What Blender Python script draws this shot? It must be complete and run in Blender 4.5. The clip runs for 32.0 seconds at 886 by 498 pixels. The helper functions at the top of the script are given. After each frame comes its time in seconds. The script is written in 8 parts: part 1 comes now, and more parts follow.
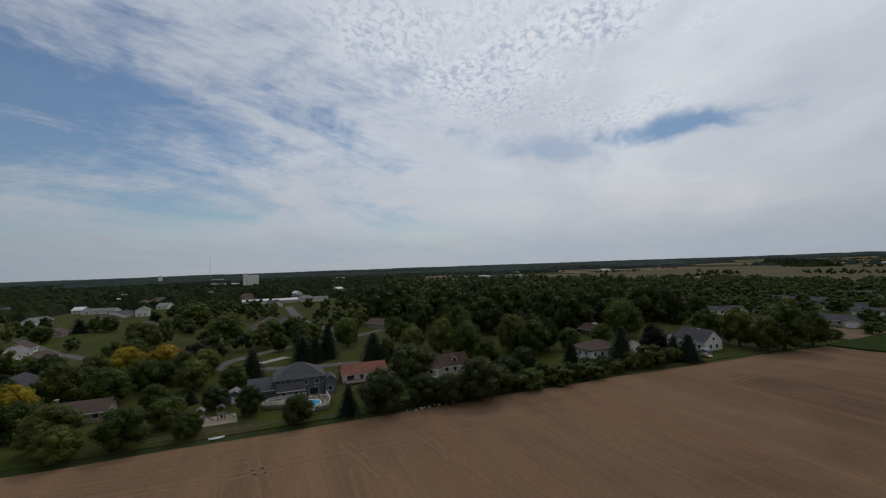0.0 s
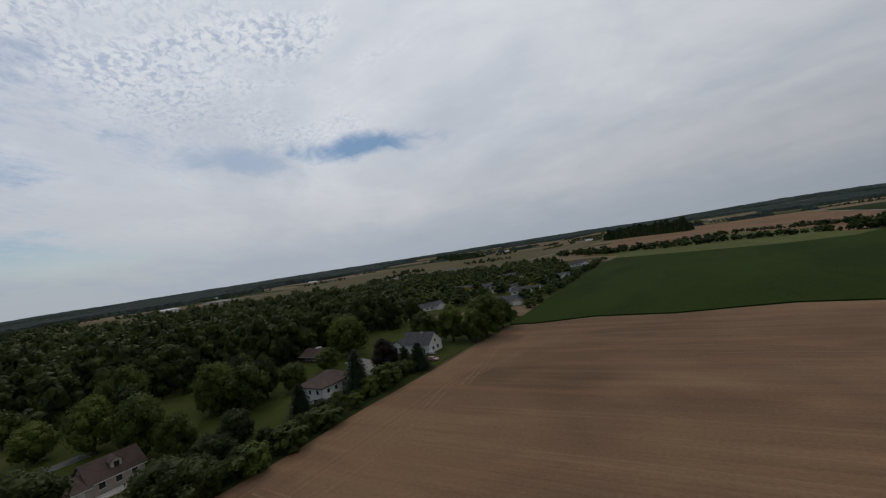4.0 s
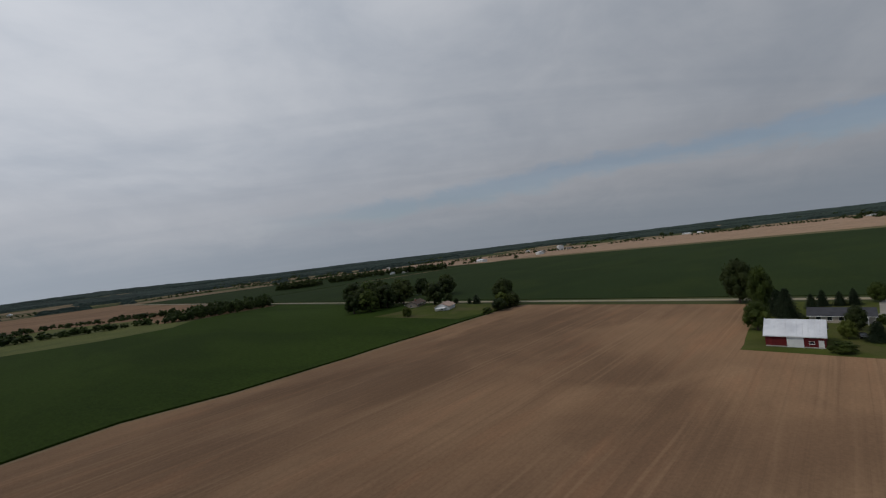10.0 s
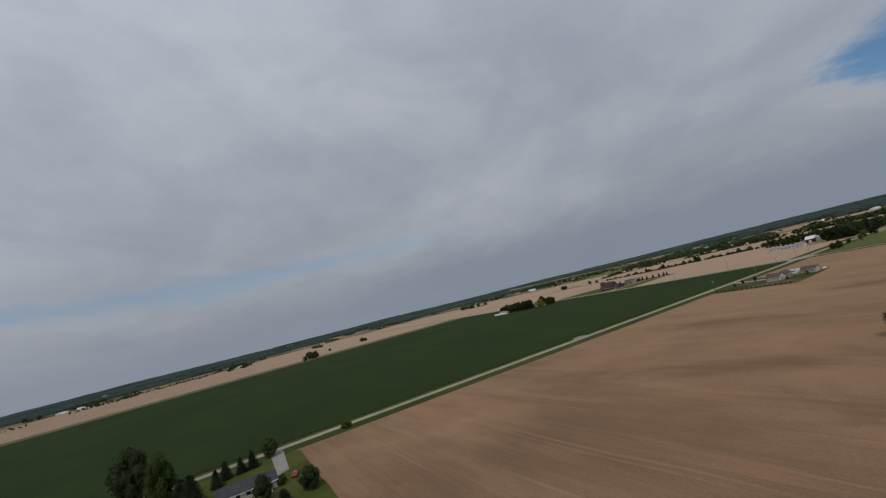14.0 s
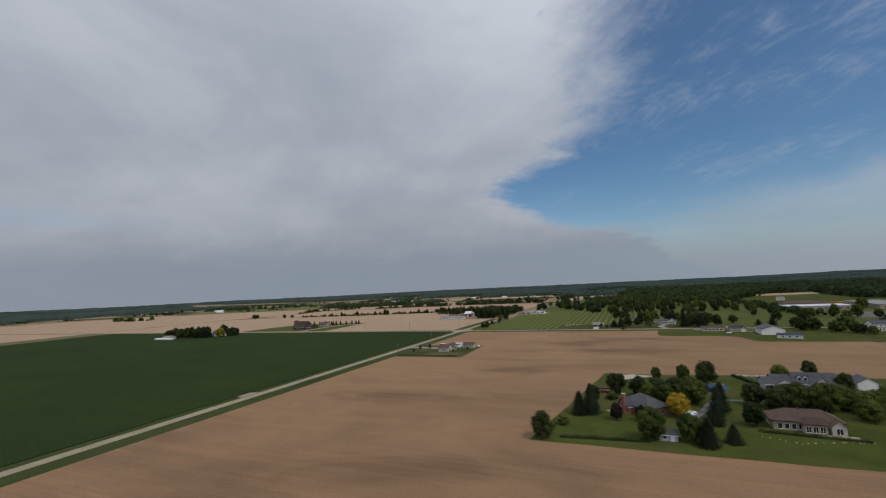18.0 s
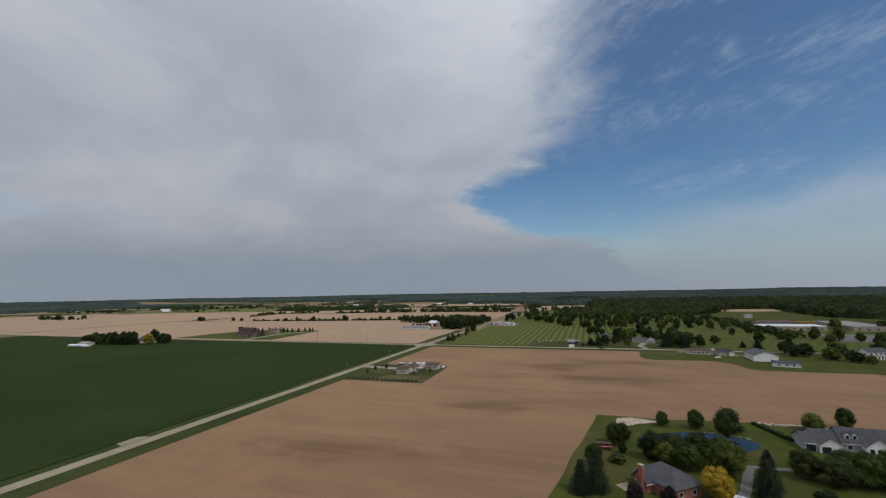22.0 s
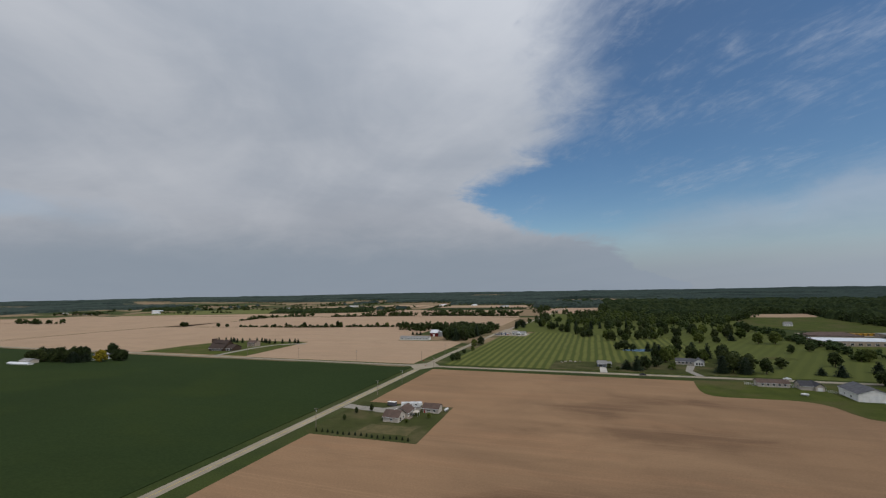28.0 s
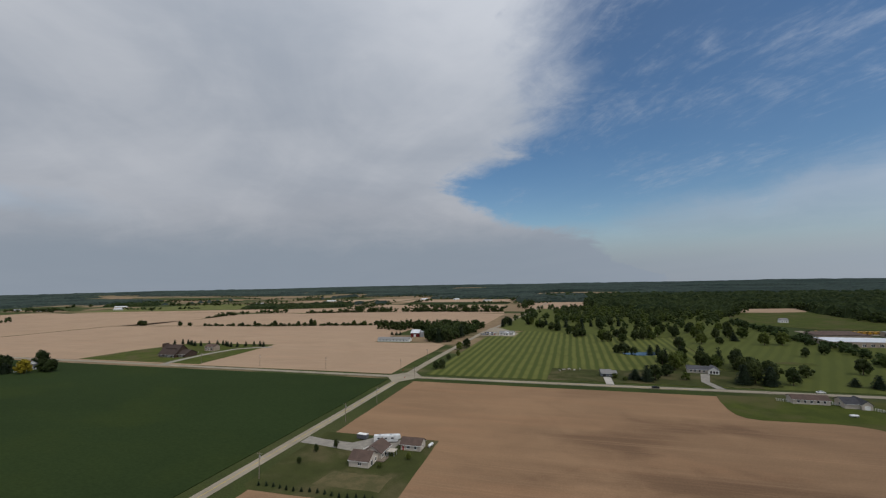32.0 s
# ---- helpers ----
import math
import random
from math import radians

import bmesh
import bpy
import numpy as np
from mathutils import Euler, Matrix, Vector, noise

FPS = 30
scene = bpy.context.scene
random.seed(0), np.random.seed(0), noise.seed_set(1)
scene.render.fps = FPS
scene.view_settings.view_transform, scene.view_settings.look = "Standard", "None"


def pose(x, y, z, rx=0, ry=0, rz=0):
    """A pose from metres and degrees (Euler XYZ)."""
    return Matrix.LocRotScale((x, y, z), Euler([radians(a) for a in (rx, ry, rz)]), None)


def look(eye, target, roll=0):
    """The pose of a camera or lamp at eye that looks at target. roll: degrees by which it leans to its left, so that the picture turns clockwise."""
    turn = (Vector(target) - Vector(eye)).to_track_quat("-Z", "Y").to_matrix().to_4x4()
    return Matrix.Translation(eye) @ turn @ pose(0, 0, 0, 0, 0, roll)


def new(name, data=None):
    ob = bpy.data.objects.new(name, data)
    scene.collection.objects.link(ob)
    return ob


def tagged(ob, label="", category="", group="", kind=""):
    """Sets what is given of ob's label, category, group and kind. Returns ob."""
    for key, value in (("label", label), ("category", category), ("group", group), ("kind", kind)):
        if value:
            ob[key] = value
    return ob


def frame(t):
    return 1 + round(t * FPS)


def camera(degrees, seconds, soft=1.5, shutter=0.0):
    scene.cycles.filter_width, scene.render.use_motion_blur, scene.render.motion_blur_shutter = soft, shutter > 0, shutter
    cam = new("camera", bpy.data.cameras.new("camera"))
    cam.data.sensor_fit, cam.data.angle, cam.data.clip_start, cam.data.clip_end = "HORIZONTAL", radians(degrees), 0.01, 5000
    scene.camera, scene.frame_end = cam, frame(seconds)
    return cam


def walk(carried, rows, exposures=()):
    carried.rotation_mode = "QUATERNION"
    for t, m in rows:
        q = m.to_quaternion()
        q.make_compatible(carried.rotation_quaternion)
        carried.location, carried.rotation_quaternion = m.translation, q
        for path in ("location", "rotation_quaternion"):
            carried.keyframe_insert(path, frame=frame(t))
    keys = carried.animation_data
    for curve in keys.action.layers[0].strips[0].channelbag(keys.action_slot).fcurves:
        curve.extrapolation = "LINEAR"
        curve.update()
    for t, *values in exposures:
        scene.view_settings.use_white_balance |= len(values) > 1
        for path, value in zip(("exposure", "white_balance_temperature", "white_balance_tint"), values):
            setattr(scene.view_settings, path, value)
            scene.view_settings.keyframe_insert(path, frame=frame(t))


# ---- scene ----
cam = camera(91.8, 32.0, soft=1.2)
PATH = [
    (0, (219.32, -438.76, 36.39), (312.40, -475.12, 40.18), -1.90),
    (0.5, (222.70, -440.03, 36.73), (314.73, -479.06, 39.36), -4.14),
    (1, (226.03, -441.28, 37.03), (315.46, -485.99, 38.68), -7.32),
    (1.5, (229.26, -442.72, 37.30), (314.93, -494.30, 38.28), -8.68),
    (2, (232.53, -444.43, 37.55), (313.12, -503.64, 38.10), -9.25),
    (2.5, (235.70, -446.45, 37.79), (309.72, -513.69, 38.06), -9.89),
    (3, (238.53, -448.88, 38.01), (304.47, -524.05, 38.27), -10.23),
    (3.5, (241.10, -451.44, 38.18), (299.57, -532.56, 38.51), -9.09),
    (5.5, (249.77, -465.60, 38.41), (274.33, -562.53, 39.30), -9.39),
    (6, (250.29, -469.27, 38.14), (264.31, -568.28, 39.10), -8.18),
    (6.5, (250.27, -472.78, 37.77), (253.43, -572.73, 39.04), -8.16),
    (7, (249.71, -476.33, 37.46), (241.06, -575.95, 38.74), -8.55),
    (7.5, (248.52, -480.43, 37.29), (227.72, -578.24, 38.35), -8.47),
    (8, (247.17, -484.93, 37.27), (215.18, -579.67, 38.38), -8.19),
    (8.5, (245.79, -489.28, 37.38), (202.75, -579.54, 38.49), -8.03),
    (9, (244.13, -493.38, 37.56), (190.31, -577.66, 38.49), -7.67),
    (9.5, (241.77, -496.69, 37.71), (178.19, -573.87, 38.61), -7.18),
    (10, (238.93, -499.41, 37.87), (166.09, -567.92, 38.76), -6.70),
    (10.5, (235.70, -501.47, 38.04), (154.45, -559.77, 38.98), -6.89),
    (11, (231.93, -503.31, 38.23), (143.13, -549.28, 39.45), -8.02),
    (11.5, (227.63, -505.12, 38.41), (132.13, -534.76, 39.71), -10.37),
    (12, (223.07, -506.67, 38.62), (123.92, -519.17, 42.35), -11.45),
    (12.5, (218.65, -507.58, 39.01), (119.14, -503.07, 47.78), -12.20),
    (13, (213.75, -507.58, 39.63), (116.60, -486.04, 49.52), -14.27),
    (13.5, (208.50, -506.62, 40.49), (116.59, -469.02, 52.30), -15.28),
    (14, (203.21, -505.18, 41.51), (116.90, -456.20, 53.79), -14.20),
    (14.5, (198.63, -503.24, 42.58), (118.85, -444.11, 54.37), -13.99),
    (15, (194.54, -500.83, 43.64), (124.59, -430.34, 55.41), -16.05),
    (15.5, (190.80, -498.00, 44.66), (130.80, -418.99, 57.19), -15.90),
    (17.5, (182.24, -480.33, 48.73), (143.74, -388.54, 58.37), -6.77),
    (18, (180.19, -475.06, 49.78), (141.23, -383.41, 58.86), -2.91),
    (18.5, (178.27, -469.61, 50.76), (139.29, -377.99, 60.05), -0.15),
    (19, (176.44, -464.01, 51.62), (138.62, -371.89, 60.80), 0.39),
    (19.5, (174.62, -458.40, 52.30), (139.53, -365.27, 62.07), -0.73),
    (20, (172.65, -452.84, 52.88), (138.82, -359.24, 62.57), -0.89),
    (20.5, (170.58, -447.21, 53.43), (137.32, -353.39, 63.04), -0.83),
    (21, (168.53, -441.59, 53.96), (136.50, -347.29, 63.04), -1.23),
    (21.5, (166.44, -436.02, 54.53), (135.21, -341.50, 64.06), -1.44),
    (22, (164.23, -430.34, 55.17), (132.39, -336.04, 64.87), -1.12),
    (22.5, (162.14, -424.55, 55.89), (130.04, -330.34, 65.57), -0.94),
    (23, (160.08, -418.59, 56.67), (127.75, -324.48, 66.59), -0.89),
    (23.5, (158.14, -412.66, 57.49), (125.99, -318.53, 67.78), -1.05),
    (24, (156.24, -406.78, 58.33), (124.57, -312.49, 68.70), -1.11),
    (24.5, (154.19, -400.90, 59.15), (122.22, -306.74, 69.72), -0.96),
    (25, (152.03, -395.07, 59.93), (120.23, -300.89, 70.82), -0.98),
    (25.5, (149.88, -389.20, 60.73), (118.24, -294.99, 71.85), -0.96),
    (27.5, (142.61, -365.40, 64.98), (110.26, -271.28, 74.65), -1.07),
    (28, (140.45, -359.57, 65.87), (107.94, -265.46, 75.10), -1.09),
    (28.5, (138.43, -353.86, 66.66), (105.90, -259.71, 75.51), -1.14),
    (29, (136.40, -348.36, 67.43), (104.35, -253.99, 75.65), -1.36),
    (29.5, (134.42, -342.83, 68.21), (102.92, -248.24, 76.02), -1.34),
    (30, (132.31, -337.25, 68.94), (100.98, -242.58, 76.38), -1.36),
    (30.5, (130.13, -331.48, 69.58), (99.27, -236.62, 76.70), -1.35),
    (31, (127.90, -325.56, 70.14), (97.74, -230.46, 76.94), -1.23),
    (31.5, (125.66, -319.70, 70.65), (96.29, -224.36, 77.53), -1.15),
    (32, (123.47, -313.97, 71.15), (95.10, -218.36, 78.52), -1.19),
]
EXPOSURES = [(0, -0.46, 6500, 10), (4, -0.47, 6500, 10), (7, -0.60, 6550, 10), (9.5, -0.50, 6450, 10), (12, -0.33, 6300, 10), (14, -0.22, 6250, 10), (18, -0.05, 6300, 10), (32, -0.01, 6350, 10)]
walk(cam, [(t, look(eye, target, roll)) for t, eye, target, roll in PATH], EXPOSURES)

# ---- world and sun ----
SUN_AZ = radians(122)      # clockwise from +y
SUN_EL = radians(52)


def nodes_of(owner):
    owner.use_nodes = True
    tree = owner.node_tree
    tree.nodes.clear()
    return tree




def link(tree, a, b):
    tree.links.new(a, b)


def value(tree, op, a, b=None, c=None, clamp=False):
    n = tree.nodes.new("ShaderNodeMath")
    n.operation, n.use_clamp = op, clamp
    for i, v in enumerate((a, b, c)):
        if v is None:
            continue
        if isinstance(v, (int, float)):
            n.inputs[i].default_value = v
        else:
            tree.links.new(v, n.inputs[i])
    return n.outputs[0]


def noise_tex(tree, vec, scale, detail=4.0, rough=0.55, distort=0.0):
    n = tree.nodes.new("ShaderNodeTexNoise")
    n.inputs["Scale"].default_value, n.inputs["Detail"].default_value = scale, detail
    n.inputs["Roughness"].default_value, n.inputs["Distortion"].default_value = rough, distort
    if vec is not None:
        tree.links.new(vec, n.inputs["Vector"])
    return n.outputs["Fac"]


def step(tree, v, a, b, lo=0.0, hi=1.0):
    n = tree.nodes.new("ShaderNodeMapRange")
    n.interpolation_type = "SMOOTHSTEP"
    for key, x in (("From Min", a), ("From Max", b), ("To Min", lo), ("To Max", hi)):
        n.inputs[key].default_value = x
    tree.links.new(v, n.inputs["Value"])
    return n.outputs["Result"]


def mix(tree, fac, a, b, blend="MIX"):
    n = tree.nodes.new("ShaderNodeMix")
    n.data_type, n.blend_type = "RGBA", blend
    if isinstance(fac, (int, float)):
        n.inputs[0].default_value = fac
    else:
        tree.links.new(fac, n.inputs[0])
    for sock, c in ((n.inputs[6], a), (n.inputs[7], b)):
        if isinstance(c, (tuple, list)):
            sock.default_value = (*c[:3], 1)
        else:
            tree.links.new(c, sock)
    return n.outputs[2]


def mapped(tree, vec, scale=(1, 1, 1), rot=(0, 0, 0), loc=(0, 0, 0)):
    n = tree.nodes.new("ShaderNodeMapping")
    n.inputs["Scale"].default_value, n.inputs["Rotation"].default_value, n.inputs["Location"].default_value = scale, rot, loc
    tree.links.new(vec, n.inputs["Vector"])
    return n.outputs["Vector"]


def blob(tree, x, y, cx, cy, rx, ry, tilt=0.0):
    """1 inside a soft ellipse of the plane, falling to 0 at its rim."""
    c, s = math.cos(tilt), math.sin(tilt)
    dx, dy = value(tree, "SUBTRACT", x, cx), value(tree, "SUBTRACT", y, cy)
    u = value(tree, "ADD", value(tree, "MULTIPLY", dx, c / rx), value(tree, "MULTIPLY", dy, s / rx))
    v = value(tree, "ADD", value(tree, "MULTIPLY", dx, -s / ry), value(tree, "MULTIPLY", dy, c / ry))
    r = value(tree, "SQRT", value(tree, "ADD", value(tree, "MULTIPLY", u, u), value(tree, "MULTIPLY", v, v)))
    return value(tree, "SUBTRACT", 1.0, r)


def streaky(tree, vec, angle, along, across, loc=(0, 0, 0)):
    """The plane turned by an angle and then drawn out, for clouds that run one way."""
    return mapped(tree, mapped(tree, vec, (1, 1, 1), (0, 0, angle)), (along, across, 1), (0, 0, 0), loc)


def build_world():
    w = bpy.data.worlds.new("cloudy_sky")
    scene.world = w
    t = nodes_of(w)
    sky = t.nodes.new("ShaderNodeTexSky")
    sky.sky_type, sky.sun_disc = "NISHITA", False
    sky.sun_elevation, sky.sun_rotation = SUN_EL, SUN_AZ
    sky.air_density, sky.dust_density, sky.ozone_density = 1.0, 0.2, 1.2
    co = t.nodes.new("ShaderNodeTexCoord").outputs["Generated"]
    sep = t.nodes.new("ShaderNodeSeparateXYZ")
    link(t, co, sep.inputs[0])
    x, y, z = sep.outputs
    up = value(t, "ADD", value(t, "MAXIMUM", z, 0.0), 0.10)
    com = t.nodes.new("ShaderNodeCombineXYZ")
    link(t, value(t, "DIVIDE", x, up), com.inputs[0])
    link(t, value(t, "DIVIDE", y, up), com.inputs[1])
    plane = com.outputs[0]                              # place on the cloud layer
    dome = mapped(t, co, (1, 1, 2.6))                   # place on the dome, flattened for level wisps
    az = value(t, "MULTIPLY", value(t, "ARCTAN2", x, y), 57.2958)
    west_az = value(t, "FLOORED_MODULO", az, 360.0)     # the same without a seam in the south
    el = value(t, "MULTIPLY", value(t, "ARCSINE", z), 57.2958)

    def times(a, b):
        return value(t, "MULTIPLY", a, b)

    def plus(a, b):
        return value(t, "ADD", a, b)

    def centred(v, k):
        return times(value(t, "SUBTRACT", v, 0.5), k)

    # the weave of the layer: broad swells, bands running north-west, level wisps, small ripples
    big = noise_tex(t, plane, 0.55, 5, 0.55, 0.8)
    bands = noise_tex(t, streaky(t, plane, radians(-135), 0.24, 1.0), 1.1, 4, 0.5, 0.9)
    wisp = noise_tex(t, dome, 5.5, 7, 0.62, 0.6)
    puff = noise_tex(t, mapped(t, co, (1, 1, 1.6)), 16.0, 6, 0.62, 0.5)
    swell = noise_tex(t, mapped(t, co, (1, 1, 1.5), (0, 0, 0), (4, 2, 1)), 2.3, 5, 0.55, 0.9)
    # the wide clear opening in the north: a soft upper rim, a crisp lower one with level wisps
    rim = plus(plus(value(t, "MINIMUM", times(value(t, "MAXIMUM", value(t, "SUBTRACT", el, 13.0), 0.0), 1.25), 7.6), times(value(t, "MAXIMUM", value(t, "SUBTRACT", el, 21.0), 0.0), 0.22)), times(value(t, "MAXIMUM", value(t, "SUBTRACT", 10.5, el), 0.0), 2.7))
    side = value(t, "SUBTRACT", plus(az, 16.0), rim)
    side = plus(side, plus(centred(wisp, 17.0), plus(centred(puff, 6.0), centred(swell, 8.0))))
    width = step(t, el, 11.0, 26.0, 4.5, 14.0)
    north = step(t, value(t, "DIVIDE", side, width), -0.15, 1.0)
    sill = value(t, "SUBTRACT", el, plus(3.0, times(value(t, "MAXIMUM", value(t, "SUBTRACT", az, 1.0), 0.0), 0.19)))
    sill = step(t, plus(sill, plus(centred(wisp, 6.0), centred(puff, 3.0))), -0.5, 5.0, 0.48, 1.0)
    north = times(times(north, sill), step(t, az, 44.0, 66.0, 1.0, 0.0))
    north = times(north, step(t, el, 40.0, 55.0, 1.0, 0.0))
    ripple = noise_tex(t, streaky(t, plane, radians(60), 1.0, 2.6), 9.0, 5, 0.62, 0.5)
    veil = plus(plus(centred(bands, 1.5), centred(ripple, 0.8)), plus(centred(wisp, 1.5), plus(centred(puff, 0.5), times(value(t, "SUBTRACT", el, 15.0), 0.012))))
    north = times(north, step(t, veil, 0.0, 0.85, 1.0, 0.62))
    # torn veils over blue in the east
    east = blob(t, az, el, 68.0, 19.5, 42.0, 16.0, radians(-10))
    feather = plus(plus(centred(bands, 1.7), centred(ripple, 0.55)), plus(centred(wisp, 1.6), plus(centred(swell, 1.6), centred(puff, 0.5))))
    east = step(t, plus(east, feather), -0.35, 0.75, 0.0, 0.92)
    # the small leaf-shaped gap in the south-east with its pale tail
    slit = blob(t, az, el, 140.5, 15.1, 9.8, 1.75, radians(2))
    torn = plus(centred(wisp, 1.3), centred(puff, 1.7))
    slit = step(t, plus(slit, torn), -0.3, 0.8, 0, 0.9)
    tail = step(t, plus(blob(t, az, el, 125.5, 14.4, 8.5, 2.2, radians(-4)), torn), -0.1, 0.7, 0, 0.42)
    # shoals of small cloudlets
    cells = noise_tex(t, streaky(t, plane, radians(30), 1.0, 1.45), 27.0, 3, 0.55, 0.6)
    shoal = value(t, "MAXIMUM", blob(t, az, el, 119.0, 21.0, 19.0, 5.6, radians(-14)), value(t, "MAXIMUM", blob(t, az, el, 127.0, 27.8, 17.0, 4.6, radians(-6)), blob(t, az, el, 101.0, 28.5, 14.0, 7.0, radians(-10))))
    shoal = step(t, plus(shoal, plus(centred(swell, 2.6), centred(wisp, 2.6))), -0.25, 0.9)
    mott = times(shoal, step(t, plus(cells, plus(centred(swell, 0.6), centred(ripple, 0.35))), 0.42, 0.76, 0, 0.46))
    # a thin teal streak low in the west
    line = plus(7.3, plus(times(value(t, "SINE", times(value(t, "SUBTRACT", west_az, 225.0), 0.0349)), 1.5), centred(swell, 3.0)))
    streak = value(t, "SUBTRACT", 1.0, value(t, "DIVIDE", value(t, "ABSOLUTE", value(t, "SUBTRACT", el, line)), 1.7))
    streak = times(step(t, plus(streak, plus(centred(wisp, 2.6), centred(puff, 1.0))), -0.1, 0.9, 0, 0.40), times(step(t, west_az, 198.0, 222.0), step(t, west_az, 282.0, 312.0, 1.0, 0.0)))
    clear = value(t, "MAXIMUM", value(t, "MAXIMUM", north, east), value(t, "MAXIMUM", value(t, "MAXIMUM", slit, tail), value(t, "MAXIMUM", mott, streak)))
    cover = value(t, "MULTIPLY_ADD", value(t, "SUBTRACT", 1.0, clear, clamp=True), 0.90, 0.10)
    tone = plus(plus(centred(big, 0.65), centred(bands, 0.62)), plus(centred(swell, 0.80), plus(centred(wisp, 0.26), centred(puff, 0.06))))
    tone = step(t, tone, -0.34, 0.34)
    colour = mix(t, tone, (0.315, 0.346, 0.395), (0.455, 0.472, 0.505))
    colour = mix(t, times(shoal, step(t, cells, 0.34, 0.62, 0.20, 0.0)), colour, (0.56, 0.57, 0.58))
    # the layer is brighter round the sun and greyer, flatter towards the horizon
    glow = t.nodes.new("ShaderNodeVectorMath")
    glow.operation = "DOT_PRODUCT"
    link(t, co, glow.inputs[0])
    glow.inputs[1].default_value = (math.sin(SUN_AZ) * math.cos(SUN_EL), math.cos(SUN_AZ) * math.cos(SUN_EL), math.sin(SUN_EL))
    pale = step(t, plus(el, plus(centred(wisp, 5.0), centred(swell, 4.0))), 4.2, 15.0, 0.62, 0.0)
    colour = mix(t, pale, colour, (0.352, 0.362, 0.388))
    northern = step(t, value(t, "ABSOLUTE", az), 50.0, 95.0, 1.0, 0.0)
    bank = step(t, value(t, "SUBTRACT", plus(el, plus(centred(wisp, 4.5), centred(puff, 1.6))), times(northern, 2.2)), 1.2, 7.4, 0.62, 0.0)
    bank = times(bank, plus(1.0, times(northern, 0.30)))
    colour = mix(t, bank, colour, (0.226, 0.270, 0.322))
    lift = t.nodes.new("ShaderNodeVectorMath")
    lift.operation = "SCALE"
    link(t, colour, lift.inputs[0])
    link(t, step(t, glow.outputs["Value"], -0.5, 1.3, 1.0, 2.25), lift.inputs["Scale"])
    colour = lift.outputs[0]
    cover = value(t, "MAXIMUM", cover, step(t, el, 1.0, 9.0, 0.95, 0.0))
    bg_sky, bg_cloud = t.nodes.new("ShaderNodeBackground"), t.nodes.new("ShaderNodeBackground")
    deep = t.nodes.new("ShaderNodeHueSaturation")
    deep.inputs["Saturation"].default_value = 1.36
    link(t, sky.outputs[0], deep.inputs["Color"])
    link(t, deep.outputs[0], bg_sky.inputs[0])
    bg_sky.inputs[1].default_value = 0.078
    link(t, colour, bg_cloud.inputs[0])
    bg_cloud.inputs[1].default_value = 1.0
    mx, out = t.nodes.new("ShaderNodeMixShader"), t.nodes.new("ShaderNodeOutputWorld")
    link(t, cover, mx.inputs[0])
    link(t, bg_sky.outputs[0], mx.inputs[1])
    link(t, bg_cloud.outputs[0], mx.inputs[2])
    link(t, mx.outputs[0], out.inputs[0])


build_world()
sun_data = bpy.data.lights.new("sun", "SUN")
sun_data.energy, sun_data.angle, sun_data.color = 1.2, radians(5), (1.0, 0.91, 0.76)
sun = new("sun", sun_data)
sun.matrix_world = look((100 * math.sin(SUN_AZ) * math.cos(SUN_EL), 100 * math.cos(SUN_AZ) * math.cos(SUN_EL), 100 * math.sin(SUN_EL)), (0, 0, 0))


# ---- materials ----
def material(name, base, other=None, scale=1.0, fine=None, rough=0.9, metal=0.0, bump=0.0, spec=0.2, vary=0.0, world=True, stretch=(1, 1, 1), lo=0.35, hi=0.65, third=None, third_scale=0.01, third_lo=0.45, third_hi=0.7, grain=0.15):
    """Two-scale procedural surface: patches of two colours, fine grain, optional large stains and a difference from piece to piece."""
    m = bpy.data.materials.new(name)
    t = nodes_of(m)
    bsdf, out = t.nodes.new("ShaderNodeBsdfPrincipled"), t.nodes.new("ShaderNodeOutputMaterial")
    link(t, bsdf.outputs[0], out.inputs[0])
    if world:
        co = t.nodes.new("ShaderNodeNewGeometry").outputs["Position"]
    else:
        co = t.nodes.new("ShaderNodeTexCoord").outputs["Object"]
    co = mapped(t, co, stretch)
    colour = base
    other = other or tuple(0.75 * c for c in base)
    colour = mix(t, step(t, noise_tex(t, co, scale, 5, 0.6, 0.3), lo, hi), base, other)
    if third:
        colour = mix(t, step(t, noise_tex(t, co, third_scale, 4, 0.55, 0.5), third_lo, third_hi), colour, third)
    grain_fac = noise_tex(t, co, fine or scale * 14, 3, 0.6)
    g = t.nodes.new("ShaderNodeHueSaturation")
    link(t, step(t, grain_fac, 0.2, 0.8, 1.0 - grain, 1.0 + grain), g.inputs["Value"])
    link(t, colour, g.inputs["Color"])
    colour = g.outputs[0]
    if vary:
        h = t.nodes.new("ShaderNodeHueSaturation")
        r = t.nodes.new("ShaderNodeObjectInfo").outputs["Random"]
        link(t, value(t, "MULTIPLY_ADD", r, 2 * vary, 1 - vary), h.inputs["Value"])
        link(t, value(t, "MULTIPLY_ADD", r, 0.05 * vary, 0.5 - 0.02 * vary), h.inputs["Hue"])
        link(t, colour, h.inputs["Color"])
        colour = h.outputs[0]
    link(t, colour, bsdf.inputs["Base Color"])
    bsdf.inputs["Roughness"].default_value, bsdf.inputs["Metallic"].default_value = rough, metal
    bsdf.inputs["Specular IOR Level"].default_value = spec
    bsdf.inputs["Diffuse Roughness"].default_value = 1.0 if rough > 0.88 else 0.3
    if bump:
        b = t.nodes.new("ShaderNodeBump")
        b.inputs["Strength"].default_value, b.inputs["Distance"].default_value = bump, 0.1
        link(t, grain_fac, b.inputs["Height"])
        link(t, b.outputs[0], bsdf.inputs["Normal"])
    return m


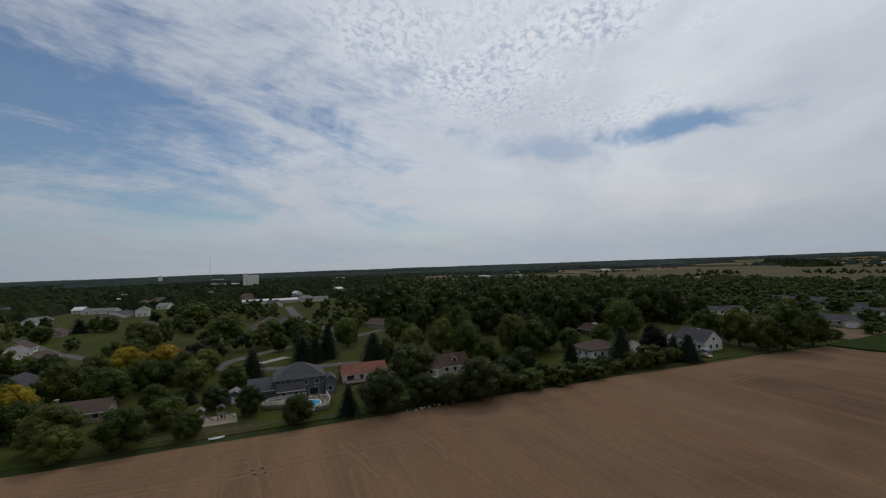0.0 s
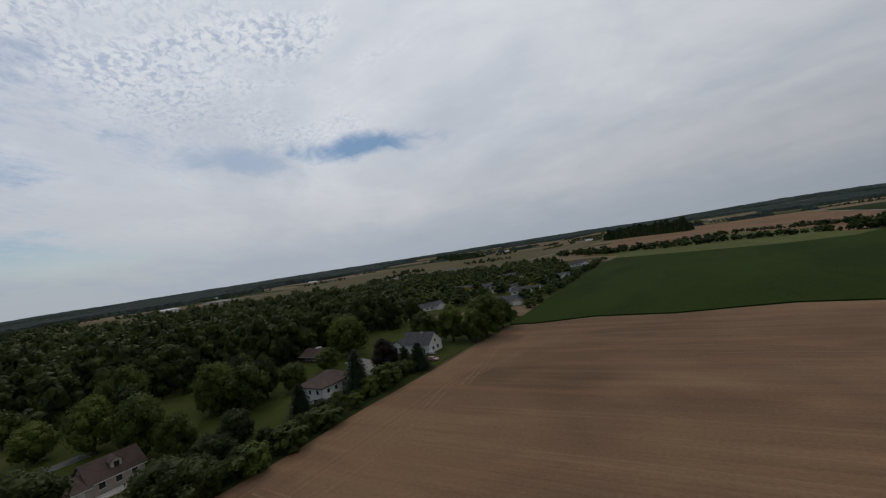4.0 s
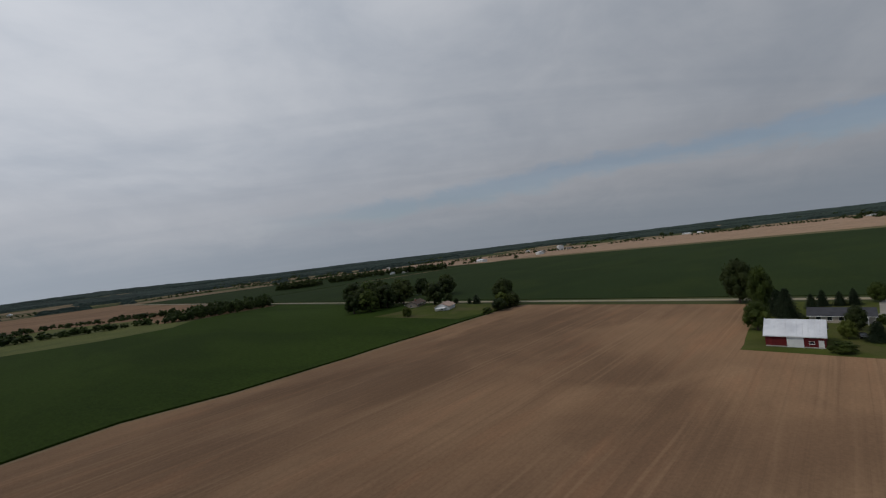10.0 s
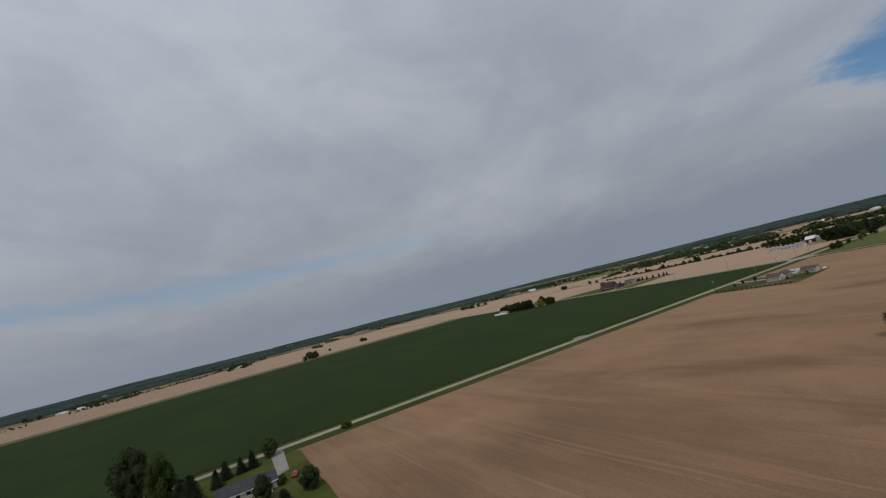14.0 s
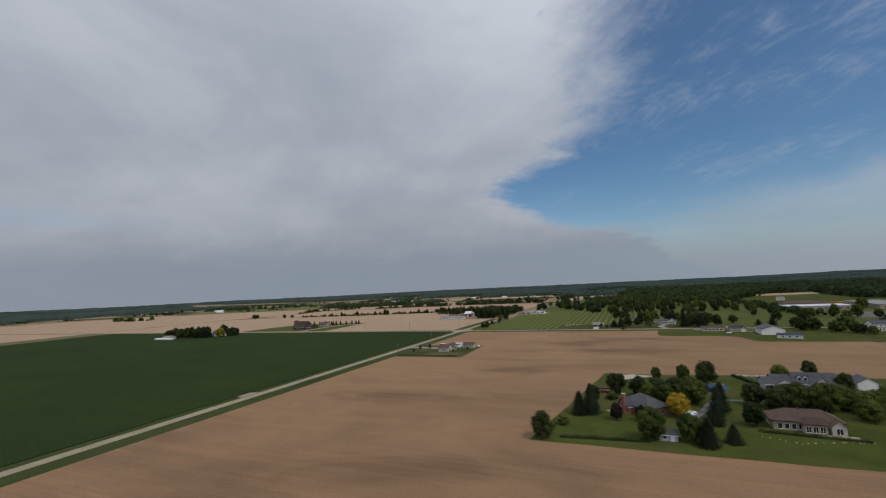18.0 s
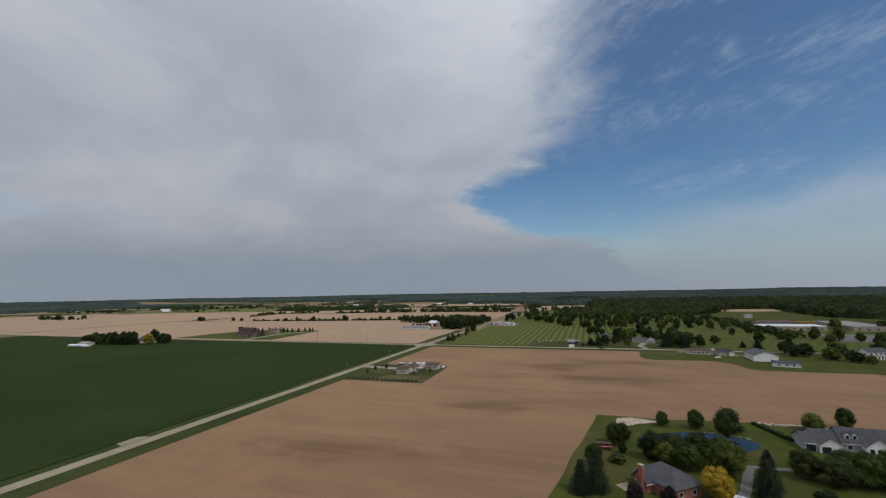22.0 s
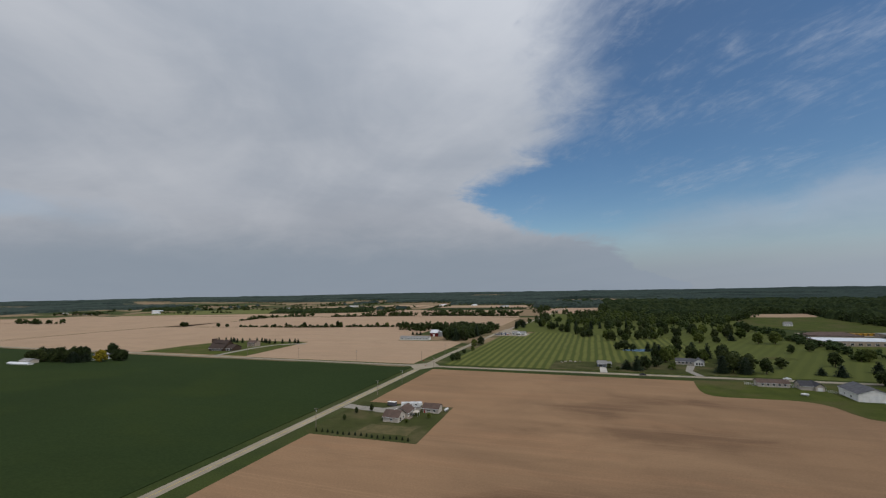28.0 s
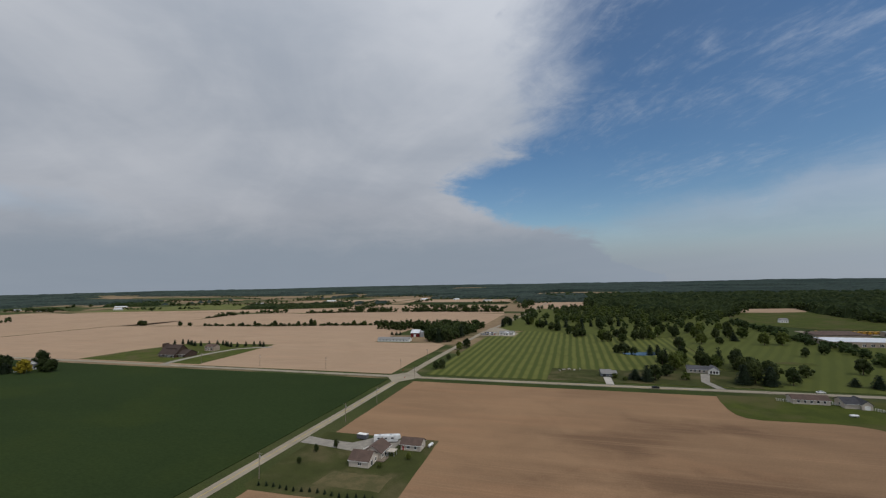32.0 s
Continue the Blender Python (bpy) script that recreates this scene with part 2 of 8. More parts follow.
def soil_material(name, dry, moist, pale, hollows=()):
    """Tilled earth: drifts of dry and moist soil, pale knolls, and lines left by the tools along two ways of working."""
    m = bpy.data.materials.new(name)
    t = nodes_of(m)
    bsdf, out = t.nodes.new("ShaderNodeBsdfPrincipled"), t.nodes.new("ShaderNodeOutputMaterial")
    link(t, bsdf.outputs[0], out.inputs[0])
    co = t.nodes.new("ShaderNodeNewGeometry").outputs["Position"]
    drift = noise_tex(t, mapped(t, co, (0.011, 0.015, 0.02), (0, 0, radians(12))), 1.0, 5, 0.52, 0.8)
    knoll = noise_tex(t, mapped(t, co, (0.014, 0.021, 0.02), (0, 0, radians(-10)), (7, 3, 0)), 1.0, 5, 0.5, 0.7)
    streak = noise_tex(t, mapped(t, co, (0.010, 0.55, 0.02), (0, 0, radians(3))), 1.0, 5, 0.7, 0.15)
    across = noise_tex(t, mapped(t, co, (0.012, 1.5, 0.02), (0, 0, radians(-1))), 1.0, 3, 0.65, 0.05)
    along = noise_tex(t, mapped(t, co, (1.3, 0.012, 0.02), (0, 0, radians(2))), 1.0, 3, 0.65, 0.05)
    sep = t.nodes.new("ShaderNodeSeparateXYZ")
    link(t, co, sep.inputs[0])
    head = step(t, sep.outputs[0], 300.0, 309.0)        # headland worked along the edge of the field
    lm = t.nodes.new("ShaderNodeMix")
    link(t, head, lm.inputs[0])
    link(t, across, lm.inputs[2])
    link(t, along, lm.inputs[3])
    lines = lm.outputs[0]
    clod = noise_tex(t, co, 1.3, 4, 0.7)
    mottle = noise_tex(t, mapped(t, co, (0.022, 0.036, 0.02), (0, 0, radians(8)), (2, 9, 0)), 1.0, 5, 0.55, 0.8)
    rust = noise_tex(t, mapped(t, co, (0.013, 0.075, 0.02), (0, 0, radians(5)), (1, 6, 0)), 1.0, 5, 0.6, 0.9)
    vein = noise_tex(t, mapped(t, co, (0.009, 0.013, 0.02), (0, 0, radians(30)), (5, 1, 0)), 1.0, 3, 0.5, 1.6)
    vein = step(t, value(t, "ABSOLUTE", value(t, "SUBTRACT", vein, 0.5)), 0.0, 0.05, 0.10, 0.0)
    bend = noise_tex(t, mapped(t, co, (0.012, 0.012, 0.02)), 1.0, 2, 0.5)
    gate = step(t, noise_tex(t, mapped(t, co, (0.006, 0.05, 0.02), (0, 0, 0), (11, 4, 0)), 1.0, 3, 0.6), 0.48, 0.62)
    wm = t.nodes.new("ShaderNodeMix")                   # wheel tracks in pairs, along x and, on the headland, along y
    link(t, head, wm.inputs[0])
    link(t, sep.outputs[1], wm.inputs[2])
    link(t, sep.outputs[0], wm.inputs[3])
    lane = value(t, "FLOORED_MODULO", value(t, "MULTIPLY_ADD", bend, 7.0, wm.outputs[0]), 9.2)
    wheel = value(t, "MINIMUM", value(t, "ABSOLUTE", value(t, "SUBTRACT", lane, 2.0)), value(t, "ABSOLUTE", value(t, "SUBTRACT", lane, 4.1)))
    wheel = value(t, "MULTIPLY", step(t, wheel, 0.12, 0.5, 1.0, 0.0), value(t, "MAXIMUM", gate, value(t, "MULTIPLY", head, 0.7)))
    colour = mix(t, step(t, drift, 0.36, 0.70, 0.0, 0.95), dry, moist)
    colour = mix(t, step(t, knoll, 0.48, 0.80, 0, 0.6), colour, pale)
    colour = mix(t, step(t, mottle, 0.50, 0.78, 0, 0.52), colour, tuple(0.84 * a + 0.010 for a in moist))
    colour = mix(t, step(t, mottle, 0.24, 0.48, 0.34, 0.0), colour, pale)
    colour = mix(t, step(t, rust, 0.50, 0.72, 0, 0.55), colour, (1.22 * dry[0], 1.08 * dry[1], 1.04 * dry[2]))
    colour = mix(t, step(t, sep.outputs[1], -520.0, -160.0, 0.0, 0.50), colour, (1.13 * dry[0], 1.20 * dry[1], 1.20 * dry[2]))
    smudge = None                                       # hollows where the soil stays moist
    for cx, cy, rx, ry, tilt in hollows:
        b = blob(t, sep.outputs[0], sep.outputs[1], cx, cy, rx, ry, radians(tilt))
        smudge = b if smudge is None else value(t, "MAXIMUM", smudge, b)
    if smudge is not None:
        ragged = value(t, "ADD", smudge, value(t, "MULTIPLY", value(t, "SUBTRACT", mottle, 0.5), 3.4))
        colour = mix(t, step(t, ragged, -0.4, 1.0, 0.0, 0.68), colour, tuple(0.80 * a for a in moist))
    colour = mix(t, vein, colour, tuple(0.8 * a for a in moist))
    colour = mix(t, step(t, streak, 0.46, 0.74, 0, 0.22), colour, pale)
    colour = mix(t, value(t, "MULTIPLY", step(t, lines, 0.48, 0.70, 0, 0.30), step(t, sep.outputs[1], -430.0, -320.0, 1.0, 0.12)), colour, tuple(0.85 * a for a in moist))
    swath = noise_tex(t, mapped(t, co, (0.007, 0.13, 0.02), (0, 0, radians(2)), (3, 8, 0)), 1.0, 5, 0.6, 0.5)   # broad passes of the tools
    colour = mix(t, value(t, "MULTIPLY", step(t, swath, 0.50, 0.74, 0, 0.34), step(t, sep.outputs[1], -430.0, -320.0, 1.0, 0.35)), colour, tuple(0.80 * a for a in moist))
    colour = mix(t, step(t, swath, 0.28, 0.48, 0.30, 0.0), colour, pale)
    colour = mix(t, value(t, "MULTIPLY", wheel, 0.30), colour, tuple(1.05 * a for a in pale))
    g = t.nodes.new("ShaderNodeHueSaturation")
    link(t, step(t, clod, 0.2, 0.8, 0.88, 1.12), g.inputs["Value"])
    link(t, colour, g.inputs["Color"])
    link(t, g.outputs[0], bsdf.inputs["Base Color"])
    bsdf.inputs["Roughness"].default_value, bsdf.inputs["Specular IOR Level"].default_value = 0.95, 0.05
    bsdf.inputs["Diffuse Roughness"].default_value = 0.85
    b = t.nodes.new("ShaderNodeBump")
    b.inputs["Strength"].default_value, b.inputs["Distance"].default_value = 0.55, 0.18
    link(t, value(t, "ADD", clod, lines), b.inputs["Height"])
    link(t, b.outputs[0], bsdf.inputs["Normal"])
    return m


def striped_material(name, light, dark, width, angle=0.0):
    """Grass mown to and fro: bands whose blades lie either way."""
    m = bpy.data.materials.new(name)
    t = nodes_of(m)
    bsdf, out = t.nodes.new("ShaderNodeBsdfPrincipled"), t.nodes.new("ShaderNodeOutputMaterial")
    link(t, bsdf.outputs[0], out.inputs[0])
    co = t.nodes.new("ShaderNodeNewGeometry").outputs["Position"]
    wob = noise_tex(t, co, 0.03, 3)
    sep = t.nodes.new("ShaderNodeSeparateXYZ")
    link(t, mapped(t, co, (1, 1, 1), (0, 0, angle)), sep.inputs[0])
    wave = value(t, "SINE", value(t, "ADD", value(t, "MULTIPLY", sep.outputs[0], math.pi / width), value(t, "MULTIPLY", wob, 2.2)))
    colour = mix(t, step(t, wave, -0.85, 0.85), light, dark)
    colour = mix(t, step(t, noise_tex(t, co, 0.05, 5, 0.6), 0.4, 0.75, 0, 0.55), colour, dark)
    colour = mix(t, step(t, noise_tex(t, co, 2.0, 4, 0.7), 0.35, 0.75, 0, 0.35), colour, (0.09, 0.10, 0.03))
    link(t, colour, bsdf.inputs["Base Color"])
    bsdf.inputs["Roughness"].default_value, bsdf.inputs["Specular IOR Level"].default_value = 0.9, 0.05
    bsdf.inputs["Diffuse Roughness"].default_value = 0.85
    return m


def leaf_material(name, base, other, vary=0.25):
    m = bpy.data.materials.new(name)
    t = nodes_of(m)
    out = t.nodes.new("ShaderNodeOutputMaterial")
    bsdf, trans, mx = t.nodes.new("ShaderNodeBsdfPrincipled"), t.nodes.new("ShaderNodeBsdfTranslucent"), t.nodes.new("ShaderNodeMixShader")
    geo = t.nodes.new("ShaderNodeNewGeometry")
    isle = geo.outputs["Random Per Island"]
    tone = noise_tex(t, geo.outputs["Position"], 0.11, 2)
    colour = mix(t, value(t, "MULTIPLY_ADD", isle, 0.6, 0.2), base, other)
    colour = mix(t, step(t, tone, 0.36, 0.64, 0, 0.7), colour, tuple(0.5 * c for c in base))
    h = t.nodes.new("ShaderNodeHueSaturation")
    r = t.nodes.new("ShaderNodeObjectInfo").outputs["Random"]
    link(t, value(t, "MULTIPLY_ADD", r, 2 * vary, 1 - vary), h.inputs["Value"])
    link(t, value(t, "MULTIPLY_ADD", r, -0.03, 0.515), h.inputs["Hue"])
    link(t, colour, h.inputs["Color"])
    link(t, h.outputs[0], bsdf.inputs["Base Color"])
    link(t, h.outputs[0], trans.inputs[0])
    bsdf.inputs["Roughness"].default_value, bsdf.inputs["Specular IOR Level"].default_value = 0.6, 0.15
    mx.inputs[0].default_value = 0.4
    link(t, bsdf.outputs[0], mx.inputs[1])
    link(t, trans.outputs[0], mx.inputs[2])
    link(t, mx.outputs[0], out.inputs[0])
    return m


HOLLOWS = ((171, -630, 26, 9, -8), (150, -598, 30, 12, 10), (238, -556, 26, 12, 0), (272, -572, 18, 10, 20), (122, -366, 34, 13, 20), (160, -390, 26, 10, -5),
           (72, -292, 34, 10, 12), (160, -148, 60, 16, 2), (140, -108, 26, 16, 30), (180, -82, 24, 14, 0), (300, -570, 14, 8, 40), (118, -222, 24, 9, 15), (70, -612, 56, 34, 0), (130, -540, 30, 22, 20))
SOIL = soil_material("tilled_soil", (0.228, 0.138, 0.080), (0.146, 0.089, 0.054), (0.288, 0.183, 0.108), HOLLOWS)
SOIL_PALE = soil_material("dry_stubble_soil", (0.300, 0.205, 0.138), (0.250, 0.170, 0.114), (0.345, 0.245, 0.168))
STUBBLE = material("olive_stubble", (0.125, 0.105, 0.050), (0.10, 0.09, 0.045), 0.01, fine=0.8, stretch=(1, 0.25, 1), bump=0.3, third=(0.15, 0.118, 0.07), spec=0.03)
CROP = material("wheat_crop", (0.026, 0.044, 0.007), (0.032, 0.052, 0.009), 0.012, fine=1.2, stretch=(1, 0.4, 1), bump=0.8, third=(0.022, 0.037, 0.007), third_scale=0.02, grain=0.2, spec=0.02)
CROP_2 = material("dark_wheat_crop", (0.0235, 0.037, 0.0125), (0.0205, 0.0325, 0.011), 0.012, fine=1.2, stretch=(0.5, 1, 1), bump=0.6, third=(0.027, 0.040, 0.012), third_scale=0.02, grain=0.15, spec=0.02)
GRASS = material("rough_grass", (0.042, 0.055, 0.016), (0.030, 0.042, 0.014), 0.05, fine=1.5, bump=0.6, third=(0.060, 0.064, 0.026), third_scale=0.006, grain=0.25, spec=0.03)
LAWN = material("mown_lawn", (0.064, 0.076, 0.017), (0.047, 0.059, 0.014), 0.09, fine=2.5, bump=0.4, third=(0.080, 0.072, 0.030), third_scale=0.03, grain=0.2, spec=0.03)
LAWN_DRY = material("dry_mown_lawn", (0.050, 0.056, 0.019), (0.040, 0.046, 0.016), 0.09, fine=2.5, bump=0.4, third=(0.085, 0.074, 0.036), third_scale=0.05, grain=0.2, spec=0.03)
MEADOW = material("pale_meadow", (0.120, 0.125, 0.042), (0.090, 0.100, 0.034), 0.03, fine=1.0, bump=0.5, grain=0.25, spec=0.03)
STRIPES = striped_material("striped_turf", (0.118, 0.124, 0.034), (0.054, 0.068, 0.017), 3.5)
FAIRWAY = striped_material("fairway_turf", (0.082, 0.094, 0.024), (0.068, 0.080, 0.020), 4.2, radians(25))
ASPHALT = material("worn_asphalt", (0.262, 0.228, 0.172), (0.22, 0.190, 0.145), 0.12, fine=6, rough=0.9, third=(0.29, 0.252, 0.195), third_scale=0.02, spec=0.05)
STREET = material("street_asphalt", (0.15, 0.145, 0.135), (0.12, 0.117, 0.11), 0.12, fine=6, rough=0.9, third=(0.17, 0.16, 0.15), third_scale=0.02, spec=0.05)
FARLAND = material("far_farmland", (0.050, 0.062, 0.020), (0.036, 0.048, 0.018), 0.0035, fine=0.05, third=(0.20, 0.145, 0.09), third_scale=0.0022, third_lo=0.46, third_hi=0.52, grain=0.2, spec=0.02, stretch=(1, 1.7, 1))
CONCRETE = material("pale_concrete", (0.42, 0.39, 0.35), (0.34, 0.32, 0.29), 0.3, fine=5, rough=0.9)
GRAVEL = material("gravel", (0.26, 0.238, 0.205), (0.20, 0.185, 0.16), 0.3, fine=5, rough=0.95, bump=0.3)
SAND = material("pale_sand", (0.41, 0.34, 0.27), (0.33, 0.27, 0.21), 0.25, fine=4, rough=0.95)
LEAF = leaf_material("broad_leaves", (0.070, 0.097, 0.019), (0.120, 0.146, 0.030))
LEAF_DARK = leaf_material("dark_leaves", (0.036, 0.053, 0.015), (0.062, 0.080, 0.022))
NEEDLE = leaf_material("needles", (0.020, 0.034, 0.015), (0.039, 0.056, 0.026))
YELLOW = leaf_material("golden_leaves", (0.30, 0.22, 0.02), (0.42, 0.32, 0.03), 0.1)
PLUM = leaf_material("dark_plum_leaves", (0.024, 0.020, 0.016), (0.040, 0.030, 0.024))
WOODS = leaf_material("woodland_leaves", (0.041, 0.061, 0.017), (0.076, 0.101, 0.026), 0.0)
CANOPY = material("woodland_canopy", (0.020, 0.030, 0.012), (0.036, 0.048, 0.017), 0.10, fine=0.55, bump=1.0, third=(0.016, 0.026, 0.012), third_scale=0.012, grain=0.4, spec=0.03)
# the same canopy with aerial haze put into its colour: paler and bluer
HAZY_CANOPY = material("hazy_woodland_canopy", (0.028, 0.042, 0.036), (0.042, 0.056, 0.046), 0.02, fine=0.10, bump=1.0, third=(0.017, 0.027, 0.022), third_scale=0.004, grain=0.55, spec=0.03)
TRACK_SOIL = material("pressed_soil", (0.265, 0.168, 0.100), (0.215, 0.134, 0.080), 0.5, fine=3.0, bump=0.3, spec=0.03)
BARK = material("bark", (0.10, 0.075, 0.055), (0.07, 0.052, 0.04), 1.5, rough=0.95, world=False)
WHITE = material("white_siding", (0.72, 0.71, 0.68), (0.62, 0.61, 0.58), 0.5, rough=0.6, grain=0.06)
CREAM = material("cream_siding", (0.47, 0.42, 0.36), (0.42, 0.37, 0.31), 0.5, rough=0.65, grain=0.06)
GREY_SIDE = material("blue_grey_siding", (0.115, 0.13, 0.155), (0.095, 0.11, 0.13), 0.5, rough=0.65, grain=0.08)
PALE_SIDE = material("pale_grey_siding", (0.36, 0.37, 0.39), (0.31, 0.32, 0.34), 0.5, rough=0.65, grain=0.07)
TAN_SIDE = material("tan_siding", (0.33, 0.27, 0.21), (0.28, 0.23, 0.18), 0.5, rough=0.7, grain=0.08)
BROWN_SIDE = material("dark_brown_timber", (0.085, 0.055, 0.040), (0.06, 0.04, 0.03), 0.6, rough=0.8)
RED_SIDE = material("red_barn_boards", (0.145, 0.017, 0.017), (0.105, 0.014, 0.014), 0.4, rough=0.75, stretch=(3, 3, 0.3))
BRICK = material("red_brick", (0.29, 0.13, 0.09), (0.22, 0.09, 0.065), 0.8, rough=0.9)
STONE = material("tan_stone", (0.35, 0.285, 0.225), (0.28, 0.225, 0.175), 0.8, rough=0.9)
ROOF_BROWN = material("brown_shingles", (0.125, 0.085, 0.068), (0.095, 0.066, 0.055), 0.4, fine=4, rough=0.9, bump=0.3, grain=0.2)
ROOF_RED = material("terracotta_shingles", (0.30, 0.125, 0.085), (0.24, 0.10, 0.07), 0.4, fine=4, rough=0.9, bump=0.3, grain=0.2)
ROOF_GREY = material("grey_shingles", (0.105, 0.105, 0.115), (0.08, 0.08, 0.09), 0.4, fine=4, rough=0.9, bump=0.3, grain=0.2)
ROOF_DARK = material("charcoal_shingles", (0.055, 0.055, 0.062), (0.04, 0.04, 0.046), 0.4, fine=4, rough=0.85, bump=0.3, grain=0.2)
ROOF_UMBER = material("dark_umber_shingles", (0.070, 0.050, 0.042), (0.052, 0.038, 0.033), 0.4, fine=4, rough=0.9, bump=0.3, grain=0.2)
ROOF_PALE = material("pale_grey_shingles", (0.26, 0.255, 0.25), (0.21, 0.205, 0.20), 0.4, fine=4, rough=0.9, bump=0.3, grain=0.2)
ROOF_METAL = material("white_metal_roof", (0.66, 0.67, 0.69), (0.54, 0.55, 0.58), 0.25, rough=0.45, stretch=(1, 1, 1), grain=0.06)
TRIM = material("white_trim", (0.76, 0.75, 0.73), (0.68, 0.67, 0.65), 1.0, rough=0.5, grain=0.04)
GLASS = material("window_glass", (0.020, 0.024, 0.028), (0.03, 0.035, 0.04), 0.3, rough=0.08, spec=0.6)
DOOR_WHITE = material("white_door_panel", (0.70, 0.70, 0.69), (0.62, 0.62, 0.61), 0.5, rough=0.5, grain=0.05)
DOOR_RED = material("red_door", (0.35, 0.05, 0.04), (0.28, 0.04, 0.035), 0.5, rough=0.5)
WATER = material("pond_water", (0.008, 0.016, 0.028), (0.010, 0.019, 0.032), 0.05, rough=0.12, spec=0.14)
POOL_WATER = material("pool_water", (0.05, 0.30, 0.52), (0.07, 0.36, 0.58), 0.5, rough=0.1, spec=0.5)
METAL = material("galvanised_metal", (0.45, 0.46, 0.47), (0.36, 0.37, 0.38), 0.6, rough=0.4, metal=0.6)
WOOD = material("weathered_wood", (0.22, 0.18, 0.14), (0.16, 0.13, 0.10), 1.0, rough=0.9)
TYRE = material("black_rubber", (0.02, 0.02, 0.02), None, 2.0, rough=0.9)
PAINT = {c: material(c + "_car_paint", v, None, 0.5, rough=0.25, spec=0.5, grain=0.03) for c, v in
         (("white", (0.72, 0.72, 0.72)), ("black", (0.02, 0.02, 0.022)), ("silver", (0.42, 0.43, 0.45)), ("red", (0.32, 0.03, 0.025)), ("blue", (0.05, 0.09, 0.20)), ("pink", (0.50, 0.30, 0.26)))}
YELLOW_LINE = material("yellow_road_paint", (0.50, 0.36, 0.06), (0.38, 0.28, 0.07), 0.3, rough=0.8)


# ---- mesh helpers ----
class Shape:
    """Collects corners and faces of one mesh."""

    def __init__(self):
        self.v, self.f = [], []

    def add(self, verts, faces):
        n = len(self.v)
        self.v += [tuple(p) for p in verts]
        self.f += [tuple(i + n for i in q) for q in faces]
        return self

    def box(self, x0, x1, y0, y1, z0, z1):
        return self.add([(x0, y0, z0), (x1, y0, z0), (x1, y1, z0), (x0, y1, z0), (x0, y0, z1), (x1, y0, z1), (x1, y1, z1), (x0, y1, z1)],
                        [(3, 2, 1, 0), (4, 5, 6, 7), (0, 1, 5, 4), (1, 2, 6, 5), (2, 3, 7, 6), (3, 0, 4, 7)])

    def tube(self, a, b, r0, r1, n=8):
        a, b = Vector(a), Vector(b)
        q = (b - a).to_track_quat("Z", "Y")
        ring = [q @ Vector((math.cos(2 * math.pi * i / n), math.sin(2 * math.pi * i / n), 0)) for i in range(n)]
        return self.add([a + r0 * p for p in ring] + [b + r1 * p for p in ring],
                        [(i, (i + 1) % n, n + (i + 1) % n, n + i) for i in range(n)] + [tuple(range(n - 1, -1, -1)), tuple(range(n, 2 * n))])

    def sheet(self, pts, z0, z1):
        """A slab over a polygon, given anticlockwise."""
        n = len(pts)
        return self.add([(x, y, z0) for x, y in pts] + [(x, y, z1) for x, y in pts],
                        [tuple(range(n, 2 * n))] + [(i, (i + 1) % n, n + (i + 1) % n, n + i) for i in range(n)])

    def mesh(self, name, mat):
        me = bpy.data.meshes.new(name)
        me.from_pydata(self.v, [], self.f)
        if mat:
            me.materials.append(mat)
        return me


def thing(name, m=None, label="", category="", group="", kind=""):
    ob = new(name)
    ob.empty_display_size = 0.5
    if m is not None:
        ob.matrix_world = m
    return tagged(ob, label, category, group, kind)


def part(name, shape, mat, parent, label=""):
    ob = new(name, shape.mesh(name, mat) if isinstance(shape, Shape) else shape)
    ob.parent = parent
    return tagged(ob, label) if label else ob


def solid(name, shape, mat, label="", category="", group="", kind=""):
    return tagged(new(name, shape.mesh(name, mat)), label, category, group, kind)


def wavy(pts, amount, length=9.0, seed=0):
    """The outline of a plot with its straight sides broken into slightly uneven runs."""
    out = []
    for i, a in enumerate(pts):
        b = pts[(i + 1) % len(pts)]
        n = max(1, int(math.dist(a, b) / length))
        ux, uy = (b[0] - a[0]) / n, (b[1] - a[1]) / n
        d = math.hypot(ux, uy) or 1
        for k in range(n):
            w = amount * noise.noise((a[0] * 0.1 + k * 0.37 + seed, a[1] * 0.1 + seed, i)) if k else 0
            out.append((a[0] + ux * k - uy / d * w, a[1] + uy * k + ux / d * w))
    return out


def rect(x0, x1, y0, y1):
    return [(x0, y0), (x1, y0), (x1, y1), (x0, y1)]


def plot(name, pts, mat, top, label, uneven=0.8, length=9.0, category="field", base=-0.3):
    s = Shape().sheet(wavy(pts, uneven, length, len(name)), base, top)
    return solid(name, s, mat, label, category, kind="structure")


# ---- ground ----
def ground_z(x, y):
    """Height of the bare land: level in the middle, low hills far off, lower in the east."""
    r = max(1.0, math.hypot(x - 180, y + 450))
    k = max(0.0, (r - 2200) / 2600)
    south = 0.5 - 0.5 * (y + 450) / r
    east = max(0.0, (x - 180) / r)
    return k * (19 + 24 * south) * (1 - 0.75 * east) * (0.75 + 0.5 * noise.noise((x / 1300, y / 1300, 3.1))) - 0.25


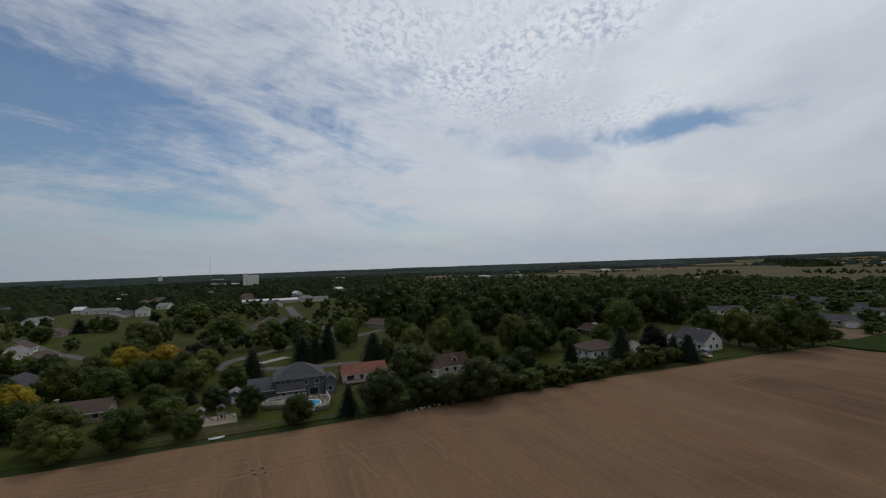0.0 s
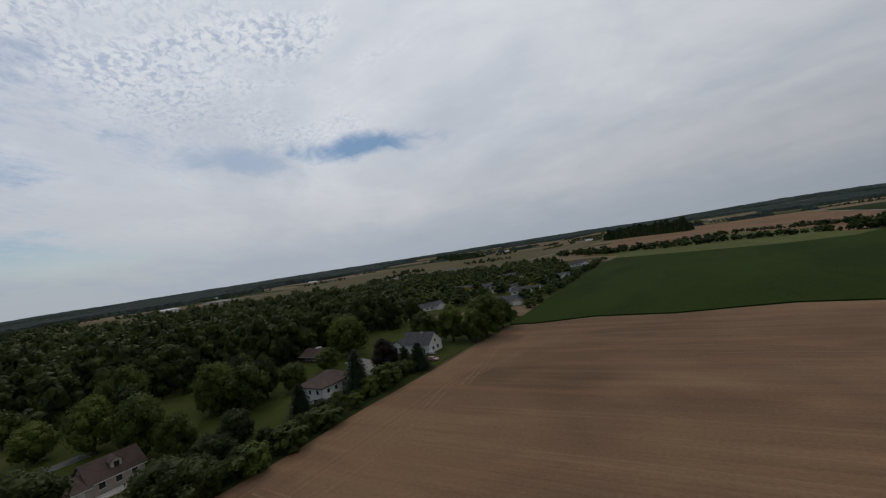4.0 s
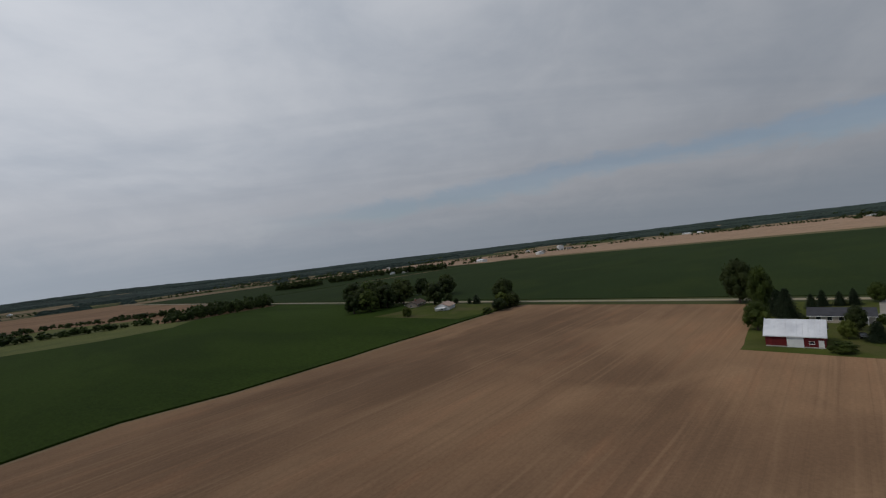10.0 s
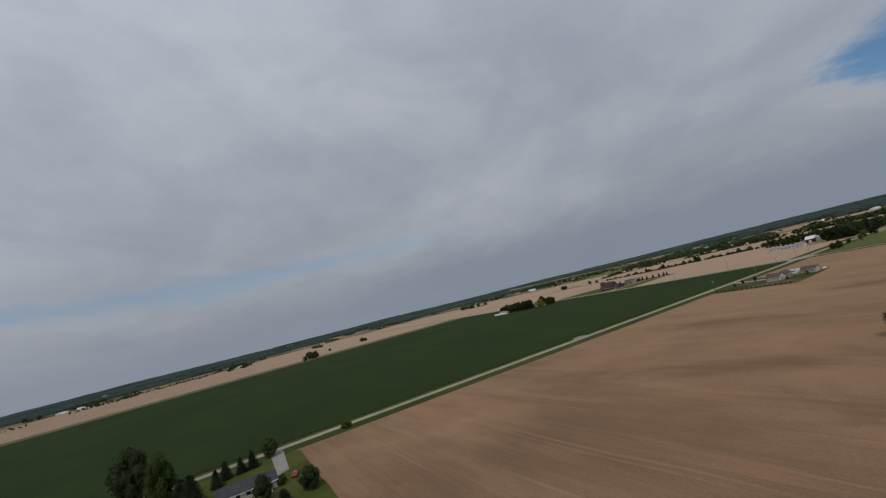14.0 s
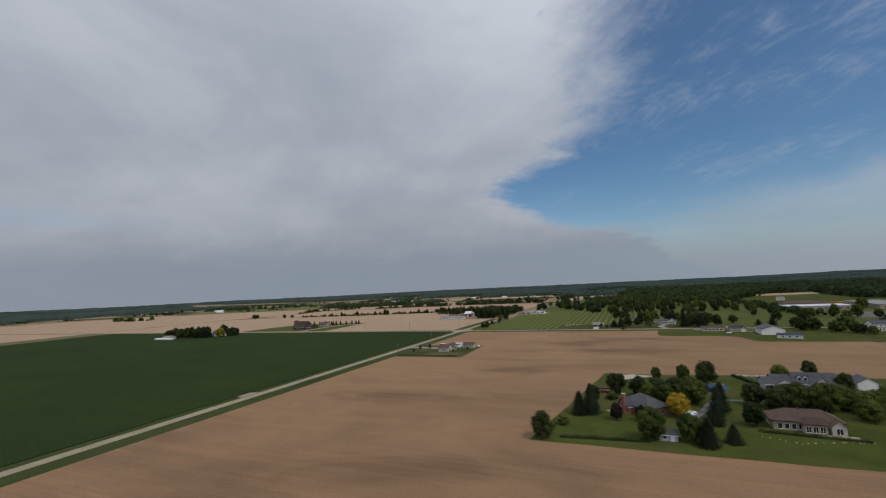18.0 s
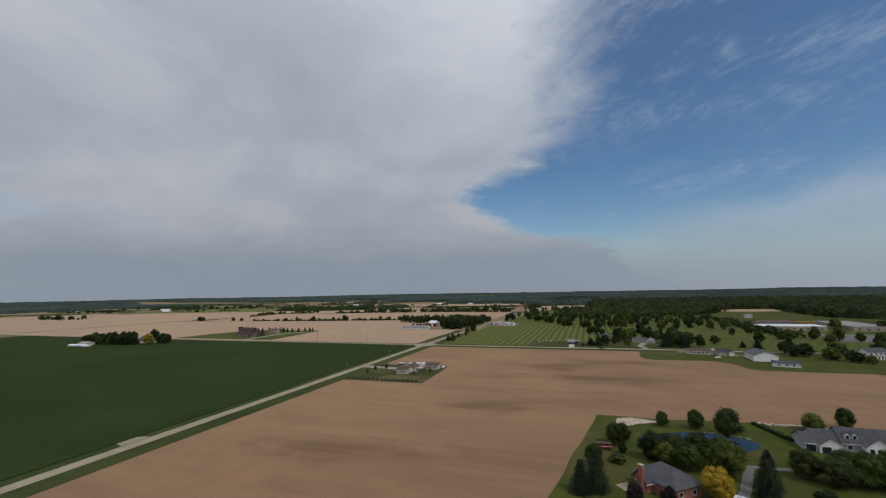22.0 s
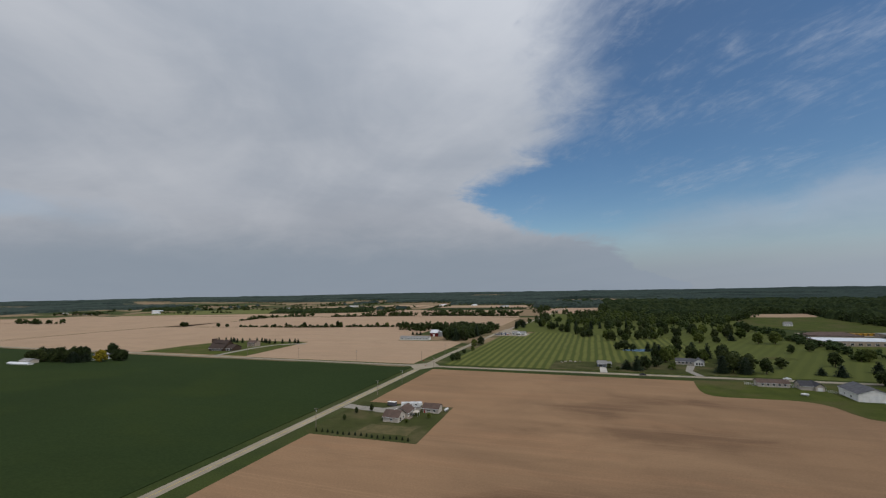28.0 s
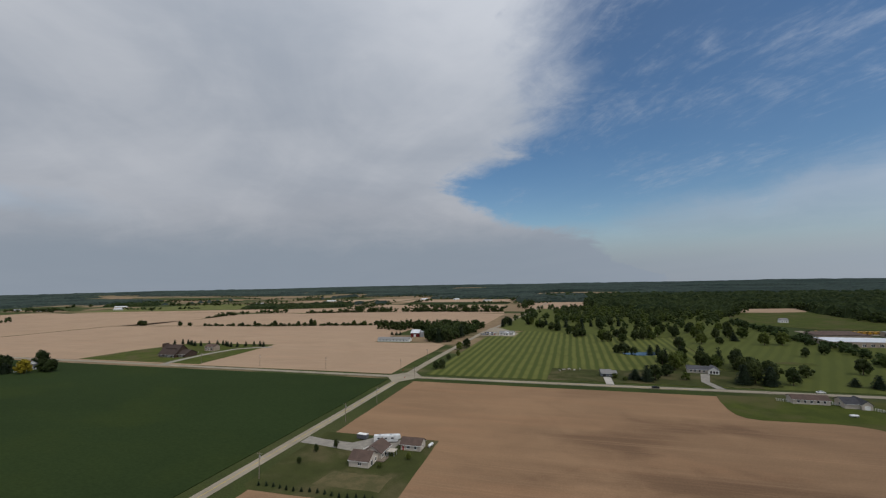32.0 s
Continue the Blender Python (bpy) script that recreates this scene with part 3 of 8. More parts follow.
def build_ground():
    """One sheet to the horizon: level in the middle, rolling up to low hills far off."""
    s = Shape()
    rings = [0, 300, 700, 1200, 1800, 2400, 3000, 3500, 4000, 4400, 4800]
    n = 72
    cx, cy = 180, -450
    for r in rings:
        for i in range(n):
            a = 2 * math.pi * i / n
            x, y = cx + r * math.sin(a), cy + r * math.cos(a)
            s.v.append((x, y, ground_z(x, y)))
    for j in range(len(rings) - 1):
        for i in range(n):
            k = (i + 1) % n
            s.f.append((j * n + i, (j + 1) * n + i, (j + 1) * n + k, j * n + k))
    return solid("ground", s, FARLAND, "green and olive farmland reaching to low wooded hills", "ground", kind="structure")


build_ground()
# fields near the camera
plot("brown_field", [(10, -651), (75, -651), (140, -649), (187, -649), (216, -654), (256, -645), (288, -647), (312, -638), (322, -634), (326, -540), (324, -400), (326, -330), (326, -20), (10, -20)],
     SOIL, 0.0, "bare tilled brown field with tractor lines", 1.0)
plot("green_field", [(12, -977), (75, -979), (106, -972), (131, -936), (180, -931), (213, -943), (258, -962), (332, -992), (330, -800), (324, -640), (312, -640.5), (288, -649.5), (256, -647.5), (216, -656.5), (187, -651.5), (140, -651.5), (75, -653.5), (12, -654)], CROP, 0.35, "dark green knee-high crop field", 1.2, 12)
plot("meadow", [(104, -974), (131, -938), (180, -933), (213, -945), (258, -964), (332, -994), (332, -1078), (273, -1068), (204, -1053), (168, -1049), (136, -1026)], MEADOW, 0.12, "pale green meadow before a hedge belt", 1.0, 14)
plot("crop_field", [(-652, -1150), (-150, -1180), (-8, -1180), (-8, -18), (-640, -14)], CROP_2, 0.35, "dark green grain field beside the road", 0.8, 14)
plot("field", [(-700, 0), (-14, 0), (-14, 150), (-30, 160), (-105, 160), (-110, 366), (-197, 338), (-372, 305), (-508, 299), (-690, 276), (-702, 160)], SOIL_PALE, -0.05, "pale tan bare field", 1.0, 20)
plot("field", [(-1250, 0), (-706, 0), (-708, 160), (-696, 281), (-640, 300), (-655, 520), (-700, 600), (-1250, 560)], SOIL_PALE, -0.05, "pale tan bare field beyond a track", 1.0, 20)
plot("field", [(-690, 281), (-508, 304), (-372, 311), (-197, 344), (-112, 372), (-12, 300), (-12, 585), (-190, 632), (-300, 625), (-402, 606), (-487, 576), (-549, 594), (-640, 560), (-660, 500), (-640, 430)], SOIL_PALE, -0.05, "pale tan bare field behind a hedgerow", 1.0, 20)
plot("field", [(-1250, 570), (-900, 590), (-700, 610), (-560, 606), (-480, 590), (-402, 618), (-278, 637), (-15, 600), (-40, 735), (-275, 770), (-520, 760), (-800, 712), (-1250, 590)], SOIL_PALE, -0.06, "pale tan bare field", 1.0, 30)
plot("field", [(-1275, 596), (-809, 722), (-820, 800), (-1062, 1021), (-1344, 939)], MEADOW, 0.1, "bright green grass field", 1.0, 30)
plot("field", [(-1900, -1150), (-658, -1150), (-646, -10), (-1256, -10), (-1256, 560), (-1900, 640)], SOIL_PALE, -0.07, "pale tan bare field", 1.0, 30)
plot("field", [(-1900, 650), (-1260, 590), (-1350, 945), (-1900, 1150)], STUBBLE, -0.07, "olive stubble field", 1.0, 30)
plot("field", [(-50, 745), (-280, 780), (-500, 770), (-470, 930), (-60, 900)], SOIL_PALE, -0.05, "pale tan bare field", 1.0, 30)
plot("field", [(-2160, 1281), (-933, 1504), (-1103, 1797), (-2600, 1618)], SOIL_PALE, -0.05, "pale tan bare field far off", 1.0, 60)
plot("field", [(-620, -1750), (-10, -1750), (-10, -1190), (-620, -1190)], CROP_2, 0.2, "dark green crop field", 1.0, 30)
plot("field", [(-1900, -1900), (-640, -1900), (-640, -1160), (-1900, -1160)], SOIL_PALE, -0.07, "pale tan bare field", 1.0, 30)
plot("field", [(8, -1900), (420, -1900), (400, -1120), (250, -1010), (8, -990)], SOIL, -0.07, "brown bare field", 1.0, 30)
plot("meadow", [(132, -966), (250, -980), (334, -1045), (390, -1100), (374, -1108), (295, -1120), (194, -1222), (113, -1105)], MEADOW, 0.1, "strip of pale unmown grass", 1.0, 12)
plot("field", [(480, -1900), (1250, -1900), (1200, -1000), (820, -900), (700, -960), (470, -1120)], STUBBLE, -0.07, "olive stubble field", 1.0, 30)
plot("field", [(640, -900), (830, -860), (1500, -900), (1500, -640), (700, -690)], STUBBLE, -0.06, "olive stubble field", 1.0, 30)
plot("field", [(18, 728), (155, 770), (158, 1080), (12, 1105)], SOIL_PALE, -0.05, "pale tan bare field among woods", 1.0, 20)
plot("meadow", [(24, 1542), (255, 1513), (274, 1790), (5, 1885)], MEADOW, 0.1, "pale green strip among woods", 1.0, 30)
plot("field", [(358, 446), (372, 400), (420, 345), (640, 330), (640, 500), (600, 680), (572, 731), (432, 715), (394, 574)], LAWN, -0.03, "mown grass field below the woods", 1.0, 20)
plot("field", [(432, 717), (408, 626), (470, 622), (532, 634), (560, 690), (572, 733)], SOIL_PALE, 0.0, "pale tan strip of bare field", 1.0, 20)

# a patchwork of further fields
patch_rnd = random.Random(31)
for gx in range(-5, 7):
    for gy in range(-6, 8):
        x0, y0 = -2200 + (gx + 5) * 400 + patch_rnd.uniform(-20, 20), -2500 + (gy + 6) * 360 + patch_rnd.uniform(-20, 20)
        x1, y1 = x0 + patch_rnd.uniform(300, 385), y0 + patch_rnd.uniform(260, 345)
        r = math.dist(((x0 + x1) / 2, (y0 + y1) / 2), (180, -450))
        near = x1 > -1910 and x0 < 1510 and y1 > -1910 and y0 < 960 or (x1 > -2650 and x0 < -900 and y1 > 1200)
        if r > 2000 or near or (x0 > 0 and y0 > 600):
            continue
        plot("field", rect(x0, x1, y0, y1), patch_rnd.choice((SOIL_PALE, SOIL_PALE, STUBBLE, CROP_2, MEADOW)), -0.08, "distant farm field between hedgerows", 1.0, 60)
for x0, x1, y0, y1, mat in ((-860, -480, 960, 1090, STUBBLE), (-400, -60, 940, 1060, CROP_2), (-900, -480, 1110, 1330, SOIL_PALE), (-460, -60, 1080, 1250, SOIL_PALE),
                            (-860, -300, 1350, 1520, SOIL_PALE)):
    plot("field", rect(x0, x1, y0, y1), mat, -0.06, "distant farm field between hedgerows", 1.0, 60)

# lawns and lots
plot("lawn", [(12, -185), (66, -184), (64, -126), (8, -127), (8, -182)], LAWN_DRY, 0.05, "mown house lawn beside the road", 0.4, 6, "lawn")
plot("lawn", [(85, -525), (92, -525), (93, -484), (14, -483), (8, -500), (8, -530), (58, -527)], LAWN, 0.05, "mown farm lawn round a barn", 0.6, 5, "lawn")
plot("lawn", [(147, -334), (326, -334), (326, -219), (225, -221.5), (189, -226), (164.5, -225.5)], LAWN, 0.05, "mown lawn of large gardens", 0.6, 6, "lawn")
plot("lawn", [(203, -17), (201, -33), (200, -48), (201, -57), (204, -62), (210, -64), (223, -63.5), (240, -63), (248, -64.5), (254, -68), (257.5, -74), (259.5, -85), (262, -93), (268, -97), (420, -96), (420, -17)], LAWN, 0.06, "mown lawn along the road", 0.6, 6, "lawn")
plot("turf", [(14, 3), (228, 3), (232, 238), (60, 290), (18, 222)], STRIPES, 0.0, "striped freshly mown turf", 0.5, 10, "lawn")
plot("turf", [(230, 3), (450, 3), (450, 230), (356, 250), (352, 440), (390, 580), (430, 715), (300, 760), (160, 760), (30, 725), (18, 430), (18, 232), (50, 292), (233, 240)], FAIRWAY, -0.02, "mown golf fairway turf", 0.5, 10, "lawn")
plot("lawn", [(104, 3.2), (236, 3.2), (236, 58), (196, 62), (160, 44), (106, 44)], LAWN_DRY, 0.05, "plain mown grass round a cabin", 0.8, 6, "lawn")
plot("lawn", [(-358, 3), (-205, 3), (-207, 30), (-215, 122), (-330, 118), (-352, 60)], LAWN, 0.0, "mown lawn round a dark hall", 0.5, 10, "lawn")
plot("lawn", [(20, -730), (64, -735), (62, -660), (12, -652), (12, -720)], LAWN, 0.42, "mown farm lawn", 0.5, 8, "lawn")
plot("lawn", [(322, -660), (420, -670), (700, -560), (700, -230), (330, -230), (328, -400), (330, -540)], LAWN, -0.02, "garden lawns of the small town", 0.6, 8, "lawn")
plot("lawn", [(322, -700), (420, -670), (640, -900), (520, -1050), (400, -1050), (335, -800)], LAWN, -0.03, "lawns round grey-roofed homes", 0.6, 8, "lawn")
plot("lawn", [(700, -560), (1000, -650), (1900, -760), (1900, 140), (900, 230), (640, 320), (450, 300), (450, 0), (700, -60), (705, -230)], LAWN, -0.04, "garden lawns of the far side of town", 0.6, 20, "lawn")
plot("verge", [(2.6, -1180), (12.5, -1180), (12.5, -20.9), (2.6, -20.9)], GRASS, 0.03, "grass verge beside the road", 0.25, 6, "verge")
plot("verge", [(-8.5, -1180), (-2.6, -1180), (-2.6, -14), (-8.5, -14)], GRASS, 0.03, "grass verge beside the road", 0.25, 6, "verge")
plot("verge", [(3.6, -20.5), (203, -20.5), (420, -17), (420, -11.2), (203, -11), (3.6, -11.6)], GRASS, 0.03, "grass verge beside the road", 0.2, 6, "verge")


# ---- roads ----
def road(name, pts, width, mat, top, label):
    left, right = [], []
    for i, p in enumerate(pts):
        a, b = Vector(pts[max(i - 1, 0)]), Vector(pts[min(i + 1, len(pts) - 1)])
        d = (b - a).normalized()
        left.append((p[0] - d.y * width / 2, p[1] + d.x * width / 2))
        right.append((p[0] + d.y * width / 2, p[1] - d.x * width / 2))
    s = Shape()
    n = len(pts)
    s.v = [(x, y, top) for x, y in right] + [(x, y, top) for x, y in left] + [(x, y, top - 0.5) for x, y in right] + [(x, y, top - 0.5) for x, y in left]
    for i in range(n - 1):
        s.f += [(i, i + 1, n + i + 1, n + i), (2 * n + i, 2 * n + i + 1, i + 1, i), (n + i, n + i + 1, 3 * n + i + 1, 3 * n + i)]
    return solid(name, s, mat, label, "road", kind="structure")


road("road", [(0, -1900), (0, -700), (0, -300), (0, -8), (0, 60), (2, 140), (5, 260), (20, 420), (40, 700), (60, 1200)], 5.6, ASPHALT, 0.08, "straight pale asphalt country road")
road("road", [(-1900, 10), (-560, -4), (-300, -5), (-60, -8), (0, -8), (60, -8), (200, -6), (320, -5), (600, 0)], 5.6, ASPHALT, 0.09, "pale asphalt cross road between fields")
solid("junction_apron", Shape().sheet([(-12, -10.6), (-2.9, -24), (2.9, -24), (12, -10.9), (13, -5.1), (2.9, 9), (-2.9, 6), (-12, -4.8)], -0.4, 0.1), ASPHALT, "widened asphalt corners of the crossing", "road", kind="structure")

# a dark field track, and wheel marks of the last turns on the bare soil
road("track", [(-725, 20), (-722, 76), (-704, 160), (-693, 279), (-640, 291), (-508, 301)], 3.0, GRASS, 0.0, "dark grassy track between bare fields")
for pts in ([(313, -451), (302, -454), (291, -456.5), (270, -459)], [(311, -434), (303, -436), (285, -438)], [(312, -467), (298, -469), (280, -471)], [(318, -474), (313, -484), (309, -492), (306, -504), (305, -517), (307, -539), (311, -560)],
            [(319, -502), (306, -501), (296, -500.5), (270, -501)], [(309, -560), (304, -580), (300, -600), (290, -615), (270, -622)], [(314, -600), (309, -580), (306, -560)], [(308, -400), (306, -430), (307, -470), (305, -500)]):
    for off in (-0.95, 0.95):
        road("wheel_track", [(x + off * (0.25 if abs(pts[0][0] - pts[-1][0]) > abs(pts[0][1] - pts[-1][1]) else 1), y + off * (1 if abs(pts[0][0] - pts[-1][0]) > abs(pts[0][1] - pts[-1][1]) else 0.25)) for x, y in pts], 0.45, TRACK_SOIL, 0.012 + 0.002 * abs(pts[0][0] % 3), "pale wheel track pressed into bare soil")
plot("field_margin", [(-656, -1150), (-718, -1150), (-706, -12), (-644, -12)], STUBBLE, 0.0, "pale olive field margin of dry grass", 1.5, 14, "verge")
road("ditch", [(-722, -1150), (-716, -600), (-709, -10)], 4.5, GRASS, 0.06, "dark grassy ditch between fields")


# ---- trees ----
def crown_mesh(name, mat, seed, leaves, leaf, lobes, low=0.07, tall=1.0, core=0.78):
    """A crown one unit high and about one unit wide: uneven lobes filled with small tilted leaf clumps, with gaps between the lobes."""
    rnd = random.Random(seed)
    s = Shape()
    balls = []
    for i in range(lobes):
        h = (i + 0.5) / lobes                           # lobes spread over an egg-shaped shell, uneven in reach and size
        a = 2.39996 * i + rnd.uniform(-0.5, 0.5)
        size = rnd.uniform(0.12, 0.19)
        ring = math.sin(math.pi * (0.10 + 0.84 * h) ** 0.85) ** 0.75
        rad = (0.46 - size) * ring * rnd.uniform(0.78, 1.12)
        z = low + size * 0.8 + (tall - low - 1.75 * size) * h + rnd.uniform(-0.03, 0.03)
        balls.append((rad * math.cos(a), rad * math.sin(a), z, size))
    balls.append((0, 0, 0.5 * (low + tall), 0.27))
    ico = [(0, 0, 1), (0.89, 0, 0.45), (0.28, 0.85, 0.45), (-0.72, 0.53, 0.45), (-0.72, -0.53, 0.45), (0.28, -0.85, 0.45),
           (0.72, 0.53, -0.45), (-0.28, 0.85, -0.45), (-0.89, 0, -0.45), (-0.28, -0.85, -0.45), (0.72, -0.53, -0.45), (0, 0, -1)]
    faces = [(0, 1, 2), (0, 2, 3), (0, 3, 4), (0, 4, 5), (0, 5, 1), (1, 6, 2), (2, 7, 3), (3, 8, 4), (4, 9, 5), (5, 10, 1),
             (2, 6, 7), (3, 7, 8), (4, 8, 9), (5, 9, 10), (1, 10, 6), (11, 7, 6), (11, 8, 7), (11, 9, 8), (11, 10, 9), (11, 6, 10)]
    for x, y, z, r in balls:
        s.add([(x + core * r * p[0] * rnd.uniform(0.8, 1.15), y + core * r * p[1] * rnd.uniform(0.8, 1.15), z + core * r * p[2] * rnd.uniform(0.8, 1.1)) for p in ico], faces)
    for _ in range(leaves):
        x, y, z, r = rnd.choice(balls)
        d = Vector((rnd.gauss(0, 1), rnd.gauss(0, 1), rnd.gauss(0.25, 1))).normalized()
        p = Vector((x, y, z)) + d * r * rnd.uniform(0.78, 1.10)
        if p.z < low * 0.7:
            continue
        n = (d + 0.42 * Vector((rnd.gauss(0, 1), rnd.gauss(0, 1), rnd.gauss(0.4, 1)))).normalized()
        u = n.orthogonal().normalized()
        u.rotate(Matrix.Rotation(rnd.uniform(0, 6.28), 3, n))
        w = n.cross(u)
        k = leaf * rnd.uniform(0.55, 1.25)
        s.add([p - u * k - w * k * 0.45, p + u * k * 0.9 - w * k * 0.6, p + w * k], [(0, 1, 2)])
    return s.mesh(name, mat)


def conifer_mesh(name, mat, seed, tiers=18, leaf=0.11, boughs=24):
    """A spire one unit high: tiers of boughs round a dense stem, each bough a fan of short sprays."""
    rnd = random.Random(seed)
    s = Shape()
    n = 9
    s.add([(0.34 * math.cos(6.283 * i / n), 0.34 * math.sin(6.283 * i / n), 0.05) for i in range(n)] + [(0.20 * math.cos(6.283 * i / n), 0.20 * math.sin(6.283 * i / n), 0.5) for i in range(n)] + [(0, 0, 0.93)], [(i, (i + 1) % n, n + (i + 1) % n, n + i) for i in range(n)] + [(n + i, n + (i + 1) % n, 2 * n) for i in range(n)])
    for j in range(tiers):
        h = (j + rnd.uniform(-0.3, 0.3)) / tiers
        reach = 0.47 * (1 - max(0.0, h)) ** 0.75 + 0.02
        for i in range(int(boughs * (1 - 0.7 * h))):
            a = rnd.uniform(0, 6.283)
            long = reach * rnd.uniform(0.78, 1.15)
            z = 0.05 + 0.91 * h
            for f in (0.52, 0.74, 0.94):
                b = a + rnd.uniform(-0.35, 0.35) * leaf / 0.04
                d = Vector((math.cos(b), math.sin(b), 0))
                p = d * long * f + Vector((0, 0, z + 0.05 * (1 - f) + rnd.uniform(-0.012, 0.012)))
                w = Vector((-d.y, d.x, rnd.uniform(-0.5, 0.5))) * leaf * rnd.uniform(0.35, 0.7)
                s.add([p - w, p + d * leaf * rnd.uniform(1.0, 1.9) + Vector((0, 0, rnd.uniform(-0.035, 0.008))), p + w], [(0, 1, 2)])
    return s.mesh(name, mat)


def trunk_mesh(name, seed, fork=0.45, thick=0.035):
    rnd = random.Random(seed)
    s = Shape().tube((0, 0, 0), (0.01, 0, fork), thick, thick * 0.7, 7)
    for i in range(5):
        a = 6.283 * i / 5 + rnd.uniform(-0.4, 0.4)
        s.tube((0.01, 0, fork - rnd.uniform(0, 0.2)), (0.24 * math.cos(a), 0.24 * math.sin(a), fork + rnd.uniform(0.1, 0.3)), thick * 0.5, thick * 0.15, 5)
    return s.mesh(name, BARK)


def crowns(make, seeds, fork=0.45, thick=0.035):
    """Crown meshes in two finenesses, for trees near the fields and for those far off, with their trunks."""
    return [(make(s, True), make(s, False), trunk_mesh("trunk", s, fork, thick)) for s in seeds]


def leafy(mat, lobes=26):
    return lambda s, fine: crown_mesh("crown", mat, s, 3600 if fine else 620, 0.024 if fine else 0.058, lobes if fine else 14)


TREE_KINDS = {
    "D": ("broadleaf_tree", "full green broadleaf tree", crowns(leafy(LEAF), (1, 2, 3, 4))),
    "K": ("broadleaf_tree", "dark green broadleaf tree", crowns(leafy(LEAF_DARK), (5, 6, 7))),
    "C": ("conifer_tree", "dark green conifer", crowns(lambda s, fine: conifer_mesh("crown", NEEDLE, s, 26 if fine else 14, 0.040 if fine else 0.085, 52 if fine else 18), (8, 9, 10), 0.3, 0.03)),
    "Y": ("golden_tree", "golden yellow leafy tree", crowns(leafy(YELLOW), (11, 12))),
    "R": ("plum_tree", "dark purple-leaved ornamental tree", crowns(leafy(PLUM), (13, 14))),
    "B": ("bush", "rounded green bush", crowns(lambda s, fine: crown_mesh("crown", LEAF, s, 900 if fine else 300, 0.045 if fine else 0.075, 12 if fine else 8, 0.02, 1.0), (15, 16), 0.2, 0.03)),
}
tree_rnd = random.Random(42)


def plant(kind, x, y, high, wide, group="", z=None, where=""):
    name, label, meshes = TREE_KINDS[kind]
    near, far, trunk = tree_rnd.choice(meshes)
    crown = near if math.dist((x, y), (220, -430)) < 330 else far
    if kind in "DKYR":
        high = max(high, 0.8 * wide)
    m = Matrix.Translation((x, y, -0.05 if z is None else z)) @ Matrix.Rotation(tree_rnd.uniform(0, 6.28), 4, "Z")
    t = thing(name, m, label + (" " + where if where else ""), "bush" if kind == "B" else "tree", group)
    for n, me in (("trunk", trunk), ("crown", crown)):
        ob = part(n, me, None, t)
        ob.scale = (wide * tree_rnd.uniform(0.95, 1.12), wide * tree_rnd.uniform(0.95, 1.12), high)
    return t


def plant_all(rows, group, where, grow=1.0):
    for x, y, h, w, kind in rows:
        plant(kind, x, y, h * grow, w * grow * (1.06 if kind in "DKYR" else 1.15 if kind == "C" else 1.0), group, where=where)


def grove_shape(unit_seed, leaves=46, size=0.12, lobes=6, low=-0.1, core=0.9):
    """One small tree of a wood seen from far off, as plain lists: core lobes and tilted leaf clumps."""
    me = crown_mesh("grove_unit", None, unit_seed, leaves, size, lobes, low, 1.0, core)
    v = np.array([p.co[:] for p in me.vertices])
    f = [tuple(p.vertices) for p in me.polygons]
    bpy.data.meshes.remove(me)
    return v, f


UNITS = [grove_shape(s, 210, 0.056, 8, -0.1, 0.8) for s in (31, 32, 33, 37)]
FAR_UNITS = [grove_shape(s, 34, 0.13, 2) for s in (34, 35, 36)]
STAND_UNITS = [grove_shape(s, 110, 0.080, 7, 0.05) for s in (38, 39, 40, 41)]


def wood(name, places, label, units=UNITS, mat=None, seed=1):
    """Many trees too close or too far to tell apart, joined into one mesh. places: x, y, height, width."""
    rnd = random.Random(seed)
    verts, faces, base = [], [], 0
    for x, y, h, w in places:
        v, f = rnd.choice(units)
        a = rnd.uniform(0, 6.28)
        c, s = math.cos(a), math.sin(a)
        p = np.empty_like(v)
        p[:, 0], p[:, 1] = x + w * (c * v[:, 0] - s * v[:, 1]), y + w * (s * v[:, 0] + c * v[:, 1])
        p[:, 2] = ground_z(x, y) + 0.1 + h * v[:, 2]
        verts.append(p)
        faces += [tuple(i + base for i in q) for q in f]
        base += len(v)
    me = bpy.data.meshes.new(name)
    me.from_pydata(np.concatenate(verts).tolist(), [], faces)
    me.materials.append(mat or WOODS)
    return tagged(new(name, me), label, "woodland", kind="stuff")


def inside(pts, px, py):
    hit_ = False
    j = len(pts) - 1
    for i in range(len(pts)):
        if (pts[i][1] > py) != (pts[j][1] > py) and px < (pts[j][0] - pts[i][0]) * (py - pts[i][1]) / (pts[j][1] - pts[i][1]) + pts[i][0]:
            hit_ = not hit_
        j = i
    return hit_


def sheet_of_trees(name, verts, wooded, across, along, label, mat):
    """Closed canopy over a grid of places: crowns as domes where wooded, falling to the ground at the edges."""
    faces = []
    for j in range(along - 1):
        for i in range(across - 1):
            q = (j * across + i, j * across + i + 1, (j + 1) * across + i + 1, (j + 1) * across + i)
            if any(wooded[k] for k in q):
                faces.append(q)
    me = bpy.data.meshes.new(name)
    me.from_pydata(verts, [], faces)
    me.materials.append(mat)
    return tagged(new(name, me), label, "woodland", kind="stuff")


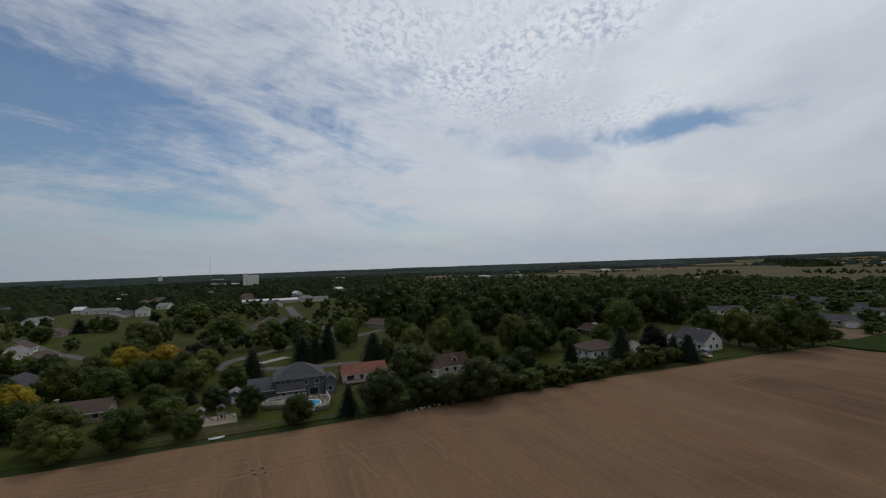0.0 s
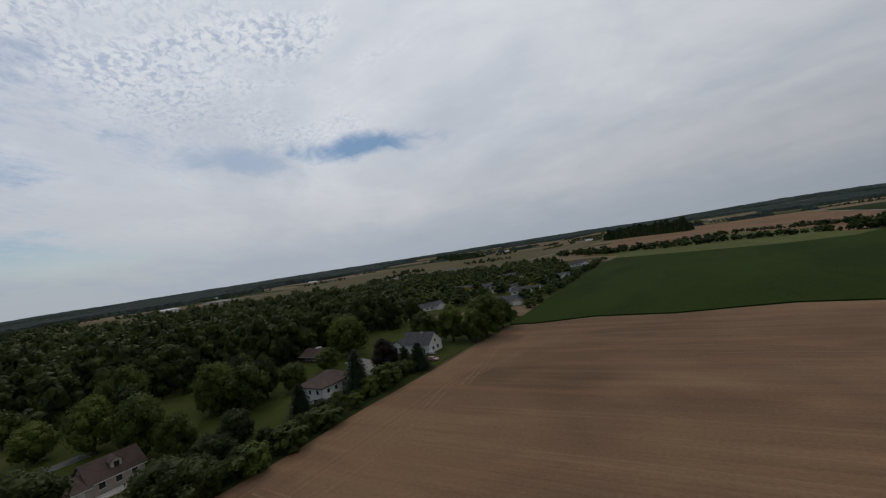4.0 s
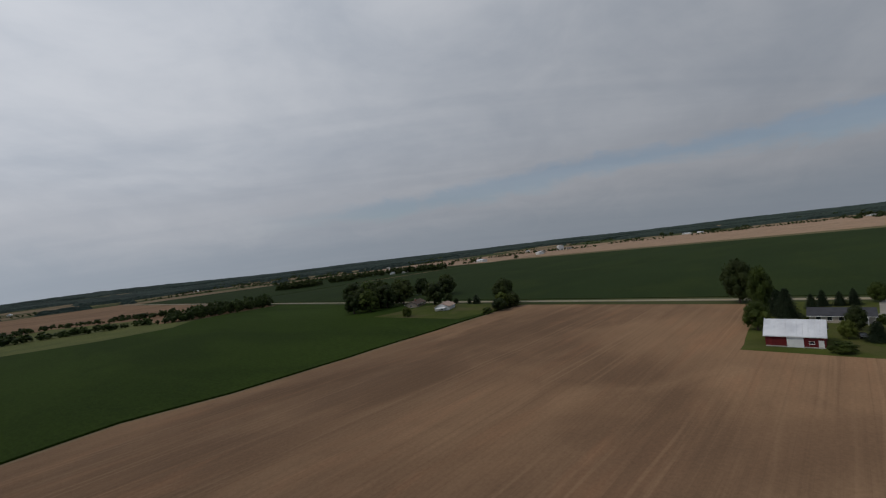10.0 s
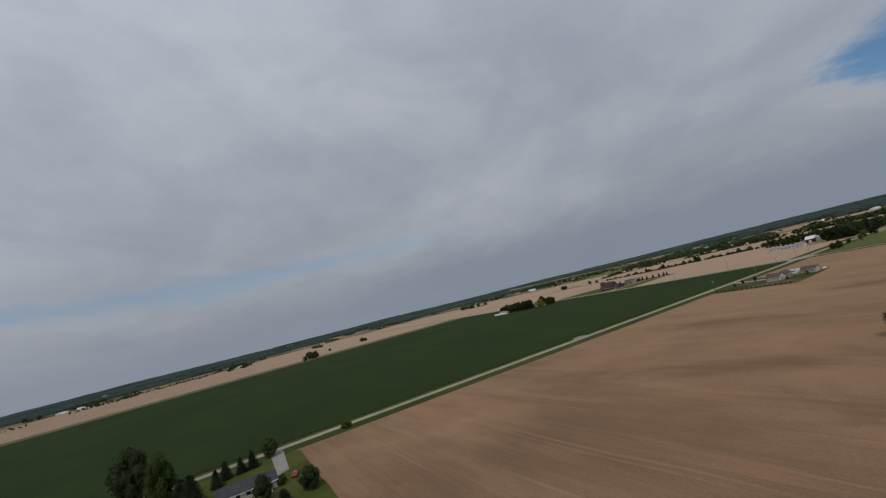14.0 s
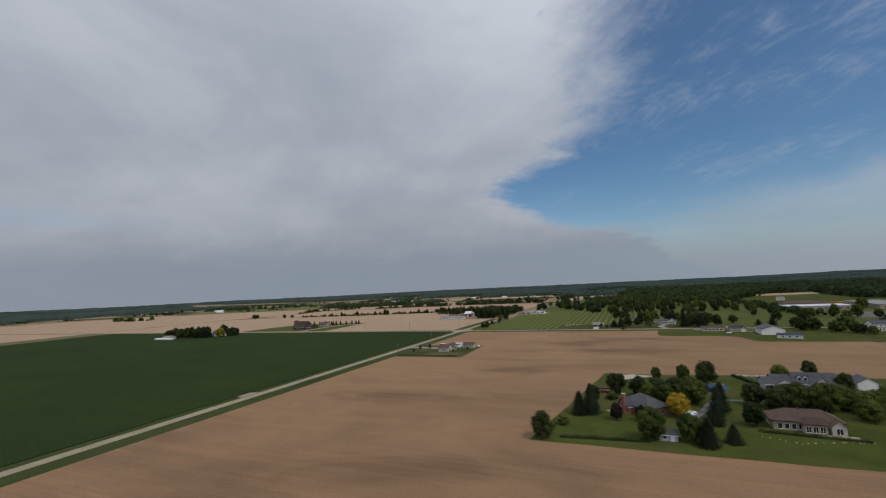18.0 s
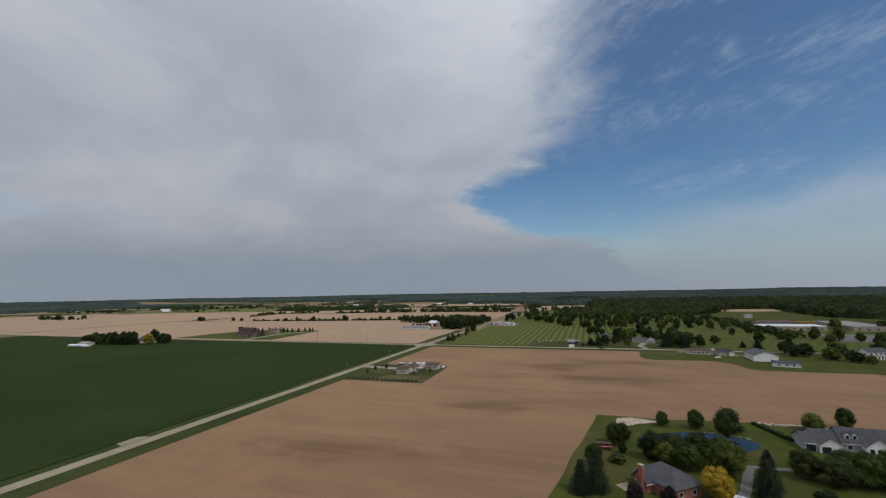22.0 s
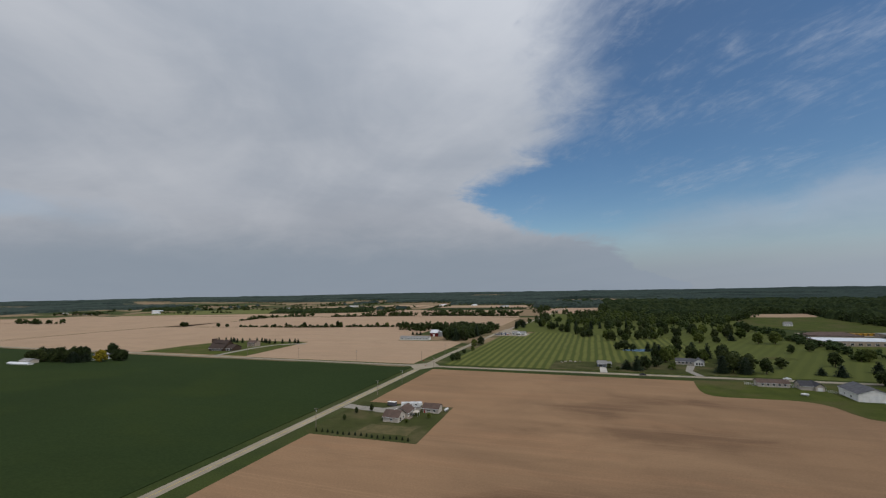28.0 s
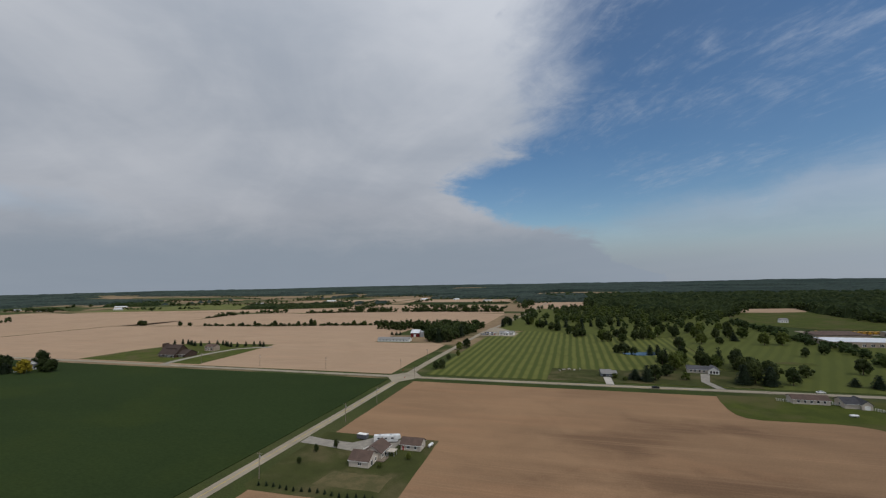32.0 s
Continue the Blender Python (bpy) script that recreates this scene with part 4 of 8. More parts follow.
def canopy(name, pts, cell, high, crown, label, seed=1, gaps=-9.0, homes=()):
    """Dense wood seen from afar: rounded crowns of uneven height over a polygon."""
    rnd = random.Random(seed)
    x0, x1, y0, y1 = min(p[0] for p in pts) - cell, max(p[0] for p in pts) + cell, min(p[1] for p in pts) - cell, max(p[1] for p in pts) + cell
    nx, ny = int((x1 - x0) / cell) + 1, int((y1 - y0) / cell) + 1
    verts, wooded = [], []
    for j in range(ny):
        for i in range(nx):
            x, y = x0 + (i + rnd.uniform(-0.35, 0.35)) * cell, y0 + (j + rnd.uniform(-0.35, 0.35)) * cell
            w = inside(pts, x + 6 * noise.noise((x / 30, y / 30, 5)), y + 6 * noise.noise((x / 30, y / 30, 9)))
            if w and gaps > -9.0:
                w = noise.noise((x / 55, y / 40, seed)) > gaps and not any(hx - 60 < x < hx + 12 and abs(y - hy) < 15 for hx, hy in homes) and not any(a < x < b and c < y < d for a, b, c, d in KEEP_CLEAR)
            z = ground_z(x, y) - 0.1
            if w:
                dist, spots = noise.voronoi((x / crown, y / crown, seed * 3.7))
                own = 0.80 + 0.6 * noise.noise(spots[0] * 9.1)
                z += high * (own * (1.0 - 0.75 * min(1.0, dist[0] * 1.25) ** 2) + 0.10 * rnd.random())
            verts.append((x, y, z))
            wooded.append(w)
    return sheet_of_trees(name, verts, wooded, nx, ny, label, CANOPY)


KEEP_CLEAR = [(525, 580, -375, -338), (590, 720, -352, -290), (575, 640, -470, -440), (470, 500, -440, -415), (430, 470, -410, -380), (505, 525, -440, -415), (1330, 1530, -370, -260), (500, 700, -466, -440), (660, 768, -510, -400), (640, 760, -340, -240), (480, 560, -345, -300), (455, 500, -345, -315), (495, 545, -455, -420), (395, 470, -492, -452), (555, 640, -325, -290), (340, 372, -760, -690), (338, 366, -840, -808), (335, 360, -960, -925)]   # open lawns, streets and roofs


def scatter(pts, spacing, high, wide, seed, chance=1.0, jitter=0.5):
    """Places on an uneven grid inside a polygon."""
    rnd = random.Random(seed)
    xs, ys = [p[0] for p in pts], [p[1] for p in pts]
    out = []
    y = min(ys)
    while y < max(ys):
        x = min(xs)
        while x < max(xs):
            px, py = x + spacing * jitter * rnd.uniform(-1, 1), y + spacing * jitter * rnd.uniform(-1, 1)
            inside = False
            j = len(pts) - 1
            for i in range(len(pts)):
                if (pts[i][1] > py) != (pts[j][1] > py) and px < (pts[j][0] - pts[i][0]) * (py - pts[i][1]) / (pts[j][1] - pts[i][1]) + pts[i][0]:
                    inside = not inside
                j = i
            if inside and rnd.random() < chance and not any(x0 < px < x1 and y0 < py < y1 for x0, x1, y0, y1 in KEEP_CLEAR):
                k = rnd.uniform(0.75, 1.2)
                out.append((px, py, high * k, wide * k * rnd.uniform(0.9, 1.2)))
            x += spacing
        y += spacing
    return out


def row(a, b, spacing, high, wide, seed, chance=1.0, spread=2.0):
    rnd = random.Random(seed)
    n = max(1, int(math.dist(a, b) / spacing))
    out = []
    for i in range(n):
        if rnd.random() < chance:
            k, f = rnd.uniform(0.5, 1.25), (i + rnd.random()) / n
            out.append((a[0] + (b[0] - a[0]) * f + rnd.gauss(0, spread), a[1] + (b[1] - a[1]) * f + rnd.gauss(0, spread), high * k, wide * k * rnd.uniform(0.9, 1.3)))
    return out


# town trees, told one by one
plant_all([(568, -319, 9, 9, "C"), (572, -326, 8, 9, "D"), (562, -337, 9, 11, "D"), (603, -352, 7, 7, "C"), (479, -385, 12, 8, "D"), (526, -316, 9, 11, "D"),
           (463, -380, 11, 15, "D"), (550, -389, 13, 18, "D"), (468, -414, 11, 16, "D"), (450, -436, 11, 12, "D"), (459, -447, 11, 12, "D"), (440, -454, 8, 11, "D"),
           (397, -453, 9, 6, "C"), (395, -415, 7, 10, "D")], "town trees", "on a garden lawn", 1.14)
plant_all([(405, -410, 9, 11, "R"), (377, -431, 10, 7, "C"), (368, -426, 7, 8, "D"), (394, -448, 10, 8, "C"), (401, -458, 13, 7, "C"), (440, -470, 10, 11, "D"),
           (411, -387, 8, 11, "Y"), (408, -400, 8, 11, "Y"), (380, -401, 9, 8, "D"), (382, -405, 8, 9, "K"), (428, -377, 5, 6, "C"), (439, -382, 7, 10, "D"),
           (397, -382, 6, 11, "D"), (375, -381, 9, 13, "D")], "town trees", "on a garden lawn", 1.14)
plant_all([(362, -376, 6, 12, "Y"), (346, -383, 6, 11, "D"), (335, -394, 6, 12, "D"), (351, -392, 4, 4, "C"), (329, -408, 9, 11, "D"), (340, -414, 7, 9, "D"),
           (359, -416, 4, 4, "C"), (350, -423, 6, 8, "K"), (340, -432, 8, 8, "K"), (328, -443, 7, 9, "K"), (329, -455, 8, 5, "C"), (369, -394, 7, 13, "D"),
           (384, -384, 6, 11, "D"), (356, -408, 6, 9, "D")], "town trees", "on a garden lawn", 0.98)
plant_all([(383, -473, 11, 9, "C"), (422, -469, 13, 10, "D"), (348, -477, 10, 14, "K"), (327, -463, 10, 12, "K"), (385, -501, 14, 13, "D"), (470, -532, 12, 11, "D"),
           (363, -503, 15, 12, "D"), (353, -506, 10, 9, "D"), (324, -489, 9, 13, "K"), (376, -530, 14, 11, "D"), (366, -533, 13, 13, "D"), (369, -542, 13, 9, "K"),
           (340, -531, 9, 6, "C"), (335, -548, 13, 9, "C")], "town trees", "at the edge of the brown field", 1.1)
plant_all([(364, -549, 9, 9, "D"), (370, -570, 8, 10, "D"), (331, -556, 7, 11, "B"), (378, -590, 17, 16, "D"), (326, -506, 6, 9, "B"), (327, -516, 6, 10, "B"),
           (329, -528, 5, 11, "B"), (341, -569, 11, 10, "R"), (330, -573, 9, 7.5, "C"), (335, -572, 8, 6, "C"), (352, -612, 13, 13, "D"), (338, -611, 15, 13, "D"), (326, -609, 13, 12, "D"),
           (325, -617, 17, 17, "D"), (325, -634, 13, 13, "D"), (330, -658, 4, 8, "B"), (329, -684, 5, 9, "B")], "town trees", "at the edge of the brown field", 1.1)
def fill_town():
    """Garden trees between the houses, kept off roofs, lawns and streets."""
    houses = [(364, -465), (357, -443), (358, -494), (357, -391), (345, -544), (391, -585), (348, -598), (397, -360), (355, -427), (340, -424), (339, -446), (451, -345), (470, -326), (491, -322)]
    streets = [(387, -500), (387, -469), (389, -455), (391, -445), (396, -430), (405, -416), (420, -395), (445, -370), (480, -340), (415, -420), (426, -430), (439, -446), (452, -478), (408, -438), (358, -575), (400, -468), (420, -480), (396, -480)]
    rnd = random.Random(21)
    for x, y, h, w in scatter([(372, -650), (420, -640), (420, -520), (470, -440), (450, -330), (335, -330), (340, -378), (372, -410)], 12.5, 9, 9, 22, 0.34):
        if any(math.dist((x, y), p) < 11.5 for p in houses) or any(math.dist((x, y), p) < 9.5 for p in streets) or (x > 395 and -490 < y < -452):
            continue
        tall = 1.7 if y < -500 else 1.1
        plant(rnd.choice("DDDKKC" if y > -500 else "DKKDD"), x, y, h * tall, w * (1.1 if tall > 1 else 1), "town trees", where="between the houses")


fill_town()
edge_rnd = random.Random(19)
for i in range(30):
    y = -474 - i * 3.3
    plant(edge_rnd.choice("KKBKB"), 326.5 + edge_rnd.uniform(0, 4.5) + (1.5 if y < -500 else 0), y + edge_rnd.uniform(-1, 1), edge_rnd.uniform(3.2, 6.5), edge_rnd.uniform(4.5, 7.5), "hedge along the field", where="in a dense hedge along the field")
plant_all([(336, -504, 8, 10, "K"), (344, -515, 9, 10, "K"), (328, -475, 7, 10, "K"), (325, -481, 8, 10, "K"), (328, -496, 7, 10, "K"), (428, -494, 12, 12, "D"),
           (398, -493, 11, 11, "D"), (330, -420, 6, 7, "D"), (327, -398, 7, 9, "D"), (338, -372, 9, 11, "D"), (330, -352, 9, 11, "D"), (345, -345, 10, 11, "D")], "town trees", "beside a town garden")
# large gardens with the pond
plant_all([(151, -332, 8, 7, "K"), (155, -316, 3, 5, "B"), (159.5, -303, 8, 5.2, "C"), (163.5, -300.5, 10, 5.6, "C"), (163, -283, 6, 5, "K"), (170, -262, 7, 6.5, "K"),
           (173, -258, 6, 5, "K"), (172.5, -307, 5.5, 4, "R"), (180.5, -306, 4.8, 4, "R"), (170, -278.5, 2.6, 6, "B"), (189, -235.5, 5.2, 4.6, "D"), (200.5, -236.5, 6.6, 6, "D"),
           (209, -245.5, 10, 9, "K"), (172, -270, 3.5, 3, "K")], "garden trees", "in a large garden", 1.15)
plant_all([(180.5, -272.5, 7.8, 7.5, "K"), (187.5, -270, 7, 7.6, "K"), (190, -279, 7.2, 8, "D"), (199.5, -279, 9.4, 9.6, "D"), (194.5, -269, 7.2, 7.6, "K"), (201, -268, 6.4, 6.4, "K"), (184, -276, 6, 6.5, "D"), (192.8, -297.5, 7, 8.6, "Y"),
           (183, -325, 9, 7.6, "D"), (193.5, -324, 8, 6.2, "D"), (207.5, -287.5, 9.6, 5.2, "C"), (205.5, -293, 9, 4.6, "C"), (203, -305.5, 7.2, 4.4, "C"), (204, -300, 7, 4, "C"), (197.8, -326.5, 7.6, 5.4, "C"), (205, -322, 5.2, 4.2, "C"),
           (240.5, -229.5, 5.6, 7.6, "D"), (253.7, -221.5, 7, 6.2, "K"), (257, -249, 7, 5.8, "K")], "garden trees", "in a large garden", 1.15)
plant_all([(220, -277, 7.5, 8, "K"), (226, -281, 7.5, 8.5, "K"), (233, -279, 8.5, 9, "D"), (240, -281, 9, 9.5, "D"), (246, -276, 7.5, 9, "D"), (214, -304, 7, 6, "K"),
           (252, -283, 7.5, 9, "D"), (259, -277, 7, 9, "D"), (255, -320, 7, 6, "C"), (262, -326, 8, 6, "C"), (267, -283, 7.5, 9, "K"), (278, -278, 7, 9, "D"),
           (288, -289, 8, 10, "D"), (300, -296, 8, 10, "D"), (231, -271, 6.5, 7.5, "K"), (243, -269, 6.5, 8, "D"), (270, -297, 8, 9, "K"), (248, -291, 6.5, 7.5, "D")], "garden trees", "in a large garden", 1.15)
# barn lot and southern farm
plant_all([(10, -537, 18, 13, "K"), (30, -527, 16, 9, "D"), (43, -518, 10, 6.5, "C"), (38, -521, 9, 6, "C"), (65, -524, 9, 8, "D"), (25, -512, 5.5, 3.6, "C"), (18, -509, 6, 3.8, "C"),
           (17, -504, 5.2, 3.6, "C"), (16, -500, 6, 3.8, "C"), (9, -493, 7, 6, "D"), (61, -500, 7, 5, "K"), (73, -502, 5, 4, "D"), (75, -496, 5.2, 4.6, "C"),
           (66, -488, 6, 6, "K"), (51, -494, 3, 3, "B"), (90, -503, 3, 6, "B"), (47, -511, 3, 4, "B"), (7, -462, 3, 5, "B")], "farm trees", "round the red barn", 1.15)
plant_all([(6, -840, 17, 18, "K"), (17, -790, 19, 18, "K"), (28, -772, 19, 18, "K"), (12, -808, 18, 17, "D"), (46, -762, 15, 14, "D"), (10, -765, 17, 17, "K"), (-16, -800, 16, 16, "K"), (-30, -812, 15, 15, "D"), (-45, -800, 14, 14, "K"), (40, -780, 16, 15, "K"), (55, -770, 13, 13, "K"),
           (30, -762, 16, 15, "K"), (14, -726, 15, 14, "K"), (-43, -766, 16, 15, "K"), (-34, -758, 14, 13, "K"), (12, -664, 15, 12, "K"), (20, -652, 7, 9, "K"), (34, -652, 5, 8, "K"), (26, -656, 6, 8, "K"), (44, -654, 3.5, 6, "B"), (9, -690, 6, 5, "C"), (8, -697, 4, 3, "C"), (9, -716, 7, 6, "K"), (10, -708, 4, 4, "K"),
           (60, -705, 6, 6, "D"), (28, -655, 9, 8, "D")], "farm trees", "round a farmyard", 1.2)
# farm in the grain field, hall, crossing
shelter_rnd = random.Random(61)
for i in range(36):
    x = -402 + (i % 18) * 5.6 + shelter_rnd.uniform(-1.5, 1.5)
    y = -78 + (i // 18) * 11 + (x + 402) * 0.18 + shelter_rnd.uniform(-3, 3)
    gone = (x + 347) * 0.84 - (y + 46) * 0.54            # a gap opens the view from the house to the fields
    if math.dist((x, y), (-347, -46)) < 10 or (0 < gone < 45 and abs((x + 347) * 0.54 + (y + 46) * 0.84) < 9):
        continue
    plant(shelter_rnd.choice("KKKCK"), x, y, shelter_rnd.uniform(10, 16), shelter_rnd.uniform(9, 13), "shelter trees", where="round a white farmhouse")
plant_all([(-322, -62, 13, 14, "Y"), (-352, -32, 15, 13, "K")], "shelter trees", "round a white farmhouse")
plant_all([(16, 22, 7, 6, "K"), (20, 26, 8, 7, "K"), (14, 66, 5, 5, "K"), (18, 85, 6, 5, "D"), (10, 120, 9, 9, "D"), (14, 135, 10, 10, "K"),
           (-17, 172, 15, 11, "K"), (-27, 169, 17, 10, "C"), (-35, 174, 16, 11, "K"), (-43, 178, 16, 11, "K"), (-30, 186, 17, 12, "K"), (-20, 192, 16, 11, "K"), (-12, 215, 18, 9, "C"), (-110, 224, 5, 4, "C"), (-104, 225, 5, 4, "C"), (-99, 226, 5, 4, "C")], "roadside trees", "beside the road")
for i in range(18):
    plant("C", -345 + i * 7.5, 102 + 6 * math.sin(i * 0.9), 6.5, 4.2, "row of small conifers", where="behind a hall")
for i in range(17):
    plant("C", 14 + i * 2.95, -181.5 + 0.5 * math.sin(i), 1.7, 1.2, "row of young conifers", where="in a row")
plant_all([(17, -150, 3.6, 2.4, "K"), (23, -144, 4.0, 2.6, "K"), (17, -162, 3.0, 2.0, "K"), (58, -148, 3.0, 2.5, "D"), (50, -158, 2.2, 2.0, "B")], "young lawn trees", "on a house lawn")

# golf course trees
plant_all([(190, 124, 9, 6, "C"), (196, 122, 10, 6, "C"), (221, 154, 13, 12, "K"), (250, 195, 13, 13, "D"), (168, 124, 9, 12, "K"), (162, 126, 8, 9, "K"), (176, 122, 7, 8, "K"), (305, 249, 13, 13, "D"), (306, 195, 14, 12, "D"), (322, 197, 14, 13, "D")], "golf course trees", "on the mown turf")
plant_all([(311, 128, 9, 8, "K"), (331, 143, 9, 8, "K"), (314, 58, 12, 10, "K"), (274, 42, 9, 10, "K"), (267, 197, 8, 8, "K"), (288, 222, 10, 8, "C"), (189, 213, 12, 11, "K"), (330, 36, 9, 8, "C"), (300, 16, 9, 8, "C"), (345, 90, 10, 10, "D"), (370, 60, 10, 9, "D"), (398, 44, 11, 10, "K"), (420, 80, 10, 10, "D")], "golf course trees", "on the mown turf")
golf_rnd = random.Random(5)
for a, b, n, kinds in (((49, 402), (104, 285), 14, "KCKKD"), ((104, 285), (168, 200), 14, "KKDCK"), ((170, 230), (300, 260), 14, "DKKDC"), ((225, 110), (252, 60), 8, "KCKKC"), ((193, 80), (206, 58), 5, "KKCDK"), ((210, 70), (245, 66), 7, "KCKDK"), ((200, 270), (330, 330), 12, "DKKD"), ((350, 110), (430, 60), 7, "DDK"), ((20, 420), (22, 330), 9, "CKC"), ((120, 330), (250, 380), 12, "KDKC")):
    for i in range(n):
        f = (i + golf_rnd.random()) / n
        k = golf_rnd.choice(kinds)
        plant(k, a[0] + (b[0] - a[0]) * f + golf_rnd.gauss(0, 7), a[1] + (b[1] - a[1]) * f + golf_rnd.gauss(0, 9), golf_rnd.uniform(8, 14.5), golf_rnd.uniform(6, 9) if k == "C" else golf_rnd.uniform(8, 13), "golf course trees", where="between the fairways")
wood("golf_trees", scatter([(22, 427), (49, 402), (104, 300), (160, 262), (230, 310), (320, 380), (374, 511), (244, 709), (150, 765), (40, 725)], 15, 11, 11, 8, 0.26, 0.9), "uneven stand of park trees beyond the fairways", STAND_UNITS)
wood("golf_trees", scatter([(90, 420), (200, 400), (340, 470), (374, 540), (250, 705), (165, 740), (110, 600)], 14, 12, 12, 81, 0.34, 0.8), "dense park trees beyond the fairways", STAND_UNITS)
wood("golf_trees", scatter([(90, 420), (200, 380), (340, 450), (374, 540), (250, 705), (165, 740), (80, 560)], 20, 12, 13, 181, 0.6, 0.8), "light green park trees beyond the fairways", STAND_UNITS, LEAF)
wood("golf_trees", row((348, 420), (349, 280), 5, 8, 10, 82, 0.95, 5) + row((349, 280), (352, 100), 5, 6.5, 9, 83, 0.95, 4) + row((360, 270), (362, 110), 7, 7, 10, 84, 0.8, 5), "dark tree belt beside the golf course", STAND_UNITS)
plant_all([(163, 14, 8, 8, "C"), (170, 10, 12, 8, "C"), (176, 16, 11, 9, "K"), (186, 30, 9, 9, "K"), (196, 20, 6, 7, "B"), (228, 14, 14, 10, "C"), (236, 18, 15, 11, "K"),
           (242, 12, 13, 10, "C"), (248, 22, 14, 11, "K"), (240, 30, 14, 12, "K"), (256, 16, 12, 9, "K"), (150, 16, 4, 5, "B"), (156, 10, 3, 4, "B"), (290, 20, 6, 6, "C")], "golf course trees", "beside the cross road")

plant_all([(336, -48, 9, 10, "K"), (342, -58, 6, 8, "D"), (362, -54, 6, 8, "K"), (326, -42, 10, 11, "D"), (310, -29, 10, 10, "K"), (317, -28, 11, 12, "K"), (372, -44, 12, 12, "K"), (380, -30, 11, 12, "D"), (310, -10, 10, 11, "K"), (322, -14, 9, 10, "R"), (438, 207, 14, 14, "D"), (479, 200, 13, 13, "D")], "garden trees", "round a white house")
plant_all([(-765, -339, 12, 12, "D"), (-772, -331, 11, 10, "K"), (-760, -330, 10, 6, "C"), (-755, -335, 10, 6, "C"), (-818, -281, 6, 8, "K"), (-840, -196, 11, 13, "D"), (-832, -190, 9, 10, "K")], "field trees", "standing in a bare field")
# woods
wood("woodland", scatter([(395, -650), (405, -560), (430, -505), (540, -500), (700, -560), (720, -690), (560, -760), (430, -700)], 11, 22, 18, 11, 1.0, 0.8), "dense dark green wood behind the houses")
wood("woodland", scatter([(330, -700), (420, -690), (560, -770), (700, -900), (640, -1060), (420, -1060), (345, -850)], 12, 9, 11, 12, 0.42, 0.8), "loose trees among grey-roofed homes", STAND_UNITS)
wood("woodland", scatter([(330, -700), (420, -690), (560, -770), (700, -900), (640, -1060), (420, -1060), (345, -850)], 13, 9, 11, 112, 0.5, 0.8), "loose light green trees among grey-roofed homes", STAND_UNITS, LEAF)
wood("woodland", scatter([(470, -490), (420, -430), (420, -330), (650, -250), (700, -300), (720, -560)], 14, 10, 11, 13, 0.30, 0.85), "trees among the houses of the town", STAND_UNITS)
wood("woodland", scatter([(470, -490), (420, -430), (420, -330), (650, -250), (700, -300), (720, -560)], 17, 10, 11, 113, 0.34, 0.85), "light green trees among the houses of the town", STAND_UNITS, LEAF)
wood("woodland", scatter([(330, -340), (420, -330), (700, -240), (700, -60), (420, -110), (330, -120)], 14, 9, 11, 14, 0.32, 0.8), "trees among the houses of the town", STAND_UNITS)
home_rnd = random.Random(83)
TOWN_HOMES = [(home_rnd.uniform(640, 1420), home_rnd.uniform(-610, -150)) for _ in range(46)]
canopy("woodland", [(690, -560), (1000, -640), (1500, -760), (1580, -300), (1580, 230), (900, 215), (900, 60), (705, -60), (690, -230)], 6.5, 13, 14, "town trees closing to a canopy towards the horizon", 12, -0.22, TOWN_HOMES)
wood("hedgerow", scatter([(12, -984), (104, -982), (122, -1006), (60, -1026), (12, -1022)], 7.5, 13, 11, 15) + row((106, -986), (136, -1030), 3.0, 8, 9, 160, 0.95, 4) + row((136, -1030), (205, -1057), 3.0, 7, 9, 16, 0.95, 4) + row((205, -1057), (275, -1073), 3.0, 7.5, 10, 162, 0.95, 5) + row((275, -1073), (374, -1105), 3.0, 8, 11, 163, 0.95, 7) + row((194, -1226), (295, -1122), 4, 7, 10, 61, 0.9, 6) + row((295, -1122), (374, -1105), 3.5, 9, 11, 62, 0.95, 7) + row((374, -1105), (468, -1232), 4, 10, 12, 63, 0.95, 10) + row((80, -1115), (194, -1226), 4.5, 6, 9, 161, 0.9, 5)
     + row((12, -995), (76, -1038), 7, 9, 10, 64, 0.9, 6) + row((86, -1117), (120, -1185), 5, 7, 9, 65, 0.9, 5) + row((332, -700), (345, -1000), 4.5, 5, 8, 17, 0.85, 3) + row((640, -905), (760, -1060), 5, 9, 12, 167, 0.95, 8) + row((560, -985), (700, -1090), 6, 9, 12, 168, 0.95, 9) + row((640, -890), (830, -870), 5, 9, 12, 169, 0.9, 7) + row((763, -1055), (817, -1298), 7, 8, 10, 66, 0.9, 10) + row((817, -1298), (947, -1381), 8, 8, 10, 67, 0.9, 10), "uneven hedgerow trees along the crop field", STAND_UNITS)
